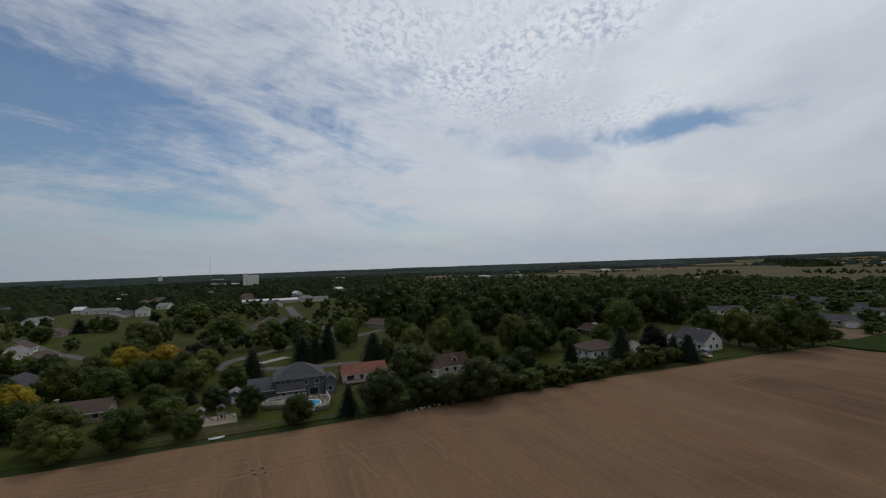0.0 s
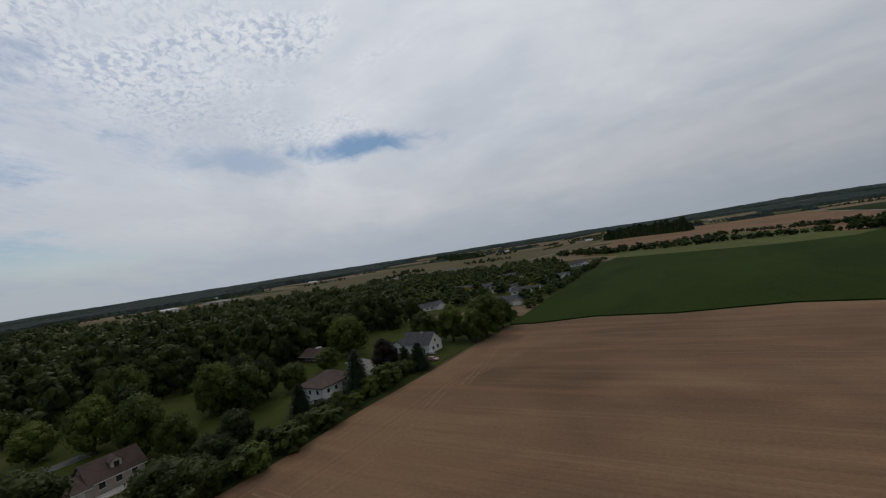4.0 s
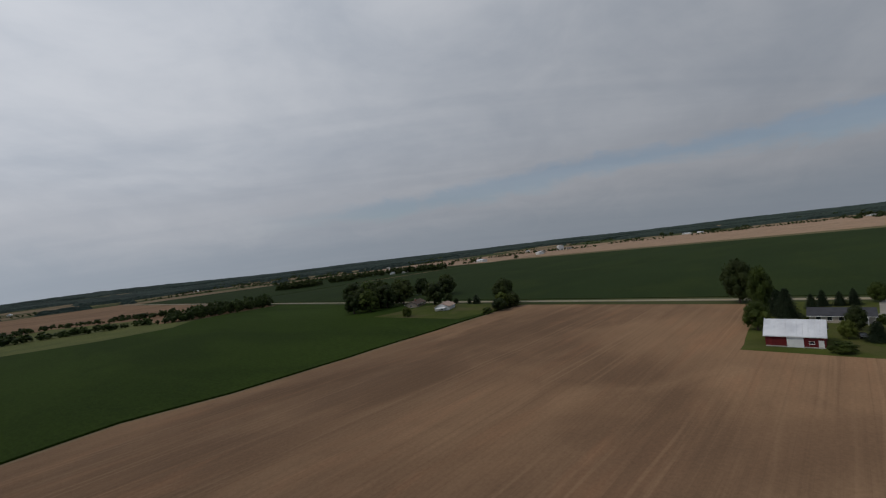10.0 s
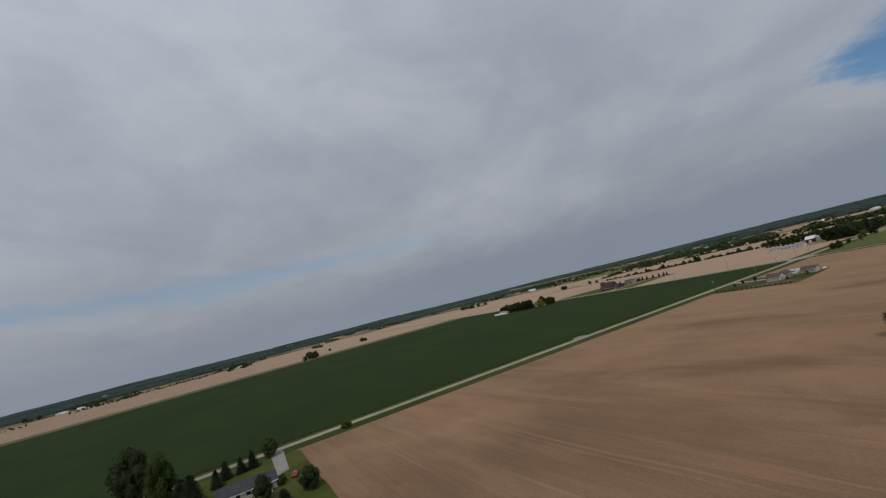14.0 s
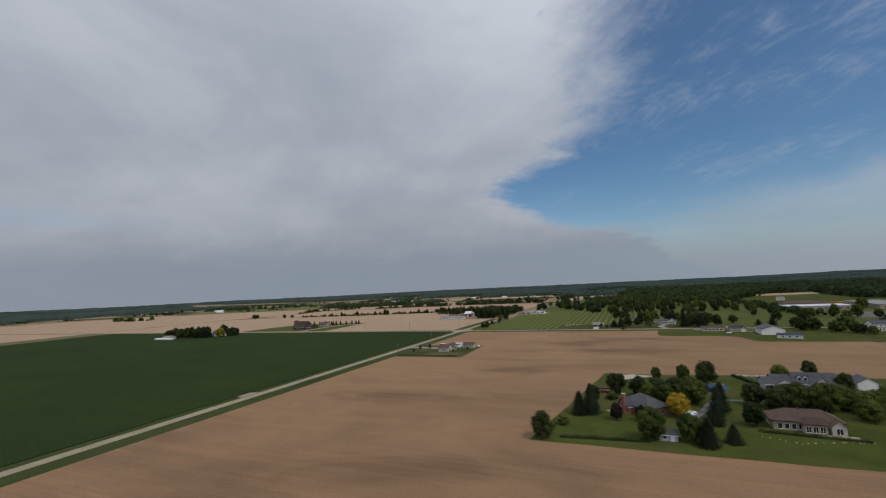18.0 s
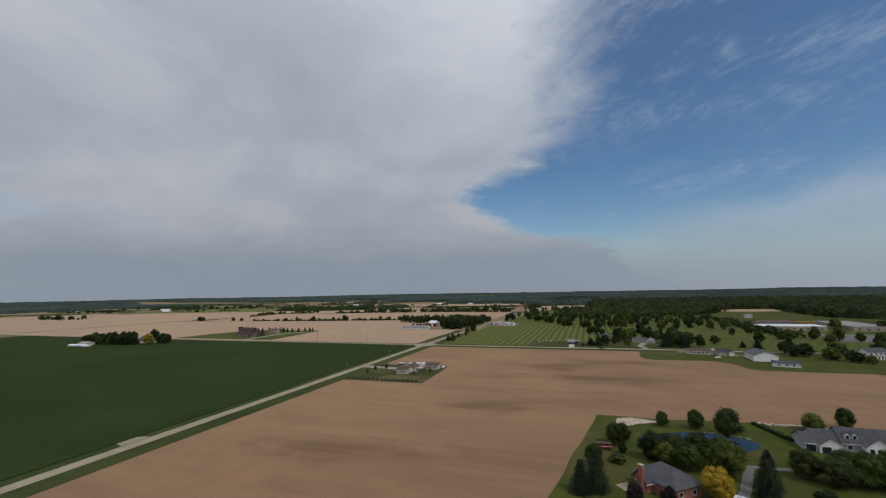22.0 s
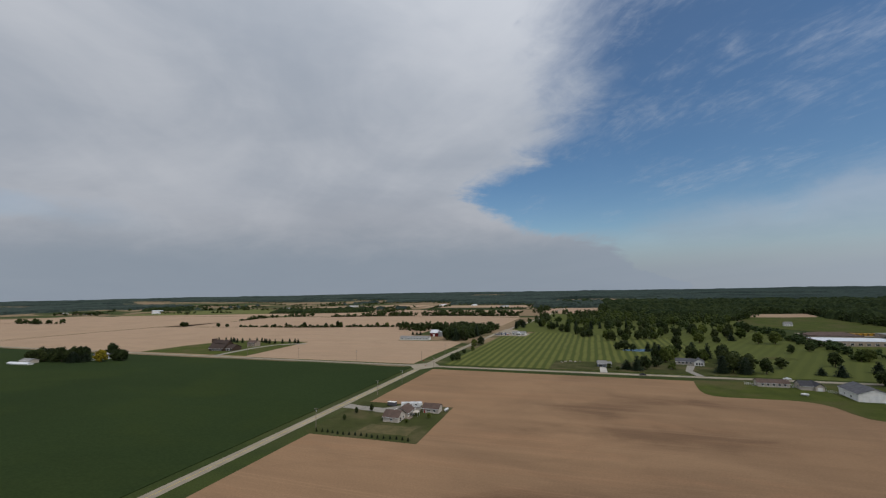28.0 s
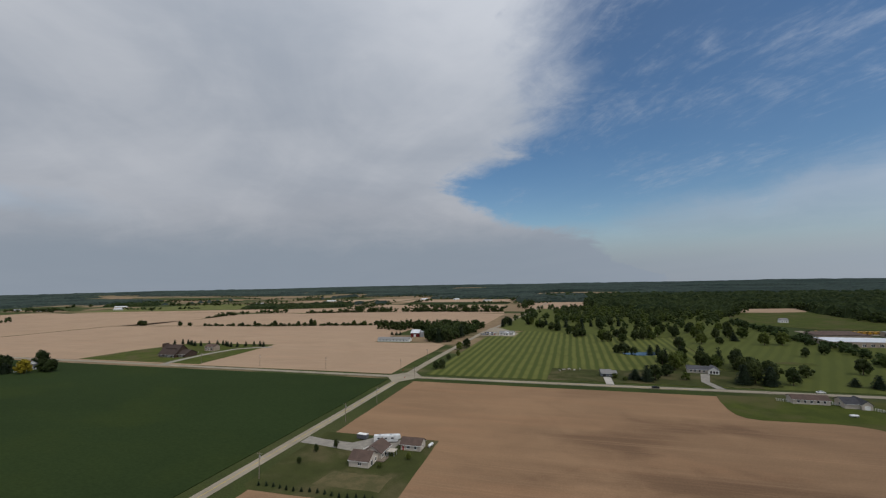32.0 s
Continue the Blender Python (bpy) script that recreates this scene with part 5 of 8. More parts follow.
wood("hedgerow", [(x, y, 1.45 * h, 1.45 * w) for x, y, h, w in row((-508, 303), (-372, 309), 3.2, 2.2, 4.5, 101, 0.8, 0.8) + row((-372, 309), (-197, 341), 3.2, 2.5, 4.5, 102, 0.9, 0.8) + row((-197, 341), (-112, 370), 3.2, 2.6, 4.5, 103, 0.9, 0.8) + row((-487, 580), (-402, 610), 3.6, 3.4, 6, 104, 0.95, 1) + row((-402, 610), (-278, 632), 3.6, 3.4, 6, 105, 0.9, 1) + row((-259, 639), (-20, 638), 3.6, 3.6, 6, 106, 0.95, 1.5) + row((-640, 440), (-650, 521), 4, 3, 6, 107, 0.8, 1) + row((-508, 303), (-372, 309), 9, 3.5, 5, 18, 0.7, 1.5) + row((-372, 309), (-197, 341), 6, 4, 6, 68, 0.8, 1.5) + row((-197, 341), (-112, 370), 6, 5, 7, 69, 0.8, 2) + row((-637, 454), (-648, 521), 9, 6, 9, 70, 0.9, 3) + row((-648, 521), (-619, 578), 8, 6, 9, 71, 0.9, 4) + row((-619, 578), (-549, 600), 7, 7, 10, 72, 0.95, 4)
     + row((-487, 582), (-402, 612), 6, 6, 9, 20, 0.85, 3) + row((-402, 612), (-278, 634), 6, 7, 9, 21, 0.85, 3) + row((-259, 641), (-20, 640), 6, 8, 10, 73, 0.9, 4) + row((-273, 775), (-45, 740), 7, 7, 10, 22, 0.85, 5) + row((-720, -1150), (-710, 0), 90, 6, 8, 55, 0.3, 3) + row((-1530, -475), (-1486, -425), 8, 10, 13, 155, 0.9, 6) + row((-1720, -1075), (-1600, -996), 14, 10, 14, 156, 0.8, 8) + row((-640, -350), (-760, -330), 6, 9, 9, 56, 0.9, 6)
     + row((-1629, 598), (-1397, 613), 14, 9, 13, 74, 0.8, 8) + row((-1600, 640), (-1594, 848), 22, 9, 13, 75, 0.7, 16) + row((-1188, 297), (-1043, 308), 10, 8, 12, 76, 0.9, 5) + row((-1340, 590), (-830, 718), 60, 7, 11, 57, 0.4, 10) + row((-1320, 920), (-850, 905), 16, 9, 13, 58, 0.5, 10)],
     "low hedgerow between bare fields", STAND_UNITS)
for x, y, h, w in ((-639, 291, 8, 13), (-632, 293, 8, 12), (-549, 293, 9, 10), (-529, 295, 7, 9), (-423, 303, 7, 8), (-403, 310, 9, 6), (-365, 314, 10, 8), (-325, 323, 8, 7), (-302, 326, 12, 9), (-296, 327, 10, 8), (-228, 338, 9, 8), (-210, 341, 8, 10)):
    plant("K" if x < -300 else "D", x, y, h, w, "hedge trees", where="in a low hedge between bare fields")
wood("woodland", scatter([(-44, 170), (-14, 170), (-6, 250), (-2, 330), (-60, 325), (-165, 305), (-162, 282), (-64, 262), (-50, 225)], 9, 13, 12, 23, 1.0, 0.7), "dark windbreak trees behind the white barn")
wood("woodland", scatter([(330, -17), (420, -17), (700, 60), (700, 180), (560, 150), (450, 50)], 20, 10, 11, 26, 0.5, 0.8), "garden trees beside the road", STAND_UNITS)
canopy("woodland", [(250, 600), (374, 530), (425, 640), (425, 740), (575, 745), (320, 1180), (168, 1150), (168, 780), (244, 715)], 4.6, 17, 15, "dense green wood beyond the golf course", 2)
canopy("woodland", [(552, 700), (537, 600), (536, 440), (620, 340), (900, 250), (1150, 230), (1150, 1000), (800, 1180), (330, 1190), (590, 745)], 5.6, 17, 15, "wide dense woods", 3)
canopy("woodland", [(1150, 230), (1900, 150), (1900, 1400), (900, 1500), (25, 1500), (25, 1130), (160, 1120), (330, 1195), (800, 1185), (1150, 1000)], 10, 16, 17, "wide dense woods", 4)
wood("woodland", row((536, 440), (552, 700), 7, 15, 14, 85, 0.9, 6) + row((552, 700), (575, 745), 7, 15, 14, 86, 0.9, 5) + row((536, 440), (700, 320), 8, 14, 14, 87, 0.9, 8) + row((374, 525), (425, 650), 7, 15, 14, 88, 0.9, 8) + row((425, 740), (575, 742), 8, 14, 14, 89, 0.9, 6) + row((165, 780), (168, 1150), 9, 14, 14, 90, 0.9, 7) + row((10, 730), (8, 1110), 10, 12, 12, 91, 0.9, 6) + row((-60, 1120), (165, 1115), 9, 12, 13, 92, 0.9, 8), "tall trees at the edge of dense woods")
canopy("copse", [(262, -1600), (461, -1732), (480, -1790), (400, -1850), (250, -1700)], 6, 34, 16, "dark copse in a bare field", 5)
canopy("copse", [(889, -1807), (1397, -2492), (1500, -2480), (960, -1780)], 9, 20, 17, "dark copse in a bare field", 6)
canopy("copse", [(-1515, 847), (-1328, 900), (-1450, 1010), (-1640, 960)], 7, 14, 15, "dark copse between fields", 7)
canopy("copse", [(-799, 722), (-646, 733), (-511, 807), (-560, 950), (-700, 900), (-860, 850)], 6, 13, 14, "dark copse between fields", 8)
wood("copse", scatter([(-154, -1351), (-192, -1283), (-240, -1300), (-200, -1380)], 10, 15, 14, 191, 1.0, 0.7) + scatter([(-275, -1355), (-297, -1291), (-368, -1363), (-419, -1326), (-453, -1265), (-463, -1173), (-500, -1180), (-480, -1330), (-380, -1400)], 11, 15, 14, 192, 1.0, 0.7), "dark copses beside a crop field", STAND_UNITS)
wood("woodland", row((-661, -1341), (-675, -1248), 8, 11, 12, 93, 0.9, 6) + row((-154, -1351), (-300, -1290), 12, 10, 11, 94, 0.7, 10), "dark trees beside a crop field", STAND_UNITS)
OPEN_FAR = [(-40, 300, 1490, 1900), (-2650, -930, 1270, 1800), (-1345, -809, 590, 1020)]


def parcel(x, y):
    """Which block of land a place lies in, and how near it is to the block's edge."""
    u = (x + 90 * noise.noise((x / 700, y / 700, 1.5))) / 430
    v = (y + 90 * noise.noise((x / 700, y / 700, 7.5))) / 330
    return math.floor(u), math.floor(v), min(abs(u - round(u)) * 430, abs(v - round(v)) * 330)


def far_country():
    """Woods and tree lines in blocks, from about a kilometre and a half to the horizon."""
    rnd = random.Random(77)
    n, radius = 900, 1450.0
    radii = []
    while radius < 4790:
        radii.append(radius)
        radius += radius * 0.0165
    verts, wooded, share = [], [], {}
    for r in radii:
        for i in range(n + 1):
            a = 2 * math.pi * (i % n) / n
            x, y = 180 + r * math.sin(a), -450 + r * math.cos(a)
            deg = math.degrees(a)
            if deg < 78 or deg > 352:
                p = 0.93
            elif deg < 140:
                p = 0.72 if r < 2600 else 0.9
            elif deg < 215:
                p = 0.10 if r < 2500 else 0.30 if r < 3300 else 0.66
            else:
                p = 0.24 if r < 2100 else 0.52 if r < 3000 else 0.74
            bx, by, edge = parcel(x, y)
            key = share.setdefault((bx, by), random.Random(bx * 7919 + by * 104729).random())
            w = (key < p or edge < 12 and key < p + 0.14 and r < 2600 or r > 4150) and r > radii[0]
            if -1900 < x < 1500 and -1900 < y < 960 or any(x0 < x < x1 and y0 < y < y1 for x0, x1, y0, y1 in OPEN_FAR) or (x < 1900 and y > 100 and r < 2000 and deg < 70):
                w = False
            z = ground_z(x, y) - 0.4
            if w:
                z += (12.5 + 4.0 * (key - 0.5)) * rnd.uniform(0.80, 1.12)
            verts.append((x, y, z))
            wooded.append(w)
    # the blue haze of distance over these woods is painted into their material
    sheet_of_trees("far_woods", verts, wooded, n + 1, len(radii), "distant woods and tree lines to the horizon", HAZY_CANOPY)
    out = []
    for _ in range(230):                                # low hedges and copses across the western and southern fields
        r, a = rnd.uniform(1250, 3300), math.radians(rnd.uniform(150, 350))
        x, y = 180 + r * math.sin(a), -450 + r * math.cos(a)
        if -1250 < x < -10 and -1150 < y < 620 or (-60 < x < 480 and y < -450):
            continue
        along, n_ = rnd.choice((0, 1)), rnd.randint(4, 26)
        for i in range(n_):
            k = rnd.uniform(0.5, 1.25)
            out.append((x + (i * 9 if along else rnd.gauss(0, 6)), y + (rnd.gauss(0, 6) if along else i * 9), 9 * k, 12 * k))
    for _ in range(170):
        r, a = rnd.uniform(950, 2500), rnd.uniform(0, 6.283)
        x, y = 180 + r * math.sin(a), -450 + r * math.cos(a)
        if abs(x) < 60 or (-1900 < x < -10 and -1900 < y < 960) or (8 < x < 480 and -1900 < y < -990) or (x > -60 and y > 300):
            continue
        along = rnd.choice((0, 1))
        for i in range(rnd.randint(3, 18)):
            k = rnd.uniform(0.6, 1.2)
            out.append((x + (i * 11 if along else rnd.gauss(0, 7)), y + (rnd.gauss(0, 7) if along else i * 11), 10 * k, 12 * k))
    for x, y, h, w in scatter([(1000, -640), (1000, -250), (700, -60), (900, 200), (1700, 230), (2000, -700), (1600, -900), (1100, -740)], 21, 11, 15, 79, 0.7, 0.8):
        out.append((x, y, h, w))
    wood("far_woods", out, "distant tree lines and town trees", FAR_UNITS)


far_country()


# ---- buildings ----
def slab(s, quad, thick):
    """A roof plane with thickness: four corners, anticlockwise from above."""
    a = [Vector(p) for p in quad]
    n = (a[1] - a[0]).cross(a[-1] - a[0]).normalized() * thick
    k = len(a)
    s.add([p + n for p in a] + a, [tuple(range(k)), tuple(range(2 * k - 1, k - 1, -1))] + [(i, k + i, k + (i + 1) % k, (i + 1) % k) for i in range(k)])


def opening(parent, side, box, u, z, w, h, kind="window"):
    """A framed window or a door on one wall of a wing; box: the wing's x0, x1, y0, y1."""
    x0, x1, y0, y1 = box

    def block(s, a, b, za, zb, out0, out1):
        if side == "S":
            s.box(a, b, y0 - out1, y0 - out0, za, zb)
        elif side == "N":
            s.box(a, b, y1 + out0, y1 + out1, za, zb)
        elif side == "W":
            s.box(x0 - out1, x0 - out0, a, b, za, zb)
        else:
            s.box(x1 + out0, x1 + out1, a, b, za, zb)

    f = Shape()
    t = 0.07
    for a, b, za, zb in ((u - w / 2 - t, u - w / 2, z - t, z + h + t), (u + w / 2, u + w / 2 + t, z - t, z + h + t), (u - w / 2, u + w / 2, z - t, z), (u - w / 2, u + w / 2, z + h, z + h + t)):
        block(f, a, b, za, zb, -0.03, 0.09)
    if kind == "window":
        if w > 1.3:
            block(f, u - 0.04, u + 0.04, z, z + h, -0.03, 0.07)
        win = part("window", f, TRIM, parent)
        p = Shape()
        block(p, u - w / 2, u + w / 2, z, z + h, -0.02, 0.035)
        part("pane", p, GLASS, win)
        sill = Shape()
        block(sill, u - w / 2 - 0.12, u + w / 2 + 0.12, z - 0.13, z - 0.07, -0.03, 0.14)
        part("sill", sill, TRIM, win)
    else:
        mat = {"door": DOOR_WHITE, "red": DOOR_RED, "garage": DOOR_WHITE, "dark": GLASS}[kind]
        door = part("garage_door" if kind == "garage" else "door", f, TRIM, parent)
        if kind == "garage":
            n = 4
            for i in range(n):
                p = Shape()
                block(p, u - w / 2, u + w / 2, z + h * i / n + 0.02, z + h * (i + 1) / n, -0.02, 0.04)
                part("panel", p, mat, door)
        else:
            p = Shape()
            block(p, u - w / 2, u + w / 2, z, z + h, -0.02, 0.045)
            part("leaf", p, mat, door)


def wing(parent, x0, x1, y0, y1, h, ridge, rise, wall, roof, over=0.5, openings=(), z0=-0.4, gable=None):
    """Walls and roof of one wing. ridge: "x" or "y" for a gabled roof along that axis, "hip", or "flat"."""
    s = Shape()
    cx, cy = (x0 + x1) / 2, (y0 + y1) / 2
    base = [(x0, y0, z0), (x1, y0, z0), (x1, y1, z0), (x0, y1, z0)]
    top = [(x, y, h) for x, y, _ in base]
    sides = [(3, 2, 1, 0), (0, 1, 5, 4), (1, 2, 6, 5), (2, 3, 7, 6), (3, 0, 4, 7)]
    r = Shape()
    th = 0.16
    if ridge == "x":
        s.add(base + top + [(x0, cy, h + rise), (x1, cy, h + rise)], sides + [(7, 4, 8), (5, 6, 9)])
        k = rise / (cy - y0) * over
        slab(r, [(x0 - over, y0 - over, h - k), (x1 + over, y0 - over, h - k), (x1 + over, cy, h + rise), (x0 - over, cy, h + rise)], th)
        slab(r, [(x1 + over, y1 + over, h - k), (x0 - over, y1 + over, h - k), (x0 - over, cy, h + rise), (x1 + over, cy, h + rise)], th)
    elif ridge == "y":
        s.add(base + top + [(cx, y0, h + rise), (cx, y1, h + rise)], sides + [(4, 5, 8), (6, 7, 9)])
        k = rise / (cx - x0) * over
        slab(r, [(x1 + over, y0 - over, h - k), (x1 + over, y1 + over, h - k), (cx, y1 + over, h + rise), (cx, y0 - over, h + rise)], th)
        slab(r, [(x0 - over, y1 + over, h - k), (x0 - over, y0 - over, h - k), (cx, y0 - over, h + rise), (cx, y1 + over, h + rise)], th)
    elif ridge == "hip":
        s.add(base + top, sides + [(4, 5, 6, 7)])
        a, b, c, d = x0 - over, x1 + over, y0 - over, y1 + over
        half = min(b - a, d - c) / 2
        if b - a > d - c:
            p, q = (a + half, cy, h + rise), (b - half, cy, h + rise)
            planes = [[(a, c, h), (b, c, h), q, p], [(b, d, h), (a, d, h), p, q], [(b, c, h), (b, d, h), q], [(a, d, h), (a, c, h), p]]
        else:
            p, q = (cx, c + half, h + rise), (cx, d - half, h + rise)
            planes = [[(b, c, h), (b, d, h), q, p], [(a, d, h), (a, c, h), p, q], [(a, c, h), (b, c, h), p], [(b, d, h), (a, d, h), q]]
        for pl in planes:
            slab(r, pl, th)
        r.box(a + 0.1, b - 0.1, c + 0.1, d - 0.1, h - 0.18, h + 0.01)
    else:
        s.add(base + top, sides + [(4, 5, 6, 7)])
        r.box(x0 - 0.15, x1 + 0.15, y0 - 0.15, y1 + 0.15, h + 0.005, h + 0.35)
    part("wall", s, wall, parent)
    rf = part("roof", r, roof, parent)
    if ridge == "x":
        for yy, o in ((y0, -1), (y1, 1)):
            part("gutter", Shape().box(x0 - over, x1 + over, min(yy + o * over, yy + o * (over + 0.13)), max(yy + o * over, yy + o * (over + 0.13)), h - 0.12 - rise / (cy - y0) * over, h + 0.04 - rise / (cy - y0) * over), TRIM, rf)
    elif ridge == "y":
        for xx, o in ((x0, -1), (x1, 1)):
            part("gutter", Shape().box(min(xx + o * over, xx + o * (over + 0.13)), max(xx + o * over, xx + o * (over + 0.13)), y0 - over, y1 + over, h - 0.12 - rise / (cx - x0) * over, h + 0.04 - rise / (cx - x0) * over), TRIM, rf)
    for o in openings:
        opening(parent, o[0], (x0, x1, y0, y1), *o[1:])
    return rf


def chimney(parent, x, y, z0, z1, mat=None, w=0.9):
    c = part("chimney", Shape().box(x - w / 2, x + w / 2, y - w * 0.35, y + w * 0.35, z0, z1), mat or BRICK, parent)
    part("cap", Shape().box(x - w / 2 - 0.08, x + w / 2 + 0.08, y - w * 0.35 - 0.08, y + w * 0.35 + 0.08, z1 + 0.003, z1 + 0.15), CONCRETE, c)


def vent(parent, x, y, z):
    part("vent_pipe", Shape().tube((x, y, z), (x, y, z + 0.5), 0.08, 0.08, 6), METAL, parent)


def dormer(parent, x, y, z, facing, wall, roof, w=2.0):
    """A small gabled dormer; facing: the turn about z of its window."""
    d = Shape().box(-w / 2, w / 2, 0, 2.6, -0.8, 1.5)
    d.add([(-w / 2, 0, 1.5), (w / 2, 0, 1.5), (0, 0, 2.3), (-w / 2, 2.6, 1.5), (w / 2, 2.6, 1.5), (0, 2.6, 2.3)], [(0, 1, 2), (4, 3, 5)])
    ob = part("dormer", d, wall, parent)
    ob.matrix_local = pose(x, y, z, 0, 0, facing)
    r = Shape()
    slab(r, [(w / 2 + 0.25, -0.3, 1.35), (w / 2 + 0.25, 2.8, 1.35), (0, 2.8, 2.36), (0, -0.3, 2.36)], 0.12)
    slab(r, [(-w / 2 - 0.25, 2.8, 1.35), (-w / 2 - 0.25, -0.3, 1.35), (0, -0.3, 2.36), (0, 2.8, 2.36)], 0.12)
    part("dormer_roof", r, roof, ob)
    part("pane", Shape().box(-0.5, 0.5, -0.05, 0.02, 0.1, 1.3), GLASS, ob)


def house(name, x, y, label, turn=0.0, category="house", group=""):
    return thing(name, pose(x, y, 0, 0, 0, turn), label, category, group)


def spaced(side, a, b, n, z=0.95, w=1.2, h=1.25):
    return [(side, a + (b - a) * (i + 0.5) / n, z, w, h) for i in range(n)]


# town houses, seen from the field
h = house("house", 364, -465, "white house with terracotta roof and brick chimney")
wing(h, -4.5, 4.5, -7, 7, 2.8, "y", 2.1, WHITE, ROOF_RED, 0.6, [("W", -5, 0.9, 1.0, 1.3), ("W", -2.2, 0.9, 1.6, 1.3), ("W", 1.0, 0.9, 1.0, 1.3), ("W", 4.6, 0.3, 2.2, 2.0, "dark"), ("N", -1.5, 0.9, 1.2, 1.2)])
wing(h, -7.5, -4.6, -6.8, -2.6, 2.4, "x", 1.1, CREAM, ROOF_BROWN, 0.4, [("W", -4.7, 0.8, 1.4, 1.2)])
chimney(h, -1.5, 7.5, -0.3, 5.6)
vent(h, 1.5, -3, 4.2)
part("deck", Shape().box(-8, -4.6, -1.5, 6.8, 0.5, 0.7), WOOD, h, "dark timber deck")
for i in range(6):
    part("deck_post", Shape().box(-8, -7.85, -1.4 + i * 1.6, -1.25 + i * 1.6, -0.2, 1.6), WOOD, h)
part("deck_rail", Shape().box(-8.03, -7.82, -1.5, 6.8, 1.6, 1.7), WOOD, h)

h = house("house", 357, -443.5, "blue-grey two-storey house with hipped charcoal roof")
wing(h, -5.5, 6, -8, 5.5, 5.0, "hip", 3.6, GREY_SIDE, ROOF_GREY, 0.5, spaced("W", -7.5, 5, 4, 3.3) + [("W", -5, 0.2, 2.4, 2.0, "dark"), ("W", 1, 0.9, 1.4, 1.2), ("N", 1, 3.3, 1.2, 1.2)])
wing(h, -7.6, -5.6, -2.2, 4.8, 3.0, "y", 1.3, GREY_SIDE, ROOF_GREY, 0.4, [("W", 0, 0.9, 1.2, 1.2), ("W", 3.2, 0.9, 1.2, 1.2)])
wing(h, -4.5, 4.5, 5.6, 12.5, 2.8, "y", 2.4, GREY_SIDE, ROOF_GREY, 0.4, [("W", 9, 0.9, 1.2, 1.2), ("N", 0, 0, 4.6, 2.2, "garage")])
wing(h, -6.5, -1, -11.2, -8.1, 4.0, "x", 1.2, GREY_SIDE, ROOF_GREY, 0.4, [("W", -9.6, 1.0, 1.2, 1.3)])

h = house("house", 358.5, -494, "cream house with brown roof and one dormer")
wing(h, -4, 4, -5.5, 4.5, 2.9, "y", 3.0, CREAM, ROOF_BROWN, 0.5, spaced("W", -5, 4, 3) + [("S", 0, 3.4, 1.2, 1.2), ("S", -2, 0.9, 1.2, 1.2)])
wing(h, -4.6, 3, 4.6, 10, 2.5, "y", 1.9, CREAM, ROOF_BROWN, 0.4, [("W", 6.2, 0, 0.95, 2.0, "door"), ("W", 8.3, 0.9, 1.2, 1.2)])
dormer(h, -3.0, -0.8, 3.6, -90, CREAM, ROOF_BROWN)
part("patio", Shape().box(-8, -4.7, -7, 9.5, -0.3, 0.12), CONCRETE, h, "pale concrete patio")

h = house("house", 357.5, -391, "tan ranch house with brown roof and white gables")
wing(h, -4.3, 4.3, -7, 7, 2.7, "y", 1.9, TAN_SIDE, ROOF_BROWN, 0.6, spaced("W", -6.5, 6, 4) + [("S", 0, 0.9, 1.4, 1.2)])
vent(h, -1.5, 2, 3.6)
chimney(h, 1.5, 5, 2.5, 5.2)

h = house("house", 345, -544, "white two-storey house with brown hipped roof")
wing(h, -5.2, 5.2, -5, 5.2, 5.3, "hip", 2.3, WHITE, ROOF_BROWN, 0.6, spaced("W", -4.5, 4.6, 3, 3.4, 1.0, 1.2) + spaced("W", -4.5, 4.6, 3, 0.7, 1.2, 1.3) + spaced("N", -4.6, 4.6, 3, 3.4, 1.0, 1.2) + [("N", -2, 0, 1.8, 2.0, "dark"), ("N", 2.5, 0.8, 1.2, 1.2)])
wing(h, -1, 8, -9.5, -5.1, 5.0, "hip", 1.6, WHITE, ROOF_BROWN, 0.5, [("W", -7.3, 3.2, 1.0, 1.2), ("W", -7.3, 0.9, 1.0, 1.2)])
vent(h, -1, 2, 6.4)

h = house("house", 391, -585, "dark timber house under tall trees")
wing(h, -6, 6, -4.5, 4.5, 2.9, "x", 2.2, BROWN_SIDE, ROOF_BROWN, 0.9, spaced("N", -5, 5, 4) + [("W", 0, 0.9, 1.6, 1.3)])
part("roof_window", Shape().box(-1, 1, -0.9, 0.9, 5.05, 5.5), TRIM, h, "white roof light")
h = house("house", 347, -596.5, "white-gabled house with grey shingle roof")
wing(h, -9, 4, -4.8, 4.8, 3.8, "x", 3.8, WHITE, ROOF_GREY, 0.5, [("W", -1.6, 0.9, 1.4, 1.4), ("W", 1.8, 0.9, 1.4, 1.4), ("W", 0, 3.8, 1.2, 1.1)] + spaced("N", -8, 3, 4))
wing(h, 4.1, 11, -6.5, 3, 2.8, "y", 2.0, WHITE, ROOF_DARK, 0.5, spaced("N", 5, 10, 2))
chimney(h, -4, 1.5, 5.0, 7.9, STONE)

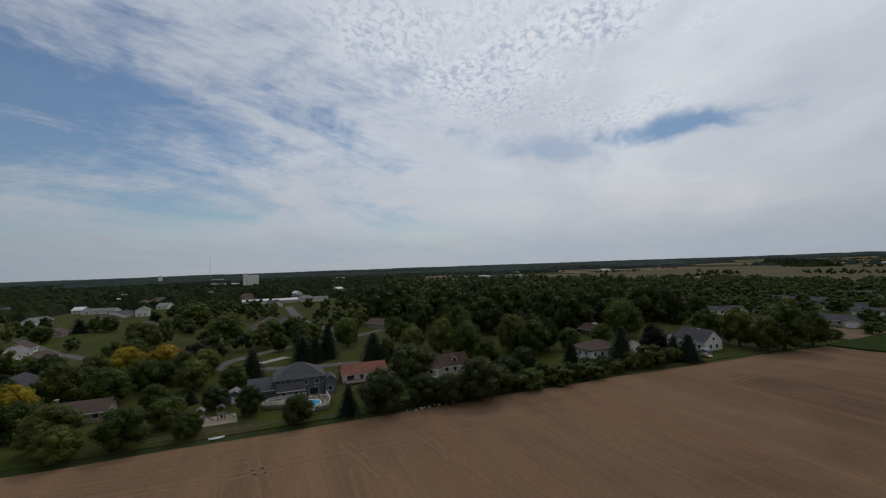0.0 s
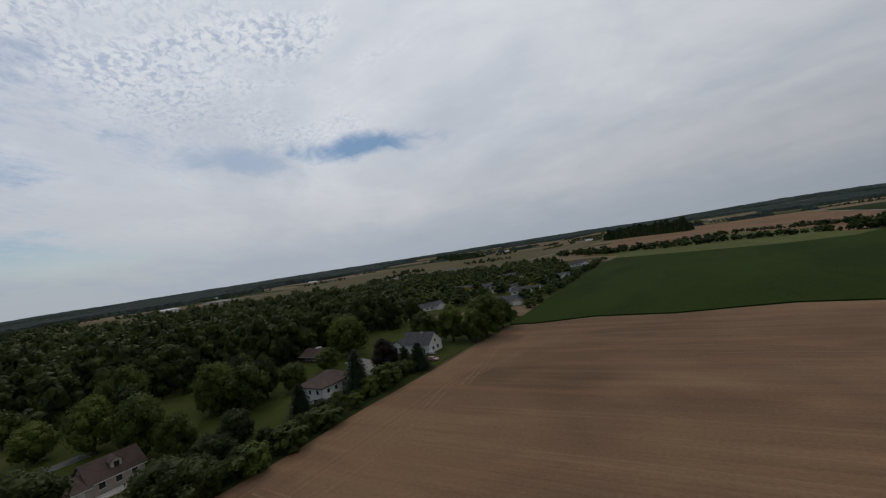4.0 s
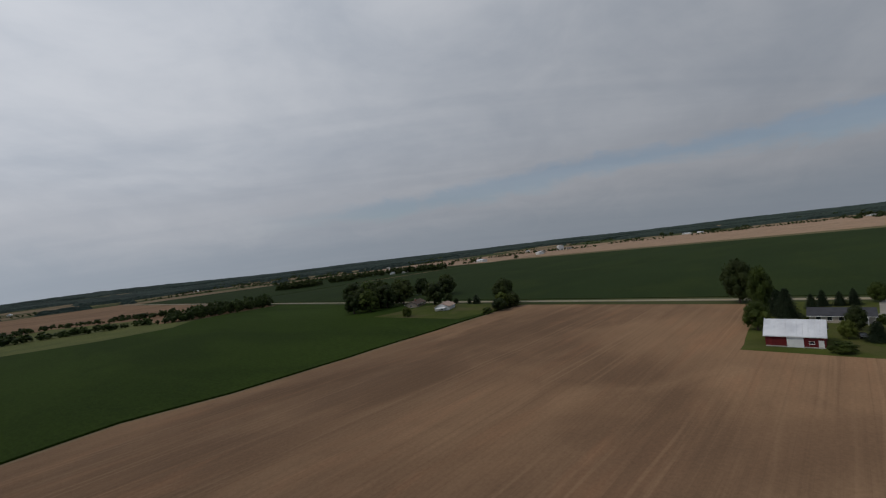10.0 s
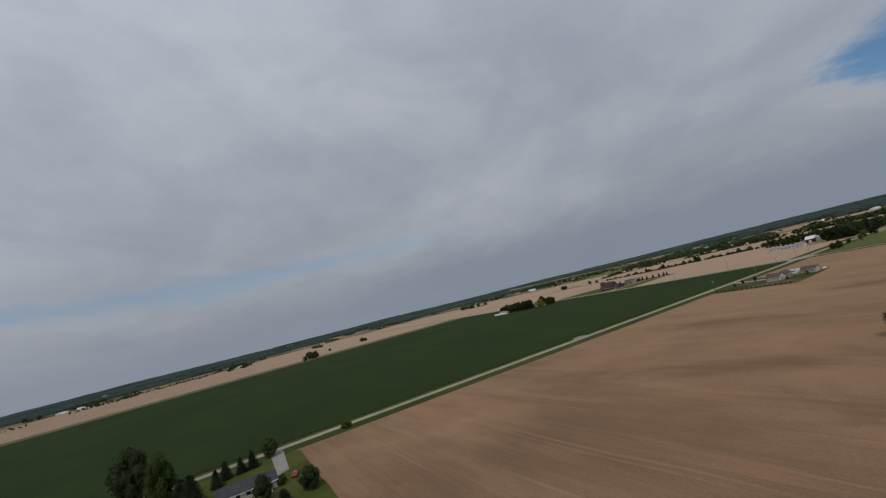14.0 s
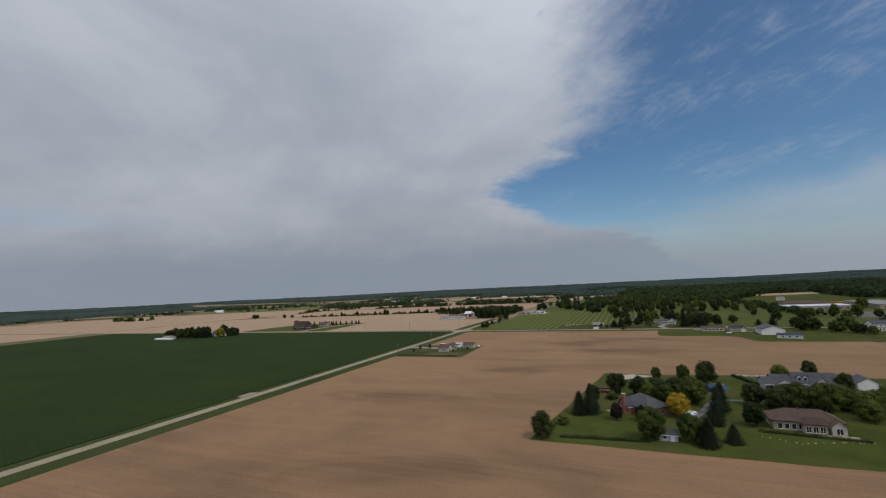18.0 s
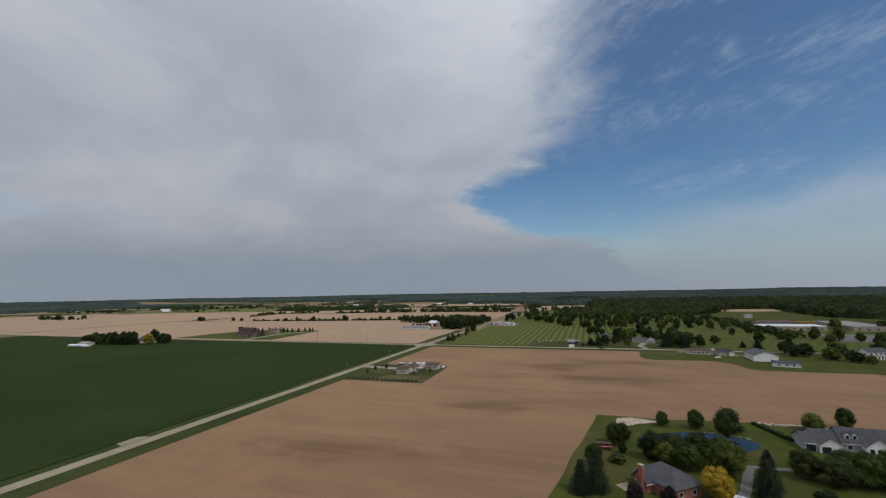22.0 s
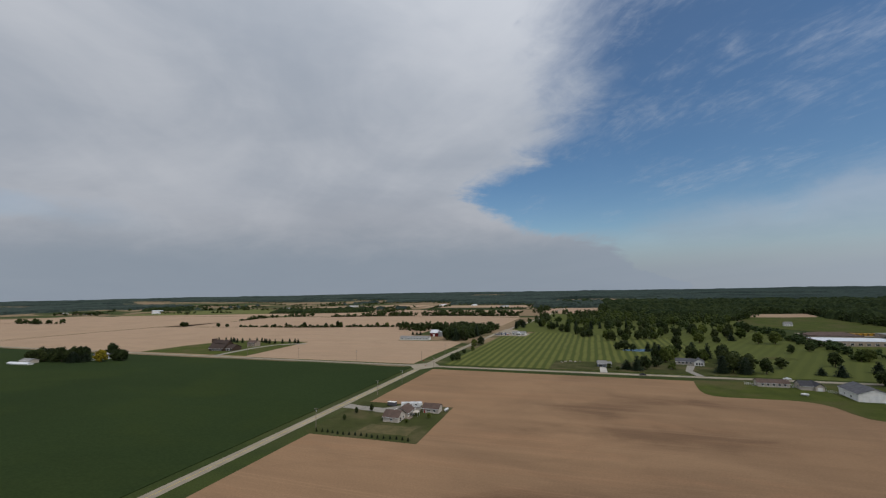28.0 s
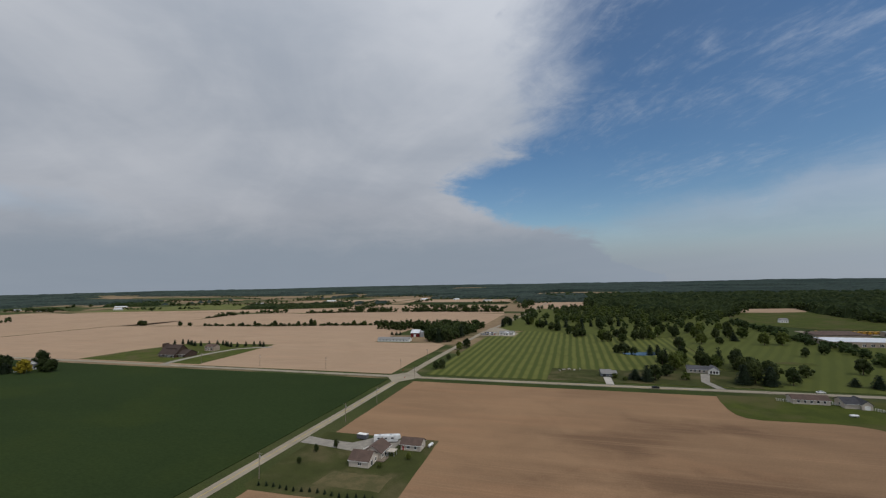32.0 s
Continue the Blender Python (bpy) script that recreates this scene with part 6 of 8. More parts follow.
for x, y, turn, n in ((409, -702, 60, 0), (349, -703, 15, 1), (354, -748, 5, 2), (352, -822, 20, 0), (422, -877, 40, 1), (364, -945, 40, 2), (430, -797, 10, 0), (405, -800, 0, 1), (380, -770, 30, 2), (398, -845, 15, 0)):
    h = house("ranch_home", x, y, ("white ranch home with grey shingle roof", "cream ranch home with grey roof and gabled porch", "pale ranch home with charcoal roof")[n], turn, group="grey-roofed ranch homes")
    wing(h, -10, 10, -5, 5, 2.7, "x", 2.3, (WHITE, CREAM, WHITE)[n], (ROOF_GREY, ROOF_GREY, ROOF_DARK)[n], 0.5, spaced("N", -9, 9, 5) + spaced("S", -9, 9, 4) + [("W", -1.8, 0.9, 1.2, 1.2), ("W", 1.8, 0.9, 1.2, 1.2)])
    wing(h, -9, -2, 5.1, 9.5, 2.7, "y", 1.8, (WHITE, CREAM, WHITE)[n], (ROOF_GREY, ROOF_GREY, ROOF_DARK)[n], 0.4, [("N", -5.5, 0, 4.6, 2.2, "garage")])
    vent(h, 3, 1, 4.6)

far_homes = [(470, -326, 22, 10, WHITE, ROOF_PALE, "white house with pale roof", 0), (491, -322, 12, 9, WHITE, ROOF_BROWN, "white house with brown roof", 0), (738, -278, 30, 11, WHITE, ROOF_PALE, "long white hall with pale roof", 75),
             (556, -311, 12, 9, TAN_SIDE, ROOF_BROWN, "tan house with brown roof", 0), (641, -312, 22, 11, TAN_SIDE, ROOF_BROWN, "brown-roofed house behind a lawn", 40), (562, -360, 18, 10, CREAM, ROOF_BROWN, "brown-roofed house among trees", 30),
             (505, -432, 16, 11, CREAM, ROOF_BROWN, "brown-roofed tan house among town trees", 20), (518, -446, 13, 10, CREAM, ROOF_GREY, "grey-roofed house beside the street", 20), (534, -436, 15, 10, TAN_SIDE, ROOF_BROWN, "tan house with brown roof", 10),
             (397, -360, 16, 11, GREY_SIDE, ROOF_DARK, "dark-roofed house among trees", 0), (451, -345, 14, 9, TAN_SIDE, ROOF_BROWN, "brown-roofed house beside a street", 0), (478, -498, 15, 10, TAN_SIDE, ROOF_BROWN, "brown house under tall trees", 30)]
for x, y, a, b, wall, roof, label, turn in far_homes:
    h = house("house", x, y, label, turn)
    wing(h, -a / 2, a / 2, -b / 2, b / 2, 2.9, "x", 2.4, wall, roof, 0.5, spaced("N", -a / 2 + 1, a / 2 - 1, 3) + spaced("W", -b / 2 + 1, b / 2 - 1, 2) + spaced("S", -a / 2 + 1, a / 2 - 1, 3))
h = thing("garden_shed", pose(355, -427.5, 0), "small grey garden shed with pale roof", "shed")
wing(h, -2.2, 2.2, -2, 2, 2.3, "x", 1.1, GREY_SIDE, ROOF_PALE, 0.25, [("W", 0, 0, 1.4, 1.9, "door")])

# far town: grain elevator, long roofs, white blocks
g = thing("grain_elevator", pose(1238, -394, 0, 0, 0, -72), "tall white concrete grain elevator", "silo")
for i in range(5):
    part("silo_cylinder", Shape().tube((-12.5 + i * 5.0, 0, -1), (-12.5 + i * 5.0, 0, 27), 2.7, 2.7, 16), TRIM, g)
part("headhouse", Shape().box(-21, -15.7, -4, 4, -1, 33), TRIM, g)
part("gallery", Shape().box(-15.6, 9.5, -1.6, 1.6, 27.02, 29.5), TRIM, g)
m = thing("radio_mast", pose(2800, -113, 0), "thin lattice radio mast", "mast")
part("mast_shaft", Shape().tube((0, 0, -1), (0, 0, 122), 0.9, 0.6, 4), METAL, m)
for x, y, a, b, hh, turn, wall, roof, label in ((745, -417, 27, 10, 3.4, -86, WHITE, ROOF_METAL, "long white-roofed shed in a row"), (742, -448, 27, 10, 3.2, -86, CREAM, ROOF_METAL, "long white-roofed shed in a row"), (739, -480, 29, 10, 3.4, -86, WHITE, ROOF_PALE, "long pale-roofed shed in a row"),
                                               (2175, -20, 16, 14, 30, 10, WHITE, ROOF_PALE, "white works tower far off"), (-640, -1548, 30, 14, 6, -40, WHITE, ROOF_METAL, "white farm shed beside trees"), (-712, -1250, 44, 14, 6, 60, WHITE, ROOF_METAL, "long white farm shed beside trees"), (-890, -1170, 30, 14, 6, 50, WHITE, ROOF_METAL, "white farm shed beside a crop field"), (-930, -1185, 22, 14, 7, 50, CREAM, ROOF_METAL, "pale farm shed beside a crop field"),
                                               (-1121, -1224, 20, 16, 15, 50, WHITE, ROOF_METAL, "tall white farm building far off"), (-1155, -1215, 36, 16, 6, 50, CREAM, ROOF_BROWN, "brown-roofed farm shed far off"), (1480, -330, 60, 25, 7, 20, WHITE, ROOF_METAL, "white warehouses far off"), (1420, -300, 40, 20, 9, 20, CREAM, ROOF_PALE, "pale warehouse far off"),
                                               (1150, -1010, 130, 40, 6, -15, CREAM, ROOF_PALE, "long pale warehouse beyond a field"), (1210, -930, 60, 30, 6, -15, WHITE, ROOF_METAL, "white warehouse beyond a field"),
                                               (660, -1110, 110, 22, 4, 20, CREAM, ROOF_GREY, "long grey-roofed school building"), (700, -1080, 50, 24, 4, 20, CREAM, ROOF_PALE, "pale flat-roofed school wing"),
                                               (1900, -250, 50, 30, 14, 0, WHITE, ROOF_PALE, "white works far off"), (1700, -640, 60, 30, 8, 0, WHITE, ROOF_PALE, "white works far off")):
    b_ = thing("warehouse", pose(x, y, 0, 0, 0, turn), label, "building")
    wing(b_, -a / 2, a / 2, -b / 2, b / 2, hh, "flat" if b > 20 else "x", 1.8, wall, roof, 0.4, spaced("W", -b / 2 + 2, b / 2 - 2, 2, 1, 3, 2) + spaced("N", -a / 2 + 2, a / 2 - 2, 4, 1, 3, 2))

for i, (x, y) in enumerate(TOWN_HOMES):
    a, b = 13 + i * 7 % 11, 9 + i % 3
    wall, roof, words = ((WHITE, ROOF_PALE, "white house with pale roof"), (CREAM, ROOF_BROWN, "cream house with brown roof"), (WHITE, ROOF_GREY, "white house with grey roof"), (TAN_SIDE, ROOF_BROWN, "tan house with brown roof"), (WHITE, ROOF_METAL, "white house with bright roof"))[i % 5]
    h = house("house", x, y, words + " among town trees", (i * 37 % 60) - 30, group="houses of the town")
    wing(h, -a / 2, a / 2, -b / 2, b / 2, 3.2 + 2.2 * (i % 4 == 0), "xy"[i % 2], 2.6, wall, roof, 0.5, spaced("W", -b / 2 + 1, b / 2 - 1, 2))

# streets of the town
road("street", [(387, -500), (387, -469), (389, -455), (391, -445), (396, -430), (405, -416), (420, -395), (445, -370), (480, -340), (515, -318), (560, -290)], 5.2, STREET, 0.03, "asphalt town street")
road("street", [(405, -416), (415, -420), (426, -430), (439, -446), (452, -478), (466, -494), (500, -530)], 5.2, STREET, 0.035, "asphalt town street")
road("street", [(452, -478), (520, -458), (590, -453), (680, -450)], 7.0, STREET, 0.04, "asphalt town street")
solid("driveway", Shape().sheet([(403, -432), (412, -444), (415, -441), (406, -430)], -0.2, 0.06), CONCRETE, "pale concrete driveway", "driveway", kind="structure")
solid("driveway", Shape().sheet([(355, -569), (347, -563), (345, -574), (358, -583), (369, -587), (372, -580)], -0.2, 0.06), GRAVEL, "gravel driveway between trees", "driveway", kind="structure")
solid("driveway", Shape().sheet([(369, -470), (388, -474), (388, -468), (369, -464)], -0.2, 0.055), CONCRETE, "pale concrete driveway", "driveway", kind="structure")
road("street", [(470, -780), (430, -770), (400, -830), (395, -900), (420, -960), (500, -1050)], 5.2, STREET, 0.03, "asphalt lane between ranch homes")
road("lane", [(500, -1090), (508, -1180), (505, -1300), (480, -1500)], 5.0, GRAVEL, 0.03, "pale farm lane")

# pool, deck and playground
p = thing("swimming_pool", pose(339.5, -446, 0), "round above-ground pool with bright blue water", "pool")
ring = Shape()
n = 28
profile = ((3.5, -0.3), (3.5, 1.3), (3.2, 1.3), (3.2, 0.9))
ring.add([(r * math.cos(2 * math.pi * i / n), r * math.sin(2 * math.pi * i / n), z) for i in range(n) for r, z in profile],
         [(4 * i + k, 4 * ((i + 1) % n) + k, 4 * ((i + 1) % n) + k + 1, 4 * i + k + 1) for i in range(n) for k in range(3)])
part("pool_wall", ring, TRIM, p)
part("water", Shape().sheet([(3.22 * math.cos(2 * math.pi * i / n), 3.22 * math.sin(2 * math.pi * i / n)) for i in range(n)], 0.4, 1.12), POOL_WATER, p, "bright blue pool water")
d = thing("pool_deck", pose(0, 0, 0), "white-railed timber deck round the pool", "deck")
outline = [(343.3, -434.5), (346.5, -437), (347.2, -446), (346.5, -451.5), (341, -451.5), (336.5, -450.5), (335.2, -447), (336, -449.2), (339.5, -449.8), (342.9, -447.3), (342.9, -444.5), (341, -442.6)]
part("deck_floor", Shape().sheet([(343.3, -434.5), (341.2, -441.6), (342.6, -443.8), (343.2, -446), (342.6, -448.4), (341, -449.9), (339, -450), (337, -449.2), (335.9, -447.6), (335.2, -448.6), (336.5, -451), (341, -452), (346.5, -451.5), (347.2, -446), (346.5, -437)], 0.2, 1.1), WOOD, d)
rail = [(343.3, -434.5), (341.2, -441.6), None, (335.2, -448.6), (336.5, -451), (341, -452), (346.5, -451.5), None, (347.2, -446), (346.5, -437), (343.3, -434.5)]
for a, b in zip(rail, rail[1:]):
    if a and b:
        for z in (1.5, 2.0):
            part("rail", Shape().tube((*a, z), (*b, z), 0.06, 0.06, 4), TRIM, d)
        k = max(2, int(math.dist(a, b) / 0.55))
        for i in range(k + 1):
            x, y = a[0] + (b[0] - a[0]) * i / k, a[1] + (b[1] - a[1]) * i / k
            part("post", Shape().box(x - 0.05, x + 0.05, y - 0.05, y + 0.05, 1.0, 2.05), TRIM, d)


def lounger(x, y, z, turn, mat):
    t = thing("sun_lounger", pose(x, y, z, 0, 0, turn), "pale sun lounger on the pool deck", "lounger", "loungers by the pool")
    part("seat", Shape().box(-0.3, 0.3, -0.9, 0.5, 0.3, 0.4), mat, t)
    b = part("backrest", Shape().box(-0.3, 0.3, 0, 0.7, 0, 0.1), mat, t)
    b.matrix_local = pose(0, 0.5, 0.3, 45)
    for x, y in ((-0.25, -0.8), (0.25, -0.8), (-0.25, 0.4), (0.25, 0.4)):
        part("leg", Shape().box(x - 0.03, x + 0.03, y - 0.03, y + 0.03, 0, 0.3), METAL, t)


for x, y in ((344.5, -447.5), (345, -449.5), (343.5, -450.8), (344.5, -440), (344.2, -438)):
    lounger(x, y, 1.1, 80 + x * 40 % 60, CREAM)

pad = solid("play_area", Shape().sheet([(336.6, -418), (336.6, -429.5), (344, -428.5), (343, -418.6)], -0.2, 0.08), SAND, "pale bordered play area on the lawn", "play area", kind="structure")


def play_tower(x, y, roof):
    t = thing("play_tower", pose(x, y, 0.06), "wooden play tower with slide and canopy", "play tower", "play towers")
    for a, b in ((-0.8, -0.8), (0.8, -0.8), (-0.8, 0.8), (0.8, 0.8)):
        part("post", Shape().box(a - 0.07, a + 0.07, b - 0.07, b + 0.07, 0, 2.9), WOOD, t)
    part("platform", Shape().box(-0.9, 0.9, -0.9, 0.9, 1.3, 1.42), WOOD, t)
    r = Shape()
    slab(r, [(-1, -1, 2.8), (1, -1, 2.8), (1, 0, 3.6), (-1, 0, 3.6)], 0.05)
    slab(r, [(1, 1, 2.8), (-1, 1, 2.8), (-1, 0, 3.6), (1, 0, 3.6)], 0.05)
    part("canopy", r, roof, t)
    s = Shape()
    slab(s, [(-0.3, -3.0, 0.1), (0.3, -3.0, 0.1), (0.3, -0.9, 1.4), (-0.3, -0.9, 1.4)], 0.06)
    part("slide", s, PAINT["blue"], t)
    part("ladder", Shape().box(0.95, 1.05, -0.3, 0.3, 0, 1.4), WOOD, t)


play_tower(340, -421, ROOF_PALE)
play_tower(340.5, -425.5, ROOF_GREY)


def fence(pts, high, gap, mat, label, rails=2):
    f = thing("fence", pose(0, 0, 0), label, "fence")
    for a, b in zip(pts, pts[1:]):
        k = max(1, int(math.dist(a, b) / gap))
        for i in range(k):
            x, y = a[0] + (b[0] - a[0]) * i / k, a[1] + (b[1] - a[1]) * i / k
            part("post", Shape().box(x - 0.05, x + 0.05, y - 0.05, y + 0.05, -0.3, high + 0.1), mat, f)
        for j in range(rails):
            z = high * (j + 1) / rails - 0.1
            part("rail", Shape().tube((*a, z), (*b, z), 0.035, 0.035, 4), mat, f)
    return f


fence([(330.5, -411), (330.5, -421), (330.5, -435), (329.5, -446), (327, -459)], 1.0, 2.6, ROOF_PALE, "weathered pale two-rail fence between lawn and field")
c = thing("canoe", pose(327.2, -426, 0.02, 0, 0, 8), "upturned white canoe on the grass", "canoe")
c.scale = (0.8, 0.7, 0.8)
hull = Shape()
ribs = 9
for i in range(ribs):
    f = i / (ribs - 1) * 2 - 1
    w = 0.45 * (1 - f * f) + 0.02
    hull.v += [(-w, f * 2.3, 0), (-w * 0.7, f * 2.3, 0.3), (0, f * 2.3, 0.42), (w * 0.7, f * 2.3, 0.3), (w, f * 2.3, 0)]
for i in range(ribs - 1):
    hull.f += [(i * 5 + j, i * 5 + j + 1, i * 5 + j + 6, i * 5 + j + 5) for j in range(4)]
part("hull", hull, TRIM, c)


# ---- vehicles ----
def car(x, y, turn, paint, label, z=0.05, group=""):
    c = thing("car", pose(x, y, z, 0, 0, turn), label, "car", group)
    prof = [(-2.25, 0.35), (-2.25, 0.85), (-1.6, 0.95), (-0.9, 1.42), (0.75, 1.45), (1.35, 0.98), (2.2, 0.82), (2.3, 0.35)]
    s = Shape()
    k = len(prof)
    s.add([(0.88 if z_ < 1.2 else 0.68, x_, z_) for x_, z_ in prof] + [(-0.88 if z_ < 1.2 else -0.68, x_, z_) for x_, z_ in prof],
          [tuple(range(k)), tuple(range(2 * k - 1, k - 1, -1))] + [(i, k + i, k + (i + 1) % k, (i + 1) % k) for i in range(k)])
    part("body", s, PAINT[paint], c)
    g = Shape()
    g.add([(0.66, 0.80, 1.40), (0.66, 1.30, 1.02), (-0.66, 1.30, 1.02), (-0.66, 0.80, 1.40)], [(0, 1, 2, 3)])
    g.add([(p[0], p[1] + 0.03, p[2] + 0.04) for p in g.v], [(3, 2, 1, 0)])
    part("windscreen", Shape().add([(0.66, 0.78, 1.45), (0.74, 1.36, 1.0), (-0.74, 1.36, 1.0), (-0.66, 0.78, 1.45), (0.66, 0.7, 1.40), (0.74, 1.28, 0.95), (-0.74, 1.28, 0.95), (-0.66, 0.7, 1.40)], [(0, 1, 2, 3), (4, 7, 6, 5), (0, 4, 5, 1), (1, 5, 6, 2), (2, 6, 7, 3), (3, 7, 4, 0)]), GLASS, c)
    part("rear_window", Shape().add([(0.66, -0.92, 1.45), (0.72, -1.55, 1.0), (-0.72, -1.55, 1.0), (-0.66, -0.92, 1.45), (0.66, -0.84, 1.40), (0.72, -1.47, 0.95), (-0.72, -1.47, 0.95), (-0.66, -0.84, 1.40)], [(3, 2, 1, 0), (5, 6, 7, 4), (1, 5, 4, 0), (2, 6, 5, 1), (3, 7, 6, 2), (0, 4, 7, 3)]), GLASS, c)
    for sx in (-1, 1):
        part("side_window", Shape().box(min(sx * 0.74, sx * 0.80), max(sx * 0.74, sx * 0.80), -0.85, 0.7, 1.0, 1.36), GLASS, c)
        for yy in (-1.4, 1.4):
            w = part("wheel", Shape().tube((sx * 0.70, yy, 0.32), (sx * 0.92, yy, 0.32), 0.32, 0.32, 12), TYRE, c)
            part("rim", Shape().tube((sx * 0.905, yy, 0.32), (sx * 0.93, yy, 0.32), 0.2, 0.2, 10), METAL, w)
        part("headlight", Shape().box(sx * 0.62 - 0.16, sx * 0.62 + 0.16, 2.22, 2.31, 0.62, 0.76), TRIM, c)
    return c


def camper(x, y, turn, length, label):
    c = thing("camper", pose(x, y, 0.05, 0, 0, turn), label, "camper")
    part("body", Shape().box(-1.2, 1.2, -length / 2, length / 2, 0.6, 3.2), PAINT["white"], c)
    part("nose", Shape().add([(-1.2, length / 2 + 0.005, 1.4), (1.2, length / 2 + 0.005, 1.4), (1.2, length / 2 + 0.005, 3.2), (-1.2, length / 2 + 0.005, 3.2), (-1.1, length / 2 + 1.3, 1.8), (1.1, length / 2 + 1.3, 1.8), (1.1, length / 2 + 0.9, 3.1), (-1.1, length / 2 + 0.9, 3.1)],
                             [(0, 1, 5, 4), (1, 2, 6, 5), (2, 3, 7, 6), (3, 0, 4, 7), (4, 5, 6, 7), (3, 2, 1, 0)]), PAINT["white"], c)
    for yy in (-length * 0.3, 0, length * 0.28):
        for sx in (-1, 1):
            part("window", Shape().box(min(sx * 1.19, sx * 1.23), max(sx * 1.19, sx * 1.23), yy - 0.5, yy + 0.5, 1.7, 2.4), GLASS, c)
    part("rear_window", Shape().box(-0.6, 0.6, -length / 2 - 0.03, -length / 2 + 0.02, 1.7, 2.4), GLASS, c)
    part("stripe", Shape().box(-1.215, 1.215, -length / 2 - 0.012, length / 2 - 0.1, 1.2, 1.45), PAINT["silver"], c)
    for yy in (-1.4, -0.3):
        for sx in (-1, 1):
            part("wheel", Shape().tube((sx * 0.9, yy, 0.38), (sx * 1.15, yy, 0.38), 0.38, 0.38, 12), TYRE, c)
    for yy in (-length * 0.25, length * 0.2):
        part("air_unit", Shape().box(-0.4, 0.4, yy - 0.5, yy + 0.5, 3.21, 3.5), PAINT["silver"], c)
    return c


car(367, -579.5, 30, "black", "black car on a gravel driveway", 0.06)
car(370, -583.5, 40, "silver", "silver car on a gravel driveway", 0.06)
car(364.5, -576.5, 35, "white", "white car on a gravel driveway", 0.06)
car(331.5, -583.5, 80, "pink", "pale pink car parked on the lawn edge", 0.0)
b = thing("boat", pose(338, -592, 0.0, 0, 0, 75), "white covered boat beside a house", "boat")
hull = Shape()
for i in range(9):
    f = i / 8 * 2 - 1
    w = 0.85 * (1 - max(0, f) ** 2.2) + 0.03
    hull.v += [(-w, f * 2.4, 0.9), (-w * 0.7, f * 2.4, 0.35), (w * 0.7, f * 2.4, 0.35), (w, f * 2.4, 0.9), (0, f * 2.4, 1.2)]
for i in range(8):
    hull.f += [(i * 5 + j, i * 5 + (j + 1) % 5, i * 5 + 5 + (j + 1) % 5, i * 5 + 5 + j) for j in range(5)]
hull.f += [(0, 4, 3, 2, 1), (40, 41, 42, 43, 44)]
part("hull", hull, PAINT["white"], b)
part("trailer_frame", Shape().box(-0.6, 0.6, -2, 2.8, 0.22, 0.34), METAL, b)
for sx in (-1, 1):
    part("wheel", Shape().tube((sx * 0.7, -0.6, 0.3), (sx * 0.9, -0.6, 0.3), 0.3, 0.3, 10), TYRE, b)

# ---- red barn and its farmhouse ----
h = house("barn", 80.5, -513, "red barn with white metal roof and sliding door", category="barn")
wing(h, -5.5, 5.5, -6.6, 6.6, 3.4, "y", 3.4, RED_SIDE, ROOF_METAL, 0.45, [("E", 3.7, 1.2, 1.1, 0.6), ("E", 5.7, 0.1, 1.0, 2.0, "door")])
part("sliding_door", Shape().box(5.52, 5.62, -1.7, 2.0, 0.05, 3.2), DOOR_WHITE, h, "large white sliding door")
part("door_track", Shape().box(5.52, 5.68, -2.2, 5.8, 3.22, 3.34), METAL, h)
part("footing", Shape().box(5.5, 5.58, -6.6, 6.6, -0.2, 0.35), CONCRETE, h, "pale concrete footing")
for i in range(12):
    for sx, a in ((1, 0), (-1, 0)):
        rib = Shape()
        y = -6.9 + i * 1.25
        rib.tube((sx * 5.95, y, 3.34), (sx * 0.02, y, 7.0), 0.05, 0.05, 4)
        part("roof_rib", rib, ROOF_METAL, h)
h = house("farmhouse", 46, -503.5, "low farmhouse with charcoal roof and white porch")
wing(h, -5, 5, -8, 8, 2.6, "y", 1.7, CREAM, ROOF_DARK, 0.6, spaced("E", -7, 7, 5) + [("E", 3.6, 0, 0.95, 2.0, "door")])
part("porch_roof", Shape().box(5.1, 8, 1, 6.5, 2.35, 2.5), TRIM, h)
for y in (1.3, 3.8, 6.2):
    part("porch_post", Shape().box(7.7, 7.85, y - 0.08, y + 0.08, -0.1, 2.35), TRIM, h)
solid("driveway", Shape().sheet([(3.4, -493), (3.4, -488), (36, -490), (41, -497), (39, -500), (33, -494)], -0.2, 0.07), GRAVEL, "gravel farm driveway", "driveway", kind="structure")
car(47, -489.5, 70, "red", "small red vehicle on the farm lawn", 0.05)
car(71, -499, 100, "black", "dark car on the farm lawn", 0.05)

solid("field_entrance", Shape().sheet([(-3.4, -301), (-8.6, -303), (-10, -307), (-9, -310.5), (-3.4, -312)], -0.2, 0.07), ASPHALT, "pale gravel field entrance", "driveway", kind="structure")
# southern farm
h = house("farmhouse", 19, -741, "tan ranch farmhouse among tall trees", 25)
wing(h, -9, 9, -4.5, 4.5, 2.7, "x", 2.0, TAN_SIDE, ROOF_BROWN, 0.6, spaced("S", -8, 8, 4) + spaced("N", -8, 8, 4) + [("E", 0, 0.9, 1.4, 1.2)])
chimney(h, 2, 0.8, 4, 5.8)
h = house("garage", 31.5, -699, "white garage with tan metal roof", 25, "garage")
wing(h, -6.5, 6.5, -5, 5, 2.9, "x", 2.0, WHITE, material("tan_metal_roof", (0.38, 0.26, 0.20), (0.33, 0.23, 0.18), 0.3, rough=0.6), 0.5, [("N", -2, 0, 4.5, 2.3, "garage"), ("E", 0, 0.9, 1.2, 1.1), ("N", 4, 0, 0.95, 2.0, "door")])
part("awning", Shape().box(6.6, 11, -3, 3, 2.3, 2.42), TRIM, h)
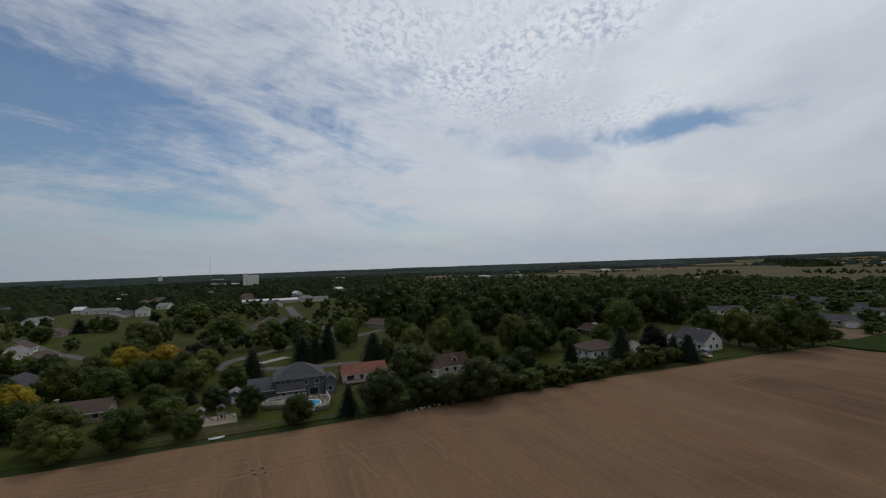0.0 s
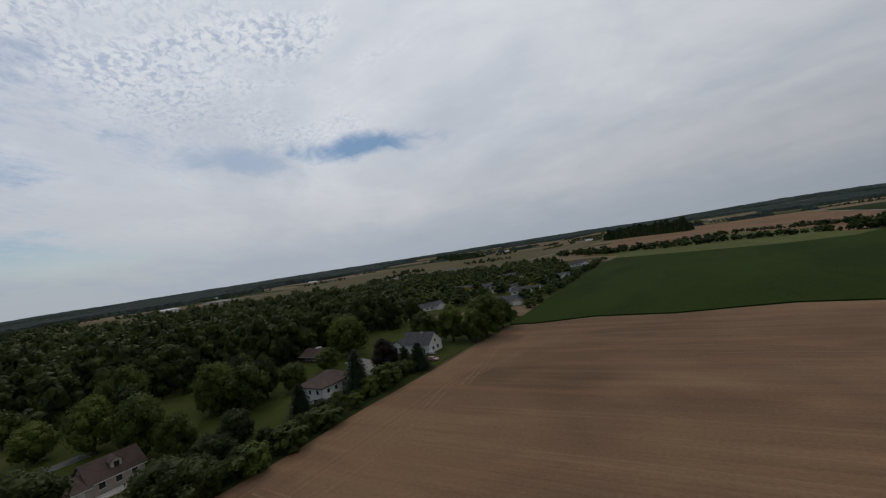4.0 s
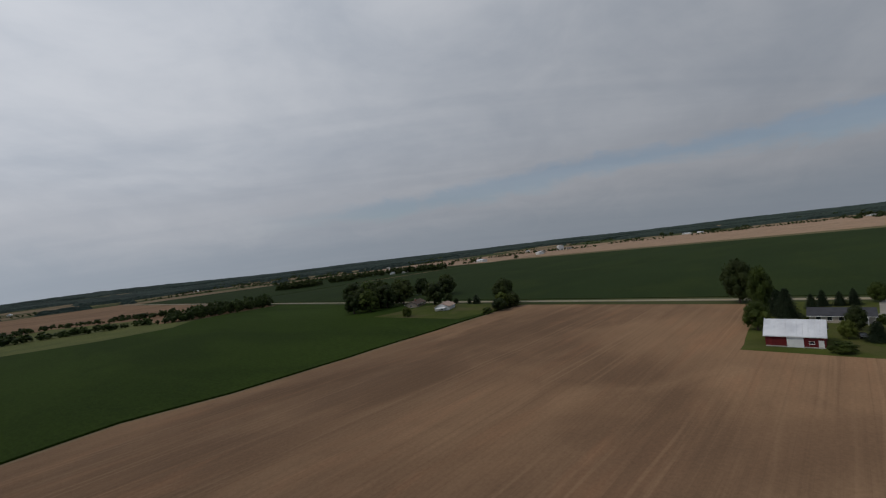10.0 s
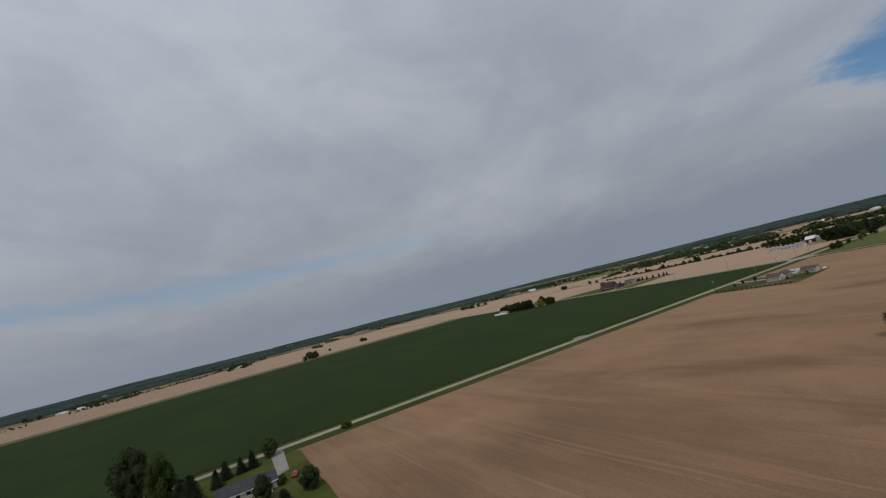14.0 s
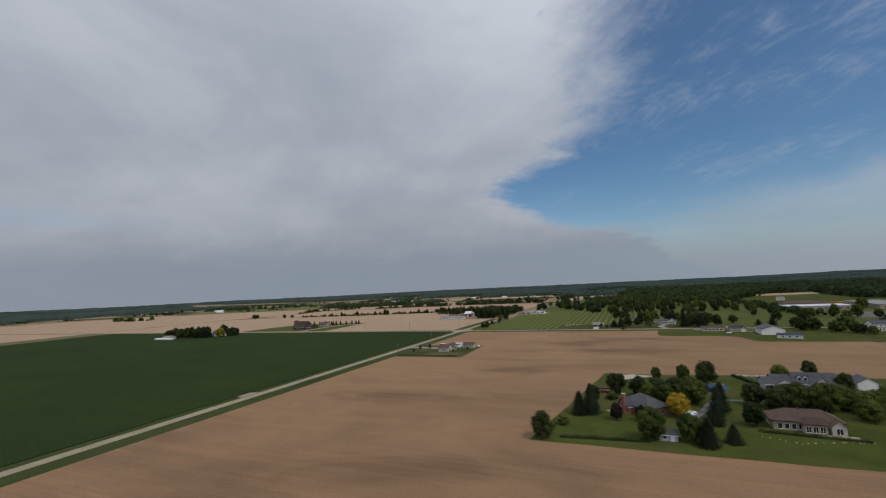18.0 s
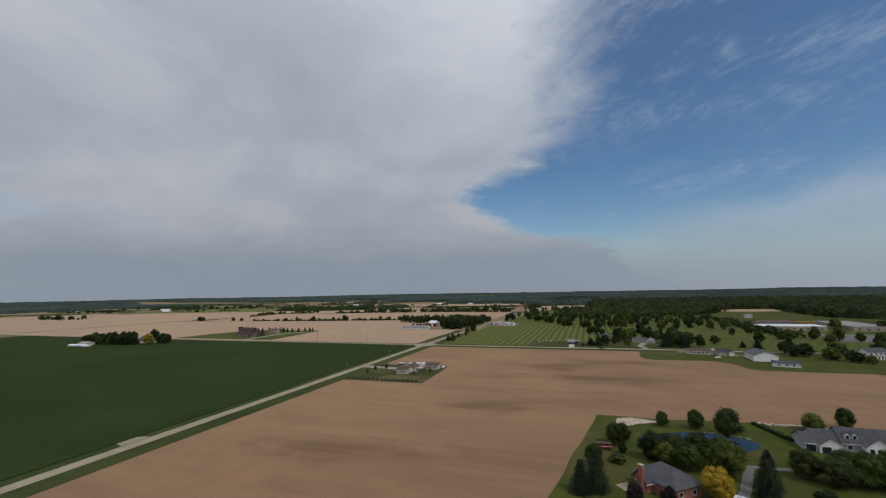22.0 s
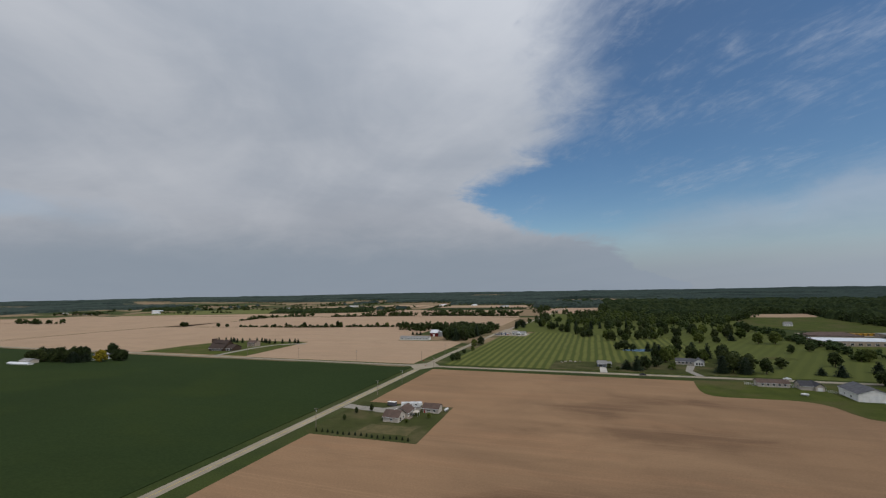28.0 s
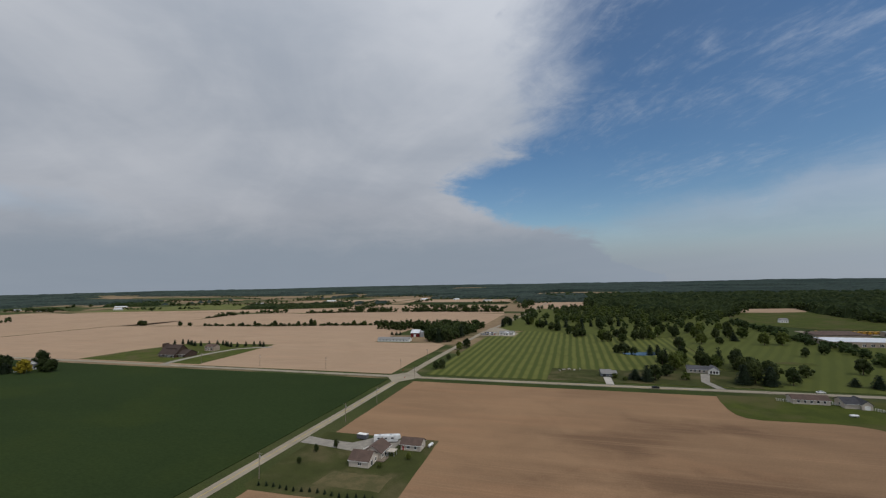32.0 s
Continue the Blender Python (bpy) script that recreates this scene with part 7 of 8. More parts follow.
for x, y in ((10.7, -2.7), (10.7, 2.7)):
    part("awning_post", Shape().box(x - 0.07, x + 0.07, y - 0.07, y + 0.07, -0.1, 2.3), TRIM, h)

# ---- house on the lot by the road ----
h = house("house", 42.3, -154.6, "cream house with brown roof beside the road")
h.scale = (0.8, 0.8, 0.9)
wing(h, -5.8, 4.7, -6.2, 4.4, 2.9, "x", 2.6, CREAM, ROOF_BROWN, 0.5, [("S", 0, 0.95, 1.6, 1.2), ("E", -2.6, 0.2, 1.8, 2.0, "dark"), ("E", 1.6, 0.95, 1.4, 1.2), ("W", 0, 0.95, 1.4, 1.2)])
wing(h, -3.2, 6.4, 4.5, 16, 3.0, "y", 2.7, CREAM, ROOF_BROWN, 0.5, [("E", 6.5, 0.95, 1.4, 1.2), ("E", 9.6, 0.1, 1.8, 2.0, "dark"), ("E", 13, 0.95, 1.4, 1.2), ("N", 1.6, 0.95, 1.4, 1.2), ("W", 9, 0, 4.6, 2.2, "garage")])
part("roof_seam", Shape().tube((-3.6, 4.3, 4.0), (-0.8, 5.2, 5.0), 0.14, 0.14, 6), TRIM, h, "pale valley flashing")
part("deck", Shape().box(5.0, 9, 2, 8, 0.2, 0.4), WOOD, h)
for y in (2.2, 4, 6, 7.8):
    part("deck_post", Shape().box(8.8, 8.95, y - 0.07, y + 0.07, -0.1, 1.3), WOOD, h)
vent(h, -2.5, 0.8, 4.8)
h = house("garage", 55.6, -136.5, "cream detached garage with brown roof", category="garage")
h.scale = (0.85, 0.85, 0.92)
wing(h, -5.2, 5.2, -3.6, 4.0, 2.8, "x", 2.0, CREAM, ROOF_BROWN, 0.5, [("S", -3.9, 0, 1.0, 2.0, "red"), ("S", -1.2, 1.0, 1.6, 1.0), ("S", 2.6, 1.0, 1.2, 1.0), ("E", 0, 0.9, 1.0, 1.0)])
camper(41.5, -133, -72, 10.5, "long white camper behind the house")
t = thing("cargo_trailer", pose(29.5, -132, 0.06, 0, 0, 85), "grey cargo trailer with white roof", "trailer")
part("body", Shape().box(-1.1, 1.1, -2.4, 2.4, 0.5, 2.3), ROOF_GREY, t)
part("roof", Shape().box(-1.15, 1.15, -2.45, 2.45, 2.31, 2.42), TRIM, t)
for yy in (-0.5, 0.5):
    for sx in (-1, 1):
        part("wheel", Shape().tube((sx * 0.95, yy, 0.33), (sx * 1.15, yy, 0.33), 0.33, 0.33, 10), TYRE, t)
t = thing("gazebo", pose(50, -146, 0.05), "white canopy gazebo on the lawn", "gazebo")
for a, b in ((-1.4, -1.4), (1.4, -1.4), (-1.4, 1.4), (1.4, 1.4)):
    part("post", Shape().box(a - 0.06, a + 0.06, b - 0.06, b + 0.06, 0, 2.2), METAL, t)
part("canopy", Shape().add([(-1.7, -1.7, 2.2), (1.7, -1.7, 2.2), (1.7, 1.7, 2.2), (-1.7, 1.7, 2.2), (0, 0, 3.0), (-1.7, -1.7, 2.05), (1.7, -1.7, 2.05), (1.7, 1.7, 2.05), (-1.7, 1.7, 2.05)],
                           [(0, 1, 4), (1, 2, 4), (2, 3, 4), (3, 0, 4), (0, 5, 6, 1), (1, 6, 7, 2), (2, 7, 8, 3), (3, 8, 5, 0)]), CREAM, t)


def tank(x, y, turn, label="white propane tank on the grass"):
    t = thing("propane_tank", pose(x, y, 0.05, 0, 0, turn), label, "tank")
    s = Shape()
    k = 12
    prof = [(-2.0, 0.1), (-1.9, 0.4), (-1.6, 0.58), (1.6, 0.58), (1.9, 0.4), (2.0, 0.1)]
    for px, r in prof:
        s.v += [(px, r * math.cos(6.283 * i / k), 0.95 + r * math.sin(6.283 * i / k)) for i in range(k)]
    for j in range(len(prof) - 1):
        s.f += [(j * k + i, j * k + (i + 1) % k, j * k + k + (i + 1) % k, j * k + k + i) for i in range(k)]
    s.f += [tuple(range(k)), tuple(range(len(s.v) - 1, len(s.v) - 1 - k, -1))]
    part("vessel", s, PAINT["white"], t)
    for px in (-1.1, 1.1):
        part("foot", Shape().box(px - 0.1, px + 0.1, -0.4, 0.4, 0, 0.42), METAL, t)
    part("valve_cover", Shape().tube((0, 0, 1.5), (0, 0, 1.72), 0.18, 0.18, 8), PAINT["white"], t)


tank(62.6, -133.5, 80)
tank(253.5, -50, 0)
solid("driveway", Shape().sheet([(3.4, -142), (3.4, -134), (12, -136), (27, -137), (34, -129), (48, -129), (48, -138), (39, -141), (36, -146), (28, -145), (14, -143)], -0.2, 0.07), GRAVEL, "grey gravel driveway", "driveway", kind="structure")
plot("bare_patch", [(32, -176), (58, -176), (58, -164), (34, -165)], material("worn_lawn", (0.110, 0.092, 0.046), (0.075, 0.070, 0.032), 0.2, fine=2.0, spec=0.03), 0.06, "dry pale patch in the lawn", 0.8, 3, "lawn")

# ---- large gardens with the pond ----
h = house("house", 181.7, -293.9, "brick house with charcoal hipped roof and chimney", -51.6)
wing(h, -6.6, 6.8, -5.0, 5.0, 3.0, "hip", 3.5, BRICK, ROOF_GREY, 0.6, [("S", 4.6, 0.95, 1.2, 1.2), ("E", -2.4, 0.95, 1.1, 1.2), ("E", 2.2, 0.95, 1.1, 1.2), ("N", 0, 0.95, 1.4, 1.2)])
wing(h, -4.6, 0.4, -7.4, -5.1, 3.0, "y", 2.5, BRICK, ROOF_GREY, 0.5, [("S", -3.6, 0.4, 1.0, 1.8)])
chimney(h, -0.6, -8.0, -0.3, 7.2, BRICK, 1.3)
part("patio", Shape().box(-7, -1.4, -11.5, -7.5, -0.2, 0.14), STONE, h, "stone-paved patio")
h = house("house", 227.5, -302, "long tan stone house with brown hipped roof")
h.scale = (0.84, 0.86, 0.92)
wing(h, -10.5, 10.5, -4, 6, 3.2, "hip", 3.0, STONE, ROOF_BROWN, 0.7, spaced("S", -9.5, -1, 4, 0.6, 1.3, 1.7) + [("W", 1, 0.9, 1.6, 1.4)])
wing(h, -2, 5, -6.5, -3.9, 3.1, "hip", 2.0, STONE, ROOF_BROWN, 0.6, spaced("S", -1.6, 4.6, 3, 0.5, 1.4, 1.8))
wing(h, 6, 10.2, -7, -3.9, 3.0, "y", 1.8, CREAM, ROOF_BROWN, 0.5, [("S", 8.1, 0.5, 1.8, 1.8)])
part("terrace", Shape().box(3, 13, -10.5, -7.2, -0.2, 0.14), STONE, h, "pale stone terrace")
part("roof_vent", Shape().box(-1.6, -1.0, 0.4, 0.9, 5.2, 6.7), BROWN_SIDE, h)
h = house("house", 244, -245, "pale grey house with white gables, grey roof and dormers")
wing(h, -14.6, -11.2, -6.5, 3, 2.8, "x", 2.0, PALE_SIDE, ROOF_GREY, 0.4, [("S", -12.9, 0, 2.6, 2.1, "dark")])
wing(h, -11.1, -3.6, -4.2, 5, 2.9, "x", 2.6, PALE_SIDE, ROOF_GREY, 0.4)
wing(h, -11.0, -4.6, -7.8, -4.3, 2.9, "y", 2.2, WHITE, ROOF_GREY, 0.5, [("S", -9.2, 0, 2.5, 2.1, "dark"), ("S", -6.4, 0, 2.5, 2.1, "garage")])
wing(h, -3.5, 11, -4.5, 5.5, 3.1, "x", 3.4, PALE_SIDE, ROOF_GREY, 0.5, [("S", -1.6, 0.9, 1.2, 1.3), ("E", 0, 0.9, 1.4, 1.3)])
wing(h, 1.4, 8.2, -7.2, -4.6, 3.0, "y", 2.6, WHITE, ROOF_GREY, 0.5, spaced("S", 1.9, 7.7, 3, 0.5, 1.2, 1.8))
for x in (-1.6, 0.4):
    dormer(h, x, -3.4, 3.7, 0, WHITE, ROOF_GREY, 1.5)
h = house("garage", 266, -240, "small white garage with grey roof", category="garage")
wing(h, -3.3, 3.3, -3.8, 4, 2.7, "y", 2.0, WHITE, ROOF_GREY, 0.4, [("S", 1, 0, 2.8, 2.1, "garage"), ("S", -2.2, 0, 0.9, 2.0, "door")])
h = house("garden_shed", 187.5, -323, "small grey shed with dark roof", category="shed")
wing(h, -2.6, 2.6, -1.8, 1.8, 2.1, "x", 1.1, PALE_SIDE, ROOF_GREY, 0.3, [("S", -1, 0.8, 0.9, 0.8), ("S", 1.2, 0, 0.9, 1.9, "door")])
t = thing("hay_wagon", pose(166, -268, 0.05, 0, 0, 95), "red wooden wagon parked on the grass", "wagon")
part("bed", Shape().box(-1.1, 1.1, -2.6, 2.6, 0.7, 0.9), RED_SIDE, t)
for a, b, c, d in ((-1.1, -1.0, -2.6, 2.6), (1.0, 1.1, -2.6, 2.6), (-0.98, 0.98, -2.6, -2.5), (-0.98, 0.98, 2.5, 2.6)):
    part("side_panel", Shape().box(a, b, c, d, 0.91, 2.1), RED_SIDE, t)
part("cover", Shape().box(-1.2, 1.2, -2.7, 2.7, 2.11, 2.25), BROWN_SIDE, t)
part("stripe", Shape().box(-1.13, 1.13, -2.63, 2.63, 1.3, 1.42), TRIM, t)
for yy in (-1.8, 1.8):
    for sx in (-1, 1):
        part("wheel", Shape().tube((sx * 0.95, yy, 0.4), (sx * 1.15, yy, 0.4), 0.4, 0.4, 12), TYRE, t)
camper(195.8, -304.3, 155, 6.5, "white camper parked between garden trees")
solid("sand_area", Shape().sheet([(171, -239), (172.5, -229), (178, -226.5), (188, -229.5), (187, -232), (180, -235), (175, -240)], -0.2, 0.09), SAND, "pale sand patch at the garden corner", "sand", kind="structure")
fence([(175.5, -240.3), (180, -235.6), (187.3, -232.3), (189, -229)], 1.1, 2.2, TRIM, "pale rail fence round the sand")
pond_pts = [(177.5, -256), (180, -250), (185, -246.5), (192, -243), (200, -240.5), (207, -241.5), (214, -244), (217.5, -248), (216, -254), (211, -258), (204, -259), (196, -260.5), (187, -261), (180, -259.5)]
solid("pond", Shape().sheet(wavy(pond_pts, 0.8, 2.0, 4), -0.2, 0.10), WATER, "dark blue garden pond", "pond", kind="structure")


def rock_row(name, pts, label, n, size, mat, seed):
    rnd = random.Random(seed)
    t = thing(name, pose(0, 0, 0), label, "rocks")
    for i in range(n):
        f = i / max(1, n - 1) * (len(pts) - 1)
        k = min(int(f), len(pts) - 2)
        f -= k
        x = pts[k][0] + (pts[k + 1][0] - pts[k][0]) * f + rnd.gauss(0, 0.4)
        y = pts[k][1] + (pts[k + 1][1] - pts[k][1]) * f + rnd.gauss(0, 0.4)
        r = size * rnd.uniform(0.6, 1.3)
        ico = [(0, 0, 1), (0.9, 0, 0.4), (0.3, 0.85, 0.4), (-0.7, 0.5, 0.4), (-0.7, -0.5, 0.4), (0.3, -0.85, 0.4), (0.7, 0.5, -0.4), (-0.3, 0.85, -0.4), (-0.9, 0, -0.4), (-0.3, -0.85, -0.4), (0.7, -0.5, -0.4)]
        s = Shape().add([(x + r * p[0] * rnd.uniform(0.8, 1.2), y + r * p[1] * rnd.uniform(0.8, 1.2), 0.1 + 0.6 * r * p[2]) for p in ico],
                        [(0, 1, 2), (0, 2, 3), (0, 3, 4), (0, 4, 5), (0, 5, 1), (1, 6, 2), (2, 6, 7), (2, 7, 3), (3, 7, 8), (3, 8, 4), (4, 8, 9), (4, 9, 5), (5, 9, 10), (5, 10, 1), (1, 10, 6)])
        part("rock", s, mat, t)


rock_row("rock_border", [(224, -222), (232, -223), (240, -222), (250, -224)], "pale boulders along the garden edge", 34, 0.7, material("pale_boulder", (0.50, 0.45, 0.38), (0.38, 0.34, 0.29), 0.8), 5)
rock_row("rock_border", [(170, -247), (172, -243), (175, -246)], "pale stones round a garden bed", 12, 0.5, CONCRETE, 6)
rock_row("rock_border", [(203, -240), (209, -240.6), (216, -244)], "pale stones on the pond bank", 14, 0.4, CONCRETE, 7)
rock_row("rock_border", [(325, -470), (326, -482)], "pale stones at the field edge", 14, 0.45, CONCRETE, 8)
rock_row("rock_border", [(214, -314), (222, -318), (232, -314), (240, -313)], "stones round a planting bed", 16, 0.3, STONE, 9)


def hedge(pts, high, wide, label, seed):
    rnd = random.Random(seed)
    s = Shape()
    for a, b in zip(pts, pts[1:]):
        n = int(math.dist(a, b) / 0.16)
        for i in range(n):
            f = rnd.random()
            c = Vector((a[0] + (b[0] - a[0]) * f, a[1] + (b[1] - a[1]) * f, 0))
            ang = rnd.uniform(-0.3, math.pi + 0.3)
            d = Vector(((b[1] - a[1]), -(b[0] - a[0]), 0)).normalized()
            bump = 1 + 0.25 * noise.noise((c.x * 0.5, c.y * 0.5, seed))
            p = c + d * math.cos(ang) * wide / 2 + Vector((0, 0, max(0.05, math.sin(ang) * high * bump)))
            nrm = (d * math.cos(ang) + Vector((0, 0, math.sin(ang))) + 0.5 * Vector((rnd.gauss(0, 1), rnd.gauss(0, 1), rnd.gauss(0, 1)))).normalized()
            u = nrm.orthogonal().normalized()
            w = nrm.cross(u)
            k = rnd.uniform(0.18, 0.4)
            s.add([p - u * k, p - w * k, p + u * k, p + w * k], [(0, 1, 2, 3)])
        dx, dy = Vector((b[1] - a[1], -(b[0] - a[0]))).normalized() * wide * 0.36
        s.add([(a[0] - dx, a[1] - dy, 0), (a[0] + dx, a[1] + dy, 0), (b[0] + dx, b[1] + dy, 0), (b[0] - dx, b[1] - dy, 0), (a[0] - dx, a[1] - dy, high * 0.7), (a[0] + dx, a[1] + dy, high * 0.7), (b[0] + dx, b[1] + dy, high * 0.7), (b[0] - dx, b[1] - dy, high * 0.7)],
              [(0, 1, 5, 4), (1, 2, 6, 5), (2, 3, 7, 6), (3, 0, 4, 7), (4, 5, 6, 7)])
    return solid("hedge", s, LEAF_DARK, label, "hedge")


hedge([(156, -329), (182, -327)], 1.1, 1.6, "clipped green hedge along the field", 1)
hedge([(223, -224), (228, -240), (233, -249)], 1.5, 1.8, "dark hedge between two gardens", 2)
hedge([(328, -462), (329, -480), (328, -500)], 3.2, 4.0, "tall dark hedge at the field edge", 3)
hedge([(214, -309), (228, -311), (240, -312)], 0.8, 1.6, "low shrubs before the stone house", 4)
road("drive", [(196, -302), (199, -295), (201.5, -289.5), (205, -279), (208, -271.5), (220, -271), (245, -262), (262, -258), (300, -262), (326, -264)], 2.6, STREET, 0.08, "narrow drive through the gardens")
solid("driveway", Shape().sheet([(263, -244.5), (269, -244.5), (272, -258), (264, -258)], -0.2, 0.085), CONCRETE, "pale garage driveway", "driveway", kind="structure")

# ---- along the cross road ----
h = house("house", 245.5, -25, "long low beige house with grey roof")
wing(h, -8.5, 8.5, -4, 4, 2.6, "x", 1.7, CREAM, ROOF_BROWN, 0.5, spaced("S", -7.5, 7.5, 5))
fence([(231, -24), (236.8, -27)], 1.6, 1.0, TRIM, "white board fence beside a house", 3)
h = house("house", 263, -29, "beige house with charcoal roof")
wing(h, -5, 1.5, -4.5, 5, 2.7, "x", 2.2, CREAM, ROOF_DARK, 0.5, [("W", 0, 0.9, 1.3, 1.2)])
wing(h, 1.6, 6.2, -6, 5, 2.7, "y", 1.9, CREAM, ROOF_DARK, 0.4, [("S", 3.9, 0, 2.4, 2.1, "garage")])
fence([(254.5, -27.5), (258, -28.5)], 1.6, 0.8, TRIM, "white board fence beside a house", 3)
fence([(269, -35), (275, -44), (275, -58)], 1.6, 1.0, TRIM, "white board fence beside a house", 3)
h = house("storage_barn", 282, -48, "large pale storage barn with grey roof", category="barn")
wing(h, -7.5, 7.5, -10, 10, 4.4, "y", 2.8, WHITE, ROOF_GREY, 0.5, [("S", 0, 0, 4.5, 3.6, "garage"), ("S", -5, 0, 1.0, 2.0, "door"), ("W", -3, 1.2, 1.2, 1.0), ("W", 4, 1.2, 1.2, 1.0)])
h = house("shed", 287, -77, "long low white shed with dark panelled roof", -15, "shed")
wing(h, -7.5, 7.5, -3.5, 3.5, 2.4, "x", 1.2, WHITE, ROOF_DARK, 0.4, spaced("S", -6, 6, 3))
for i in range(7):
    s = Shape()
    slab(s, [(-6.8 + i * 1.95, -3.3, 2.66), (-5.0 + i * 1.95, -3.3, 2.66), (-5.0 + i * 1.95, -0.4, 3.66), (-6.8 + i * 1.95, -0.4, 3.66)], 0.05)
    part("roof_panel", s, GLASS, h)
h = house("house", 357, -29, "white two-storey house among trees", 20)
wing(h, -7.5, 7.5, -4, 4, 5.2, "x", 2.6, WHITE, ROOF_GREY, 0.5, spaced("S", -7, 7, 4, 3.3) + spaced("S", -7, 7, 4, 0.8) + spaced("W", -3, 3, 2, 3.0))
wing(h, -6.5, 4, -6.6, -4.1, 2.6, "flat", 1, WHITE, ROOF_PALE, 0.4, spaced("S", -6, 3.5, 4, 0.5, 1.3, 1.7))
plant_all([(346, -14, 9, 9, "D"), (373, -26, 9, 9, "K"), (372, -34, 8, 8, "K"), (345, -8, 10, 10, "D"), (330, -40, 8, 8, "D"), (338, -52, 7, 9, "K"), (378, -44, 9, 10, "D")], "garden trees", "round a white house")
h = house("house", 213, 48.5, "white house with grey roof on the golf course", -8)
wing(h, -10, 3, -4, 4, 2.7, "x", 2.0, CREAM, ROOF_GREY, 0.5, spaced("S", -9, 2, 4))
wing(h, 3.1, 10, -5.5, 4, 2.9, "y", 2.2, WHITE, ROOF_GREY, 0.5, spaced("S", 4, 9.4, 3, 0.5, 1.2, 1.7))
h = house("cabin", 146, 24, "small grey-roofed cabin with open carport", 5, "cabin")
wing(h, -5, 2, -3.5, 4, 2.6, "x", 1.9, GREY_SIDE, ROOF_PALE, 0.4, [("S", -3, 0, 2.6, 2.1, "dark"), ("S", 0.6, 0.9, 1.0, 1.0)])
wing(h, 2.1, 5.6, -2.5, 3, 2.4, "x", 1.3, WHITE, ROOF_PALE, 0.4, [("S", 3.8, 0.9, 1.0, 1.0)])
solid("driveway", Shape().sheet([(143, -2.6), (148, -2.6), (147.5, 19), (142.5, 19)], -0.2, 0.1), CONCRETE, "pale cabin driveway", "driveway", kind="structure")
solid("driveway", Shape().sheet([(208, -2.6), (213, -2.6), (209, 16), (216, 42), (210, 42), (204, 16)], -0.2, 0.1), GRAVEL, "gravel house driveway", "driveway", kind="structure")
solid("pond", Shape().sheet(wavy([(166, 119), (176, 114), (190, 116), (202, 122), (204, 130), (192, 135), (178, 132), (168, 127)], 1.0, 3.0, 2), -0.2, 0.08), WATER, "blue golf course pond", "pond", kind="structure")
plot("putting_green", [(276, 88), (290, 84), (304, 90), (303, 99), (288, 102), (277, 97)], LAWN, 0.03, "smooth oval putting green", 0.6, 3, "lawn")
for i, (x, y) in enumerate(((115, 37), (119, 40), (123, 38), (127, 42), (112, 34))):
    t = thing("garden_bench", pose(x, y, 0, 0, 0, 30 * i), "pale bench stored on the grass", "bench", "benches on the grass")
    part("seat", Shape().box(-1.2, 1.2, -0.3, 0.3, 0.45, 0.55), CONCRETE, t)
    part("backrest", Shape().box(-1.2, 1.2, 0.25, 0.33, 0.6, 1.1), CONCRETE, t)
    for sx in (-1, 1):
        part("leg", Shape().box(sx - 0.08, sx + 0.08, -0.25, 0.25, 0, 0.45), CONCRETE, t)

plant_all([(356, -764, 5, 6, "Y"), (423, -787, 5, 6, "Y"), (372, -955, 5, 6, "Y")], "town trees", "beside grey-roofed homes")
# club house, parking
solid("car_park", Shape().sheet([(4, 236), (52, 230), (54, 262), (22, 320), (6, 322)], -0.2, 0.07), ASPHALT, "pale asphalt car park", "car park", kind="structure")
h = house("club_house", 41, 247, "low white club house with pale roof", -8, "building")
wing(h, -9, 9, -5, 5, 3.0, "x", 2.0, WHITE, ROOF_PALE, 0.6, spaced("S", -8, 8, 5, 0.7, 1.5, 1.6))
wing(h, -3, 4, -8, -5.1, 3.0, "y", 1.5, WHITE, ROOF_METAL, 0.5, spaced("S", -2.4, 3.4, 2, 0.5, 1.6, 1.8))
park_rnd = random.Random(3)
for i in range(13):
    paint = park_rnd.choice(("white", "black", "silver", "red", "blue", "black", "silver"))
    car(8 + i * 2.9 - (i // 7) * 18, 243 + (i // 7) * 17, 0 if i % 2 else 180, paint, paint + " car in the club car park", 0.06, "cars in the club car park")
car(172, -8.3, -88, "black", "dark car on the cross road", 0.09)
car(262, -2.0, -88, "white", "white car at the road edge", 0.09)

# white farm north of the crossing
h = house("poultry_shed", -84, 172, "long low white shed with grey roof", 4, "shed")
wing(h, -20, 20, -4.5, 4.5, 2.7, "x", 1.9, WHITE, ROOF_PALE, 0.4, spaced("S", -19, 19, 9))
h = house("barn", -72.5, 217, "small red barn with white roof", category="barn")
wing(h, -5.5, 5.5, -6, 6, 5.0, "x", 3.6, RED_SIDE, ROOF_METAL, 0.5, [("S", 0, 0, 3, 3, "garage")])
t = thing("grain_bin", pose(-64, 214, 0), "round galvanised grain bin", "silo")
part("bin_wall", Shape().tube((0, 0, -0.1), (0, 0, 6), 3, 3, 16), METAL, t)
part("bin_roof", Shape().tube((0, 0, 6.01), (0, 0, 7.8), 3.1, 0.3, 16), METAL, t)

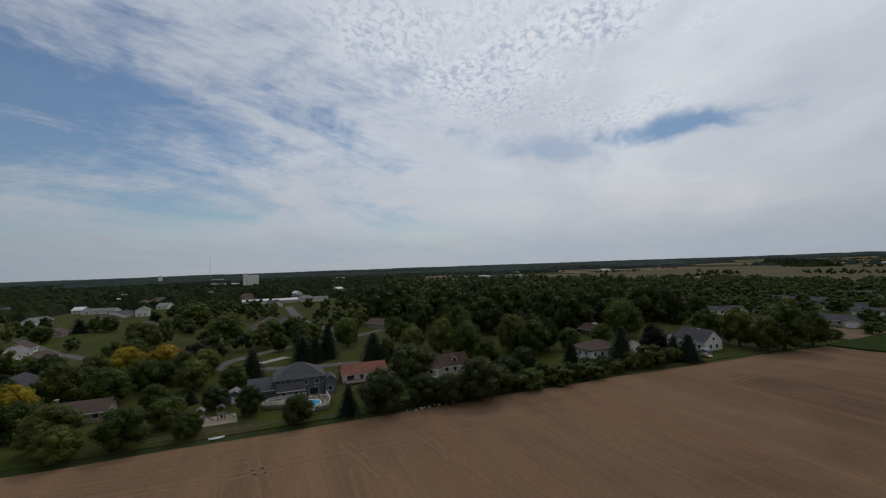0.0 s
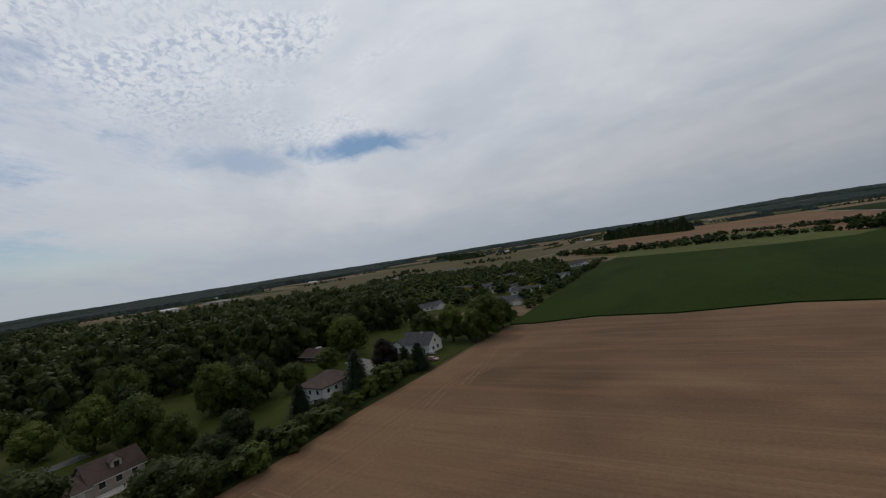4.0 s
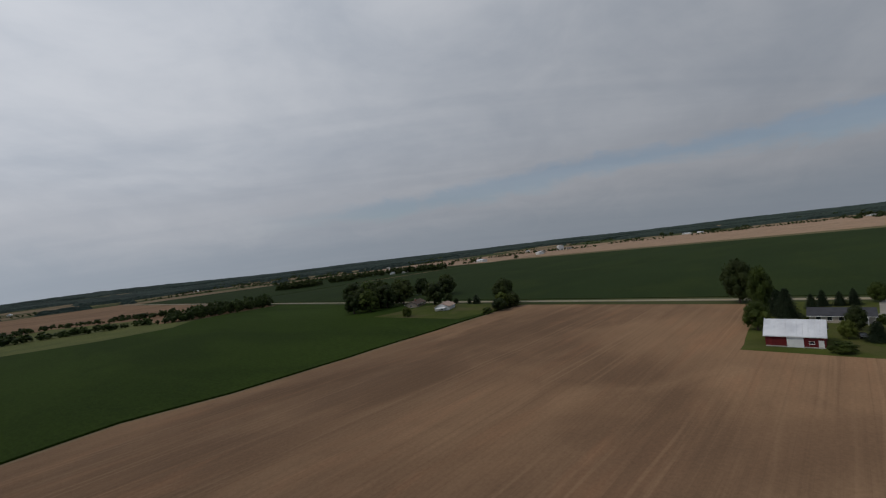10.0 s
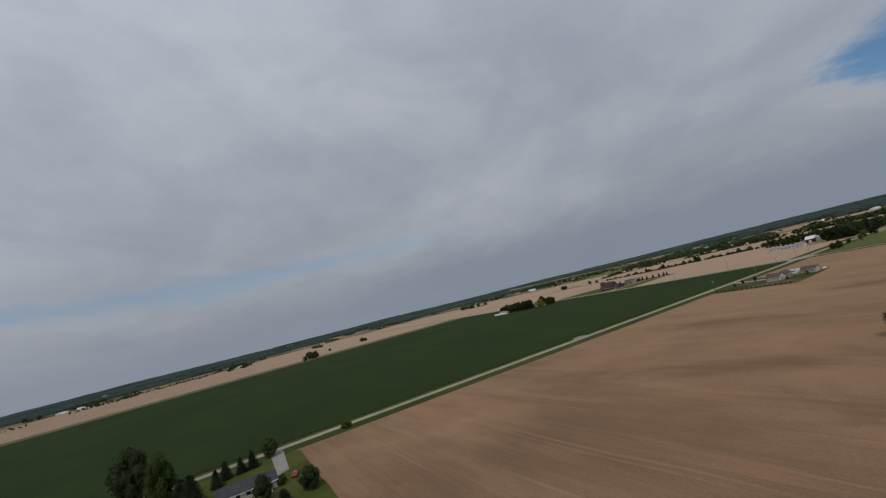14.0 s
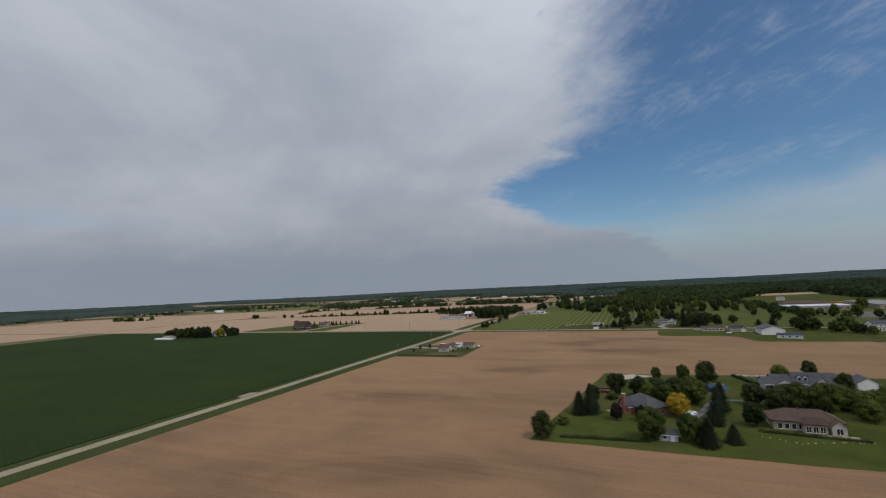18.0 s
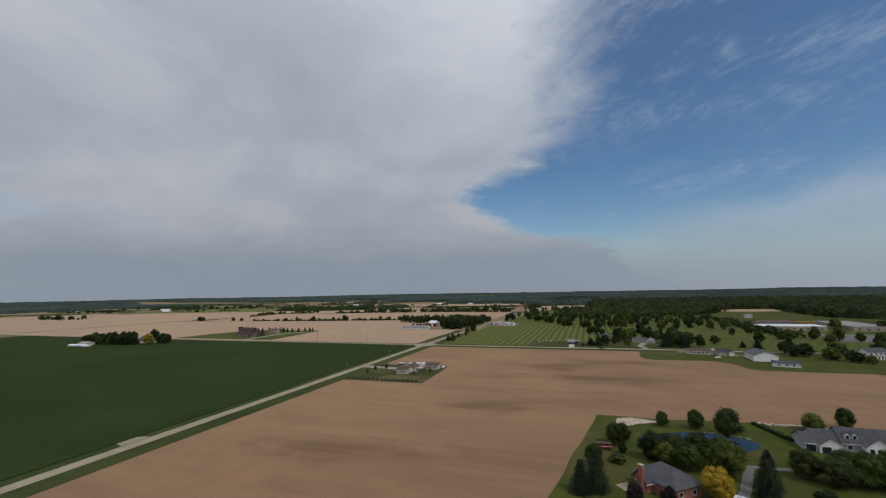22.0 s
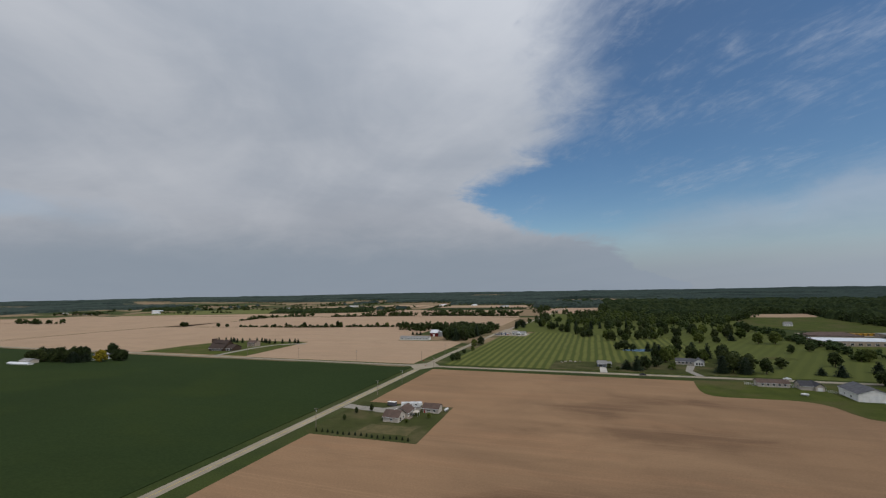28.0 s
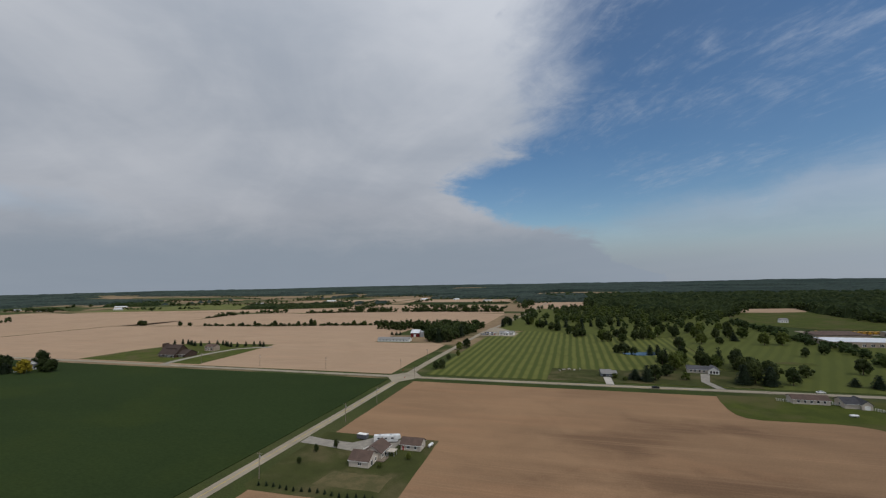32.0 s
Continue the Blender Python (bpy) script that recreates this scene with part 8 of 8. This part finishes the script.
# dark hall
h = house("hall", -268, 36, "large dark brown hall with steep roof", category="hall")
wing(h, -13, 8, -9, 9, 3.2, "x", 8.2, BROWN_SIDE, ROOF_UMBER, 0.8, spaced("S", -12, 7, 6, 0.5, 1.8, 2.0) + [("W", 0, 0.5, 5, 6.5)])
wing(h, 8.1, 18, -6, 8, 3.0, "x", 3.5, BROWN_SIDE, ROOF_UMBER, 0.8, spaced("S", 9, 17, 3, 0.5, 1.6, 1.8))
part("tower", Shape().box(-15.5, -13.1, -3, 3, -0.3, 12.5), BROWN_SIDE, h, "dark tower wall")
for i in range(5):
    dormer(h, -8 + i * 3, -4.6, 6.4, 0, BROWN_SIDE, ROOF_UMBER, 1.6)
h = house("house", -258, 72, "brown and white house behind the hall")
wing(h, -6, 6, -4.5, 4.5, 4.5, "x", 2.4, STONE, ROOF_BROWN, 0.5, spaced("S", -5, 5, 3, 0.9) + spaced("S", -5, 5, 3, 2.9, 1.2, 1.0))
road("drive", [(-240, -2), (-243, 18), (-244, 55), (-238, 85), (-222, 98), (-205, 104)], 7.0, GRAVEL, 0.06, "grey gravel hall driveway")

# farm in the grain field
h = house("farmhouse", -347, -46, "white farmhouse with grey roof among trees")
wing(h, -6, 6, -4.5, 4.5, 4.6, "x", 3.0, WHITE, ROOF_GREY, 0.5, spaced("S", -5, 5, 3, 0.9) + spaced("S", -5, 5, 3, 3.0, 1.0, 1.1) + spaced("E", -4, 4, 2, 0.9))
wing(h, 6.1, 12, -3.5, 3.5, 2.8, "y", 2.0, WHITE, ROOF_GREY, 0.5, spaced("E", -3, 3, 2))
h = house("machine_shed", -390, -92, "long low white machine shed", 2, "shed")
wing(h, -15, 15, -2.5, 2.5, 1.6, "x", 0.9, WHITE, ROOF_METAL, 0.4)
wing(h, -8, 6, 3.5, 12, 3.2, "x", 1.6, CREAM, ROOF_PALE, 0.5)
fence([(-342, -66), (-334, -52)], 1.4, 1.5, TRIM, "white board fence beside a house", 3)

# school beyond the golf course
b_ = thing("school", pose(392, 208, 0), "long white flat-roofed school", "building")
wing(b_, -32, 32, -16, 16, 5.0, "flat", 0, TAN_SIDE, ROOF_METAL, 0.2, spaced("W", -14, 14, 5, 1, 2.5, 2) + spaced("S", -30, 30, 9, 1, 3, 2))
b_ = thing("school", pose(394, 254, 0), "brown school block with purple-brown roof", "building")
wing(b_, -24, 24, -13, 13, 5.5, "hip", 3.0, TAN_SIDE, ROOF_BROWN, 0.5, spaced("W", -10, 10, 4, 1, 2, 2) + spaced("S", -18, 18, 6, 1, 2, 2))
b_ = thing("school", pose(466, 238, 0), "tan school wing with pale roof", "building")
wing(b_, -18, 18, -46, 46, 5.0, "flat", 0, TAN_SIDE, ROOF_PALE, 0.2, spaced("W", -42, 42, 9, 1, 3, 2) + spaced("S", -16, 16, 4, 1, 3, 2))
solid("car_park", Shape().sheet([(388, 80), (430, 72), (470, 142), (396, 158)], -0.2, 0.05), STREET, "grey school car park", "car park", kind="structure")
solid("car_park", Shape().sheet([(385, 286), (500, 286), (500, 326), (385, 326)], -0.2, 0.05), ASPHALT, "pale yard with parked buses", "car park", kind="structure")
BUS = material("school_bus_yellow", (0.45, 0.25, 0.03), (0.40, 0.22, 0.03), 0.5, rough=0.4)
for i in range(14):
    t = thing("bus", pose(398 + i * 5.2, 300, 0.05), "yellow bus parked in a row", "bus", "row of parked buses")
    part("body", Shape().box(-1.25, 1.25, -5, 4, 0.6, 3.0), BUS, t)
    part("hood", Shape().box(-1.0, 1.0, 4.01, 5.6, 0.6, 1.7), BUS, t)
    for sx in (-1, 1):
        part("window_band", Shape().box(min(sx * 1.24, sx * 1.28), max(sx * 1.24, sx * 1.28), -4.7, 3.8, 1.8, 2.5), GLASS, t)
        for yy in (-3, 3):
            part("wheel", Shape().tube((sx * 1.0, yy, 0.5), (sx * 1.25, yy, 0.5), 0.5, 0.5, 10), TYRE, t)
h = house("house", 417, 434, "small white farmhouse beyond the golf course")
wing(h, -5, 5, -4, 4, 3.6, "x", 2.6, WHITE, ROOF_PALE, 0.4, spaced("S", -4, 4, 3))

# far farmsteads
far_rnd = random.Random(9)
for x, y in ((-444, -1320), (-470, -1295), (-560, -1420), (-1599, -939), (-1640, -965), (-950, 980), (-1250, 700), (-1400, 820), (-760, 1150), (-420, 1250), (-150, 1120), (140, 1250), (-1500, -445), (-1480, 640), (-1650, 660),
             (560, -1960), (900, -2050), (1400, -1500), (1500, -1200), (200, -2400), (-300, -2300), (-900, -1900), (-1350, -1500), (-1600, -900), (-1750, -100), (900, 900), (1300, 1300), (700, 1500), (-700, 1700), (-1800, 1300), (-286, 1225), (60, 1125), (-2203, 1166), (-2450, 1187), (-711, -1262)):
    h = house("farm_shed", x, y, "pale farm shed far off", far_rnd.uniform(0, 90), "shed", "far farm sheds")
    a = far_rnd.uniform(9, 22)
    wing(h, -a, a, -5, 5, 3.4, "x", 2.2, WHITE, far_rnd.choice((ROOF_METAL, ROOF_PALE, ROOF_METAL)), 0.4, z0=-3)


# ---- poles, signs, road marks ----
def utility_pole(x, y, high, turn, label="wooden utility pole with crossarm"):
    t = thing("utility_pole", pose(x, y, 0, 0, 0, turn), label, "pole", "utility poles")
    part("shaft", Shape().tube((0, 0, -0.2), (0, 0, high), 0.15, 0.09, 8), WOOD, t)
    part("crossarm", Shape().box(-1.1, 1.1, -0.06, 0.06, high - 0.7, high - 0.56), WOOD, t)
    for px in (-1, 0.6, 1):
        part("insulator", Shape().tube((px, 0, high - 0.56), (px, 0, high - 0.36), 0.05, 0.04, 6), METAL, t)
    part("transformer", Shape().tube((0.28, 0, high - 2.0), (0.28, 0, high - 1.2), 0.2, 0.2, 10), METAL, t)


for x, y in ((10.5, -177), (9.5, -112), (10.5, -77), (12, -17)):
    utility_pole(x, y, 9.5, 0)
for x, y in ((-9, 8), (-74, 4), (-140, 5), (-205, 6)):
    utility_pole(x, y, 10, 90)
utility_pole(-5, 62, 9.5, 0)


def stop_sign(x, y, turn):
    t = thing("stop_sign", pose(x, y, 0, 0, 0, turn), "red octagonal stop sign on a post", "sign", "road signs")
    part("post", Shape().tube((0, 0, -0.2), (0, 0, 2.6), 0.035, 0.035, 6), METAL, t)
    s = Shape()
    pts = [(0.4 * math.cos(math.pi / 8 + i * math.pi / 4), 2.3 + 0.4 * math.sin(math.pi / 8 + i * math.pi / 4)) for i in range(8)]
    s.add([(a, -0.05, b) for a, b in pts] + [(a, -0.02, b) for a, b in pts], [tuple(range(8)), tuple(range(15, 7, -1))] + [(i, (i + 1) % 8, 8 + (i + 1) % 8, 8 + i) for i in range(8)])
    part("plate", s, PAINT["red"], t)


stop_sign(5.5, -20, 0)
stop_sign(-5.5, 4, 180)
solid("centre_line", Shape().box(-0.12, 0.12, -1180, -26, 0.02, 0.086), YELLOW_LINE, "faded yellow centre line", "road marking", kind="structure")
solid("centre_line", Shape().box(12, 200, -7.9, -7.7, 0.02, 0.102), YELLOW_LINE, "faded yellow centre line", "road marking", kind="structure")
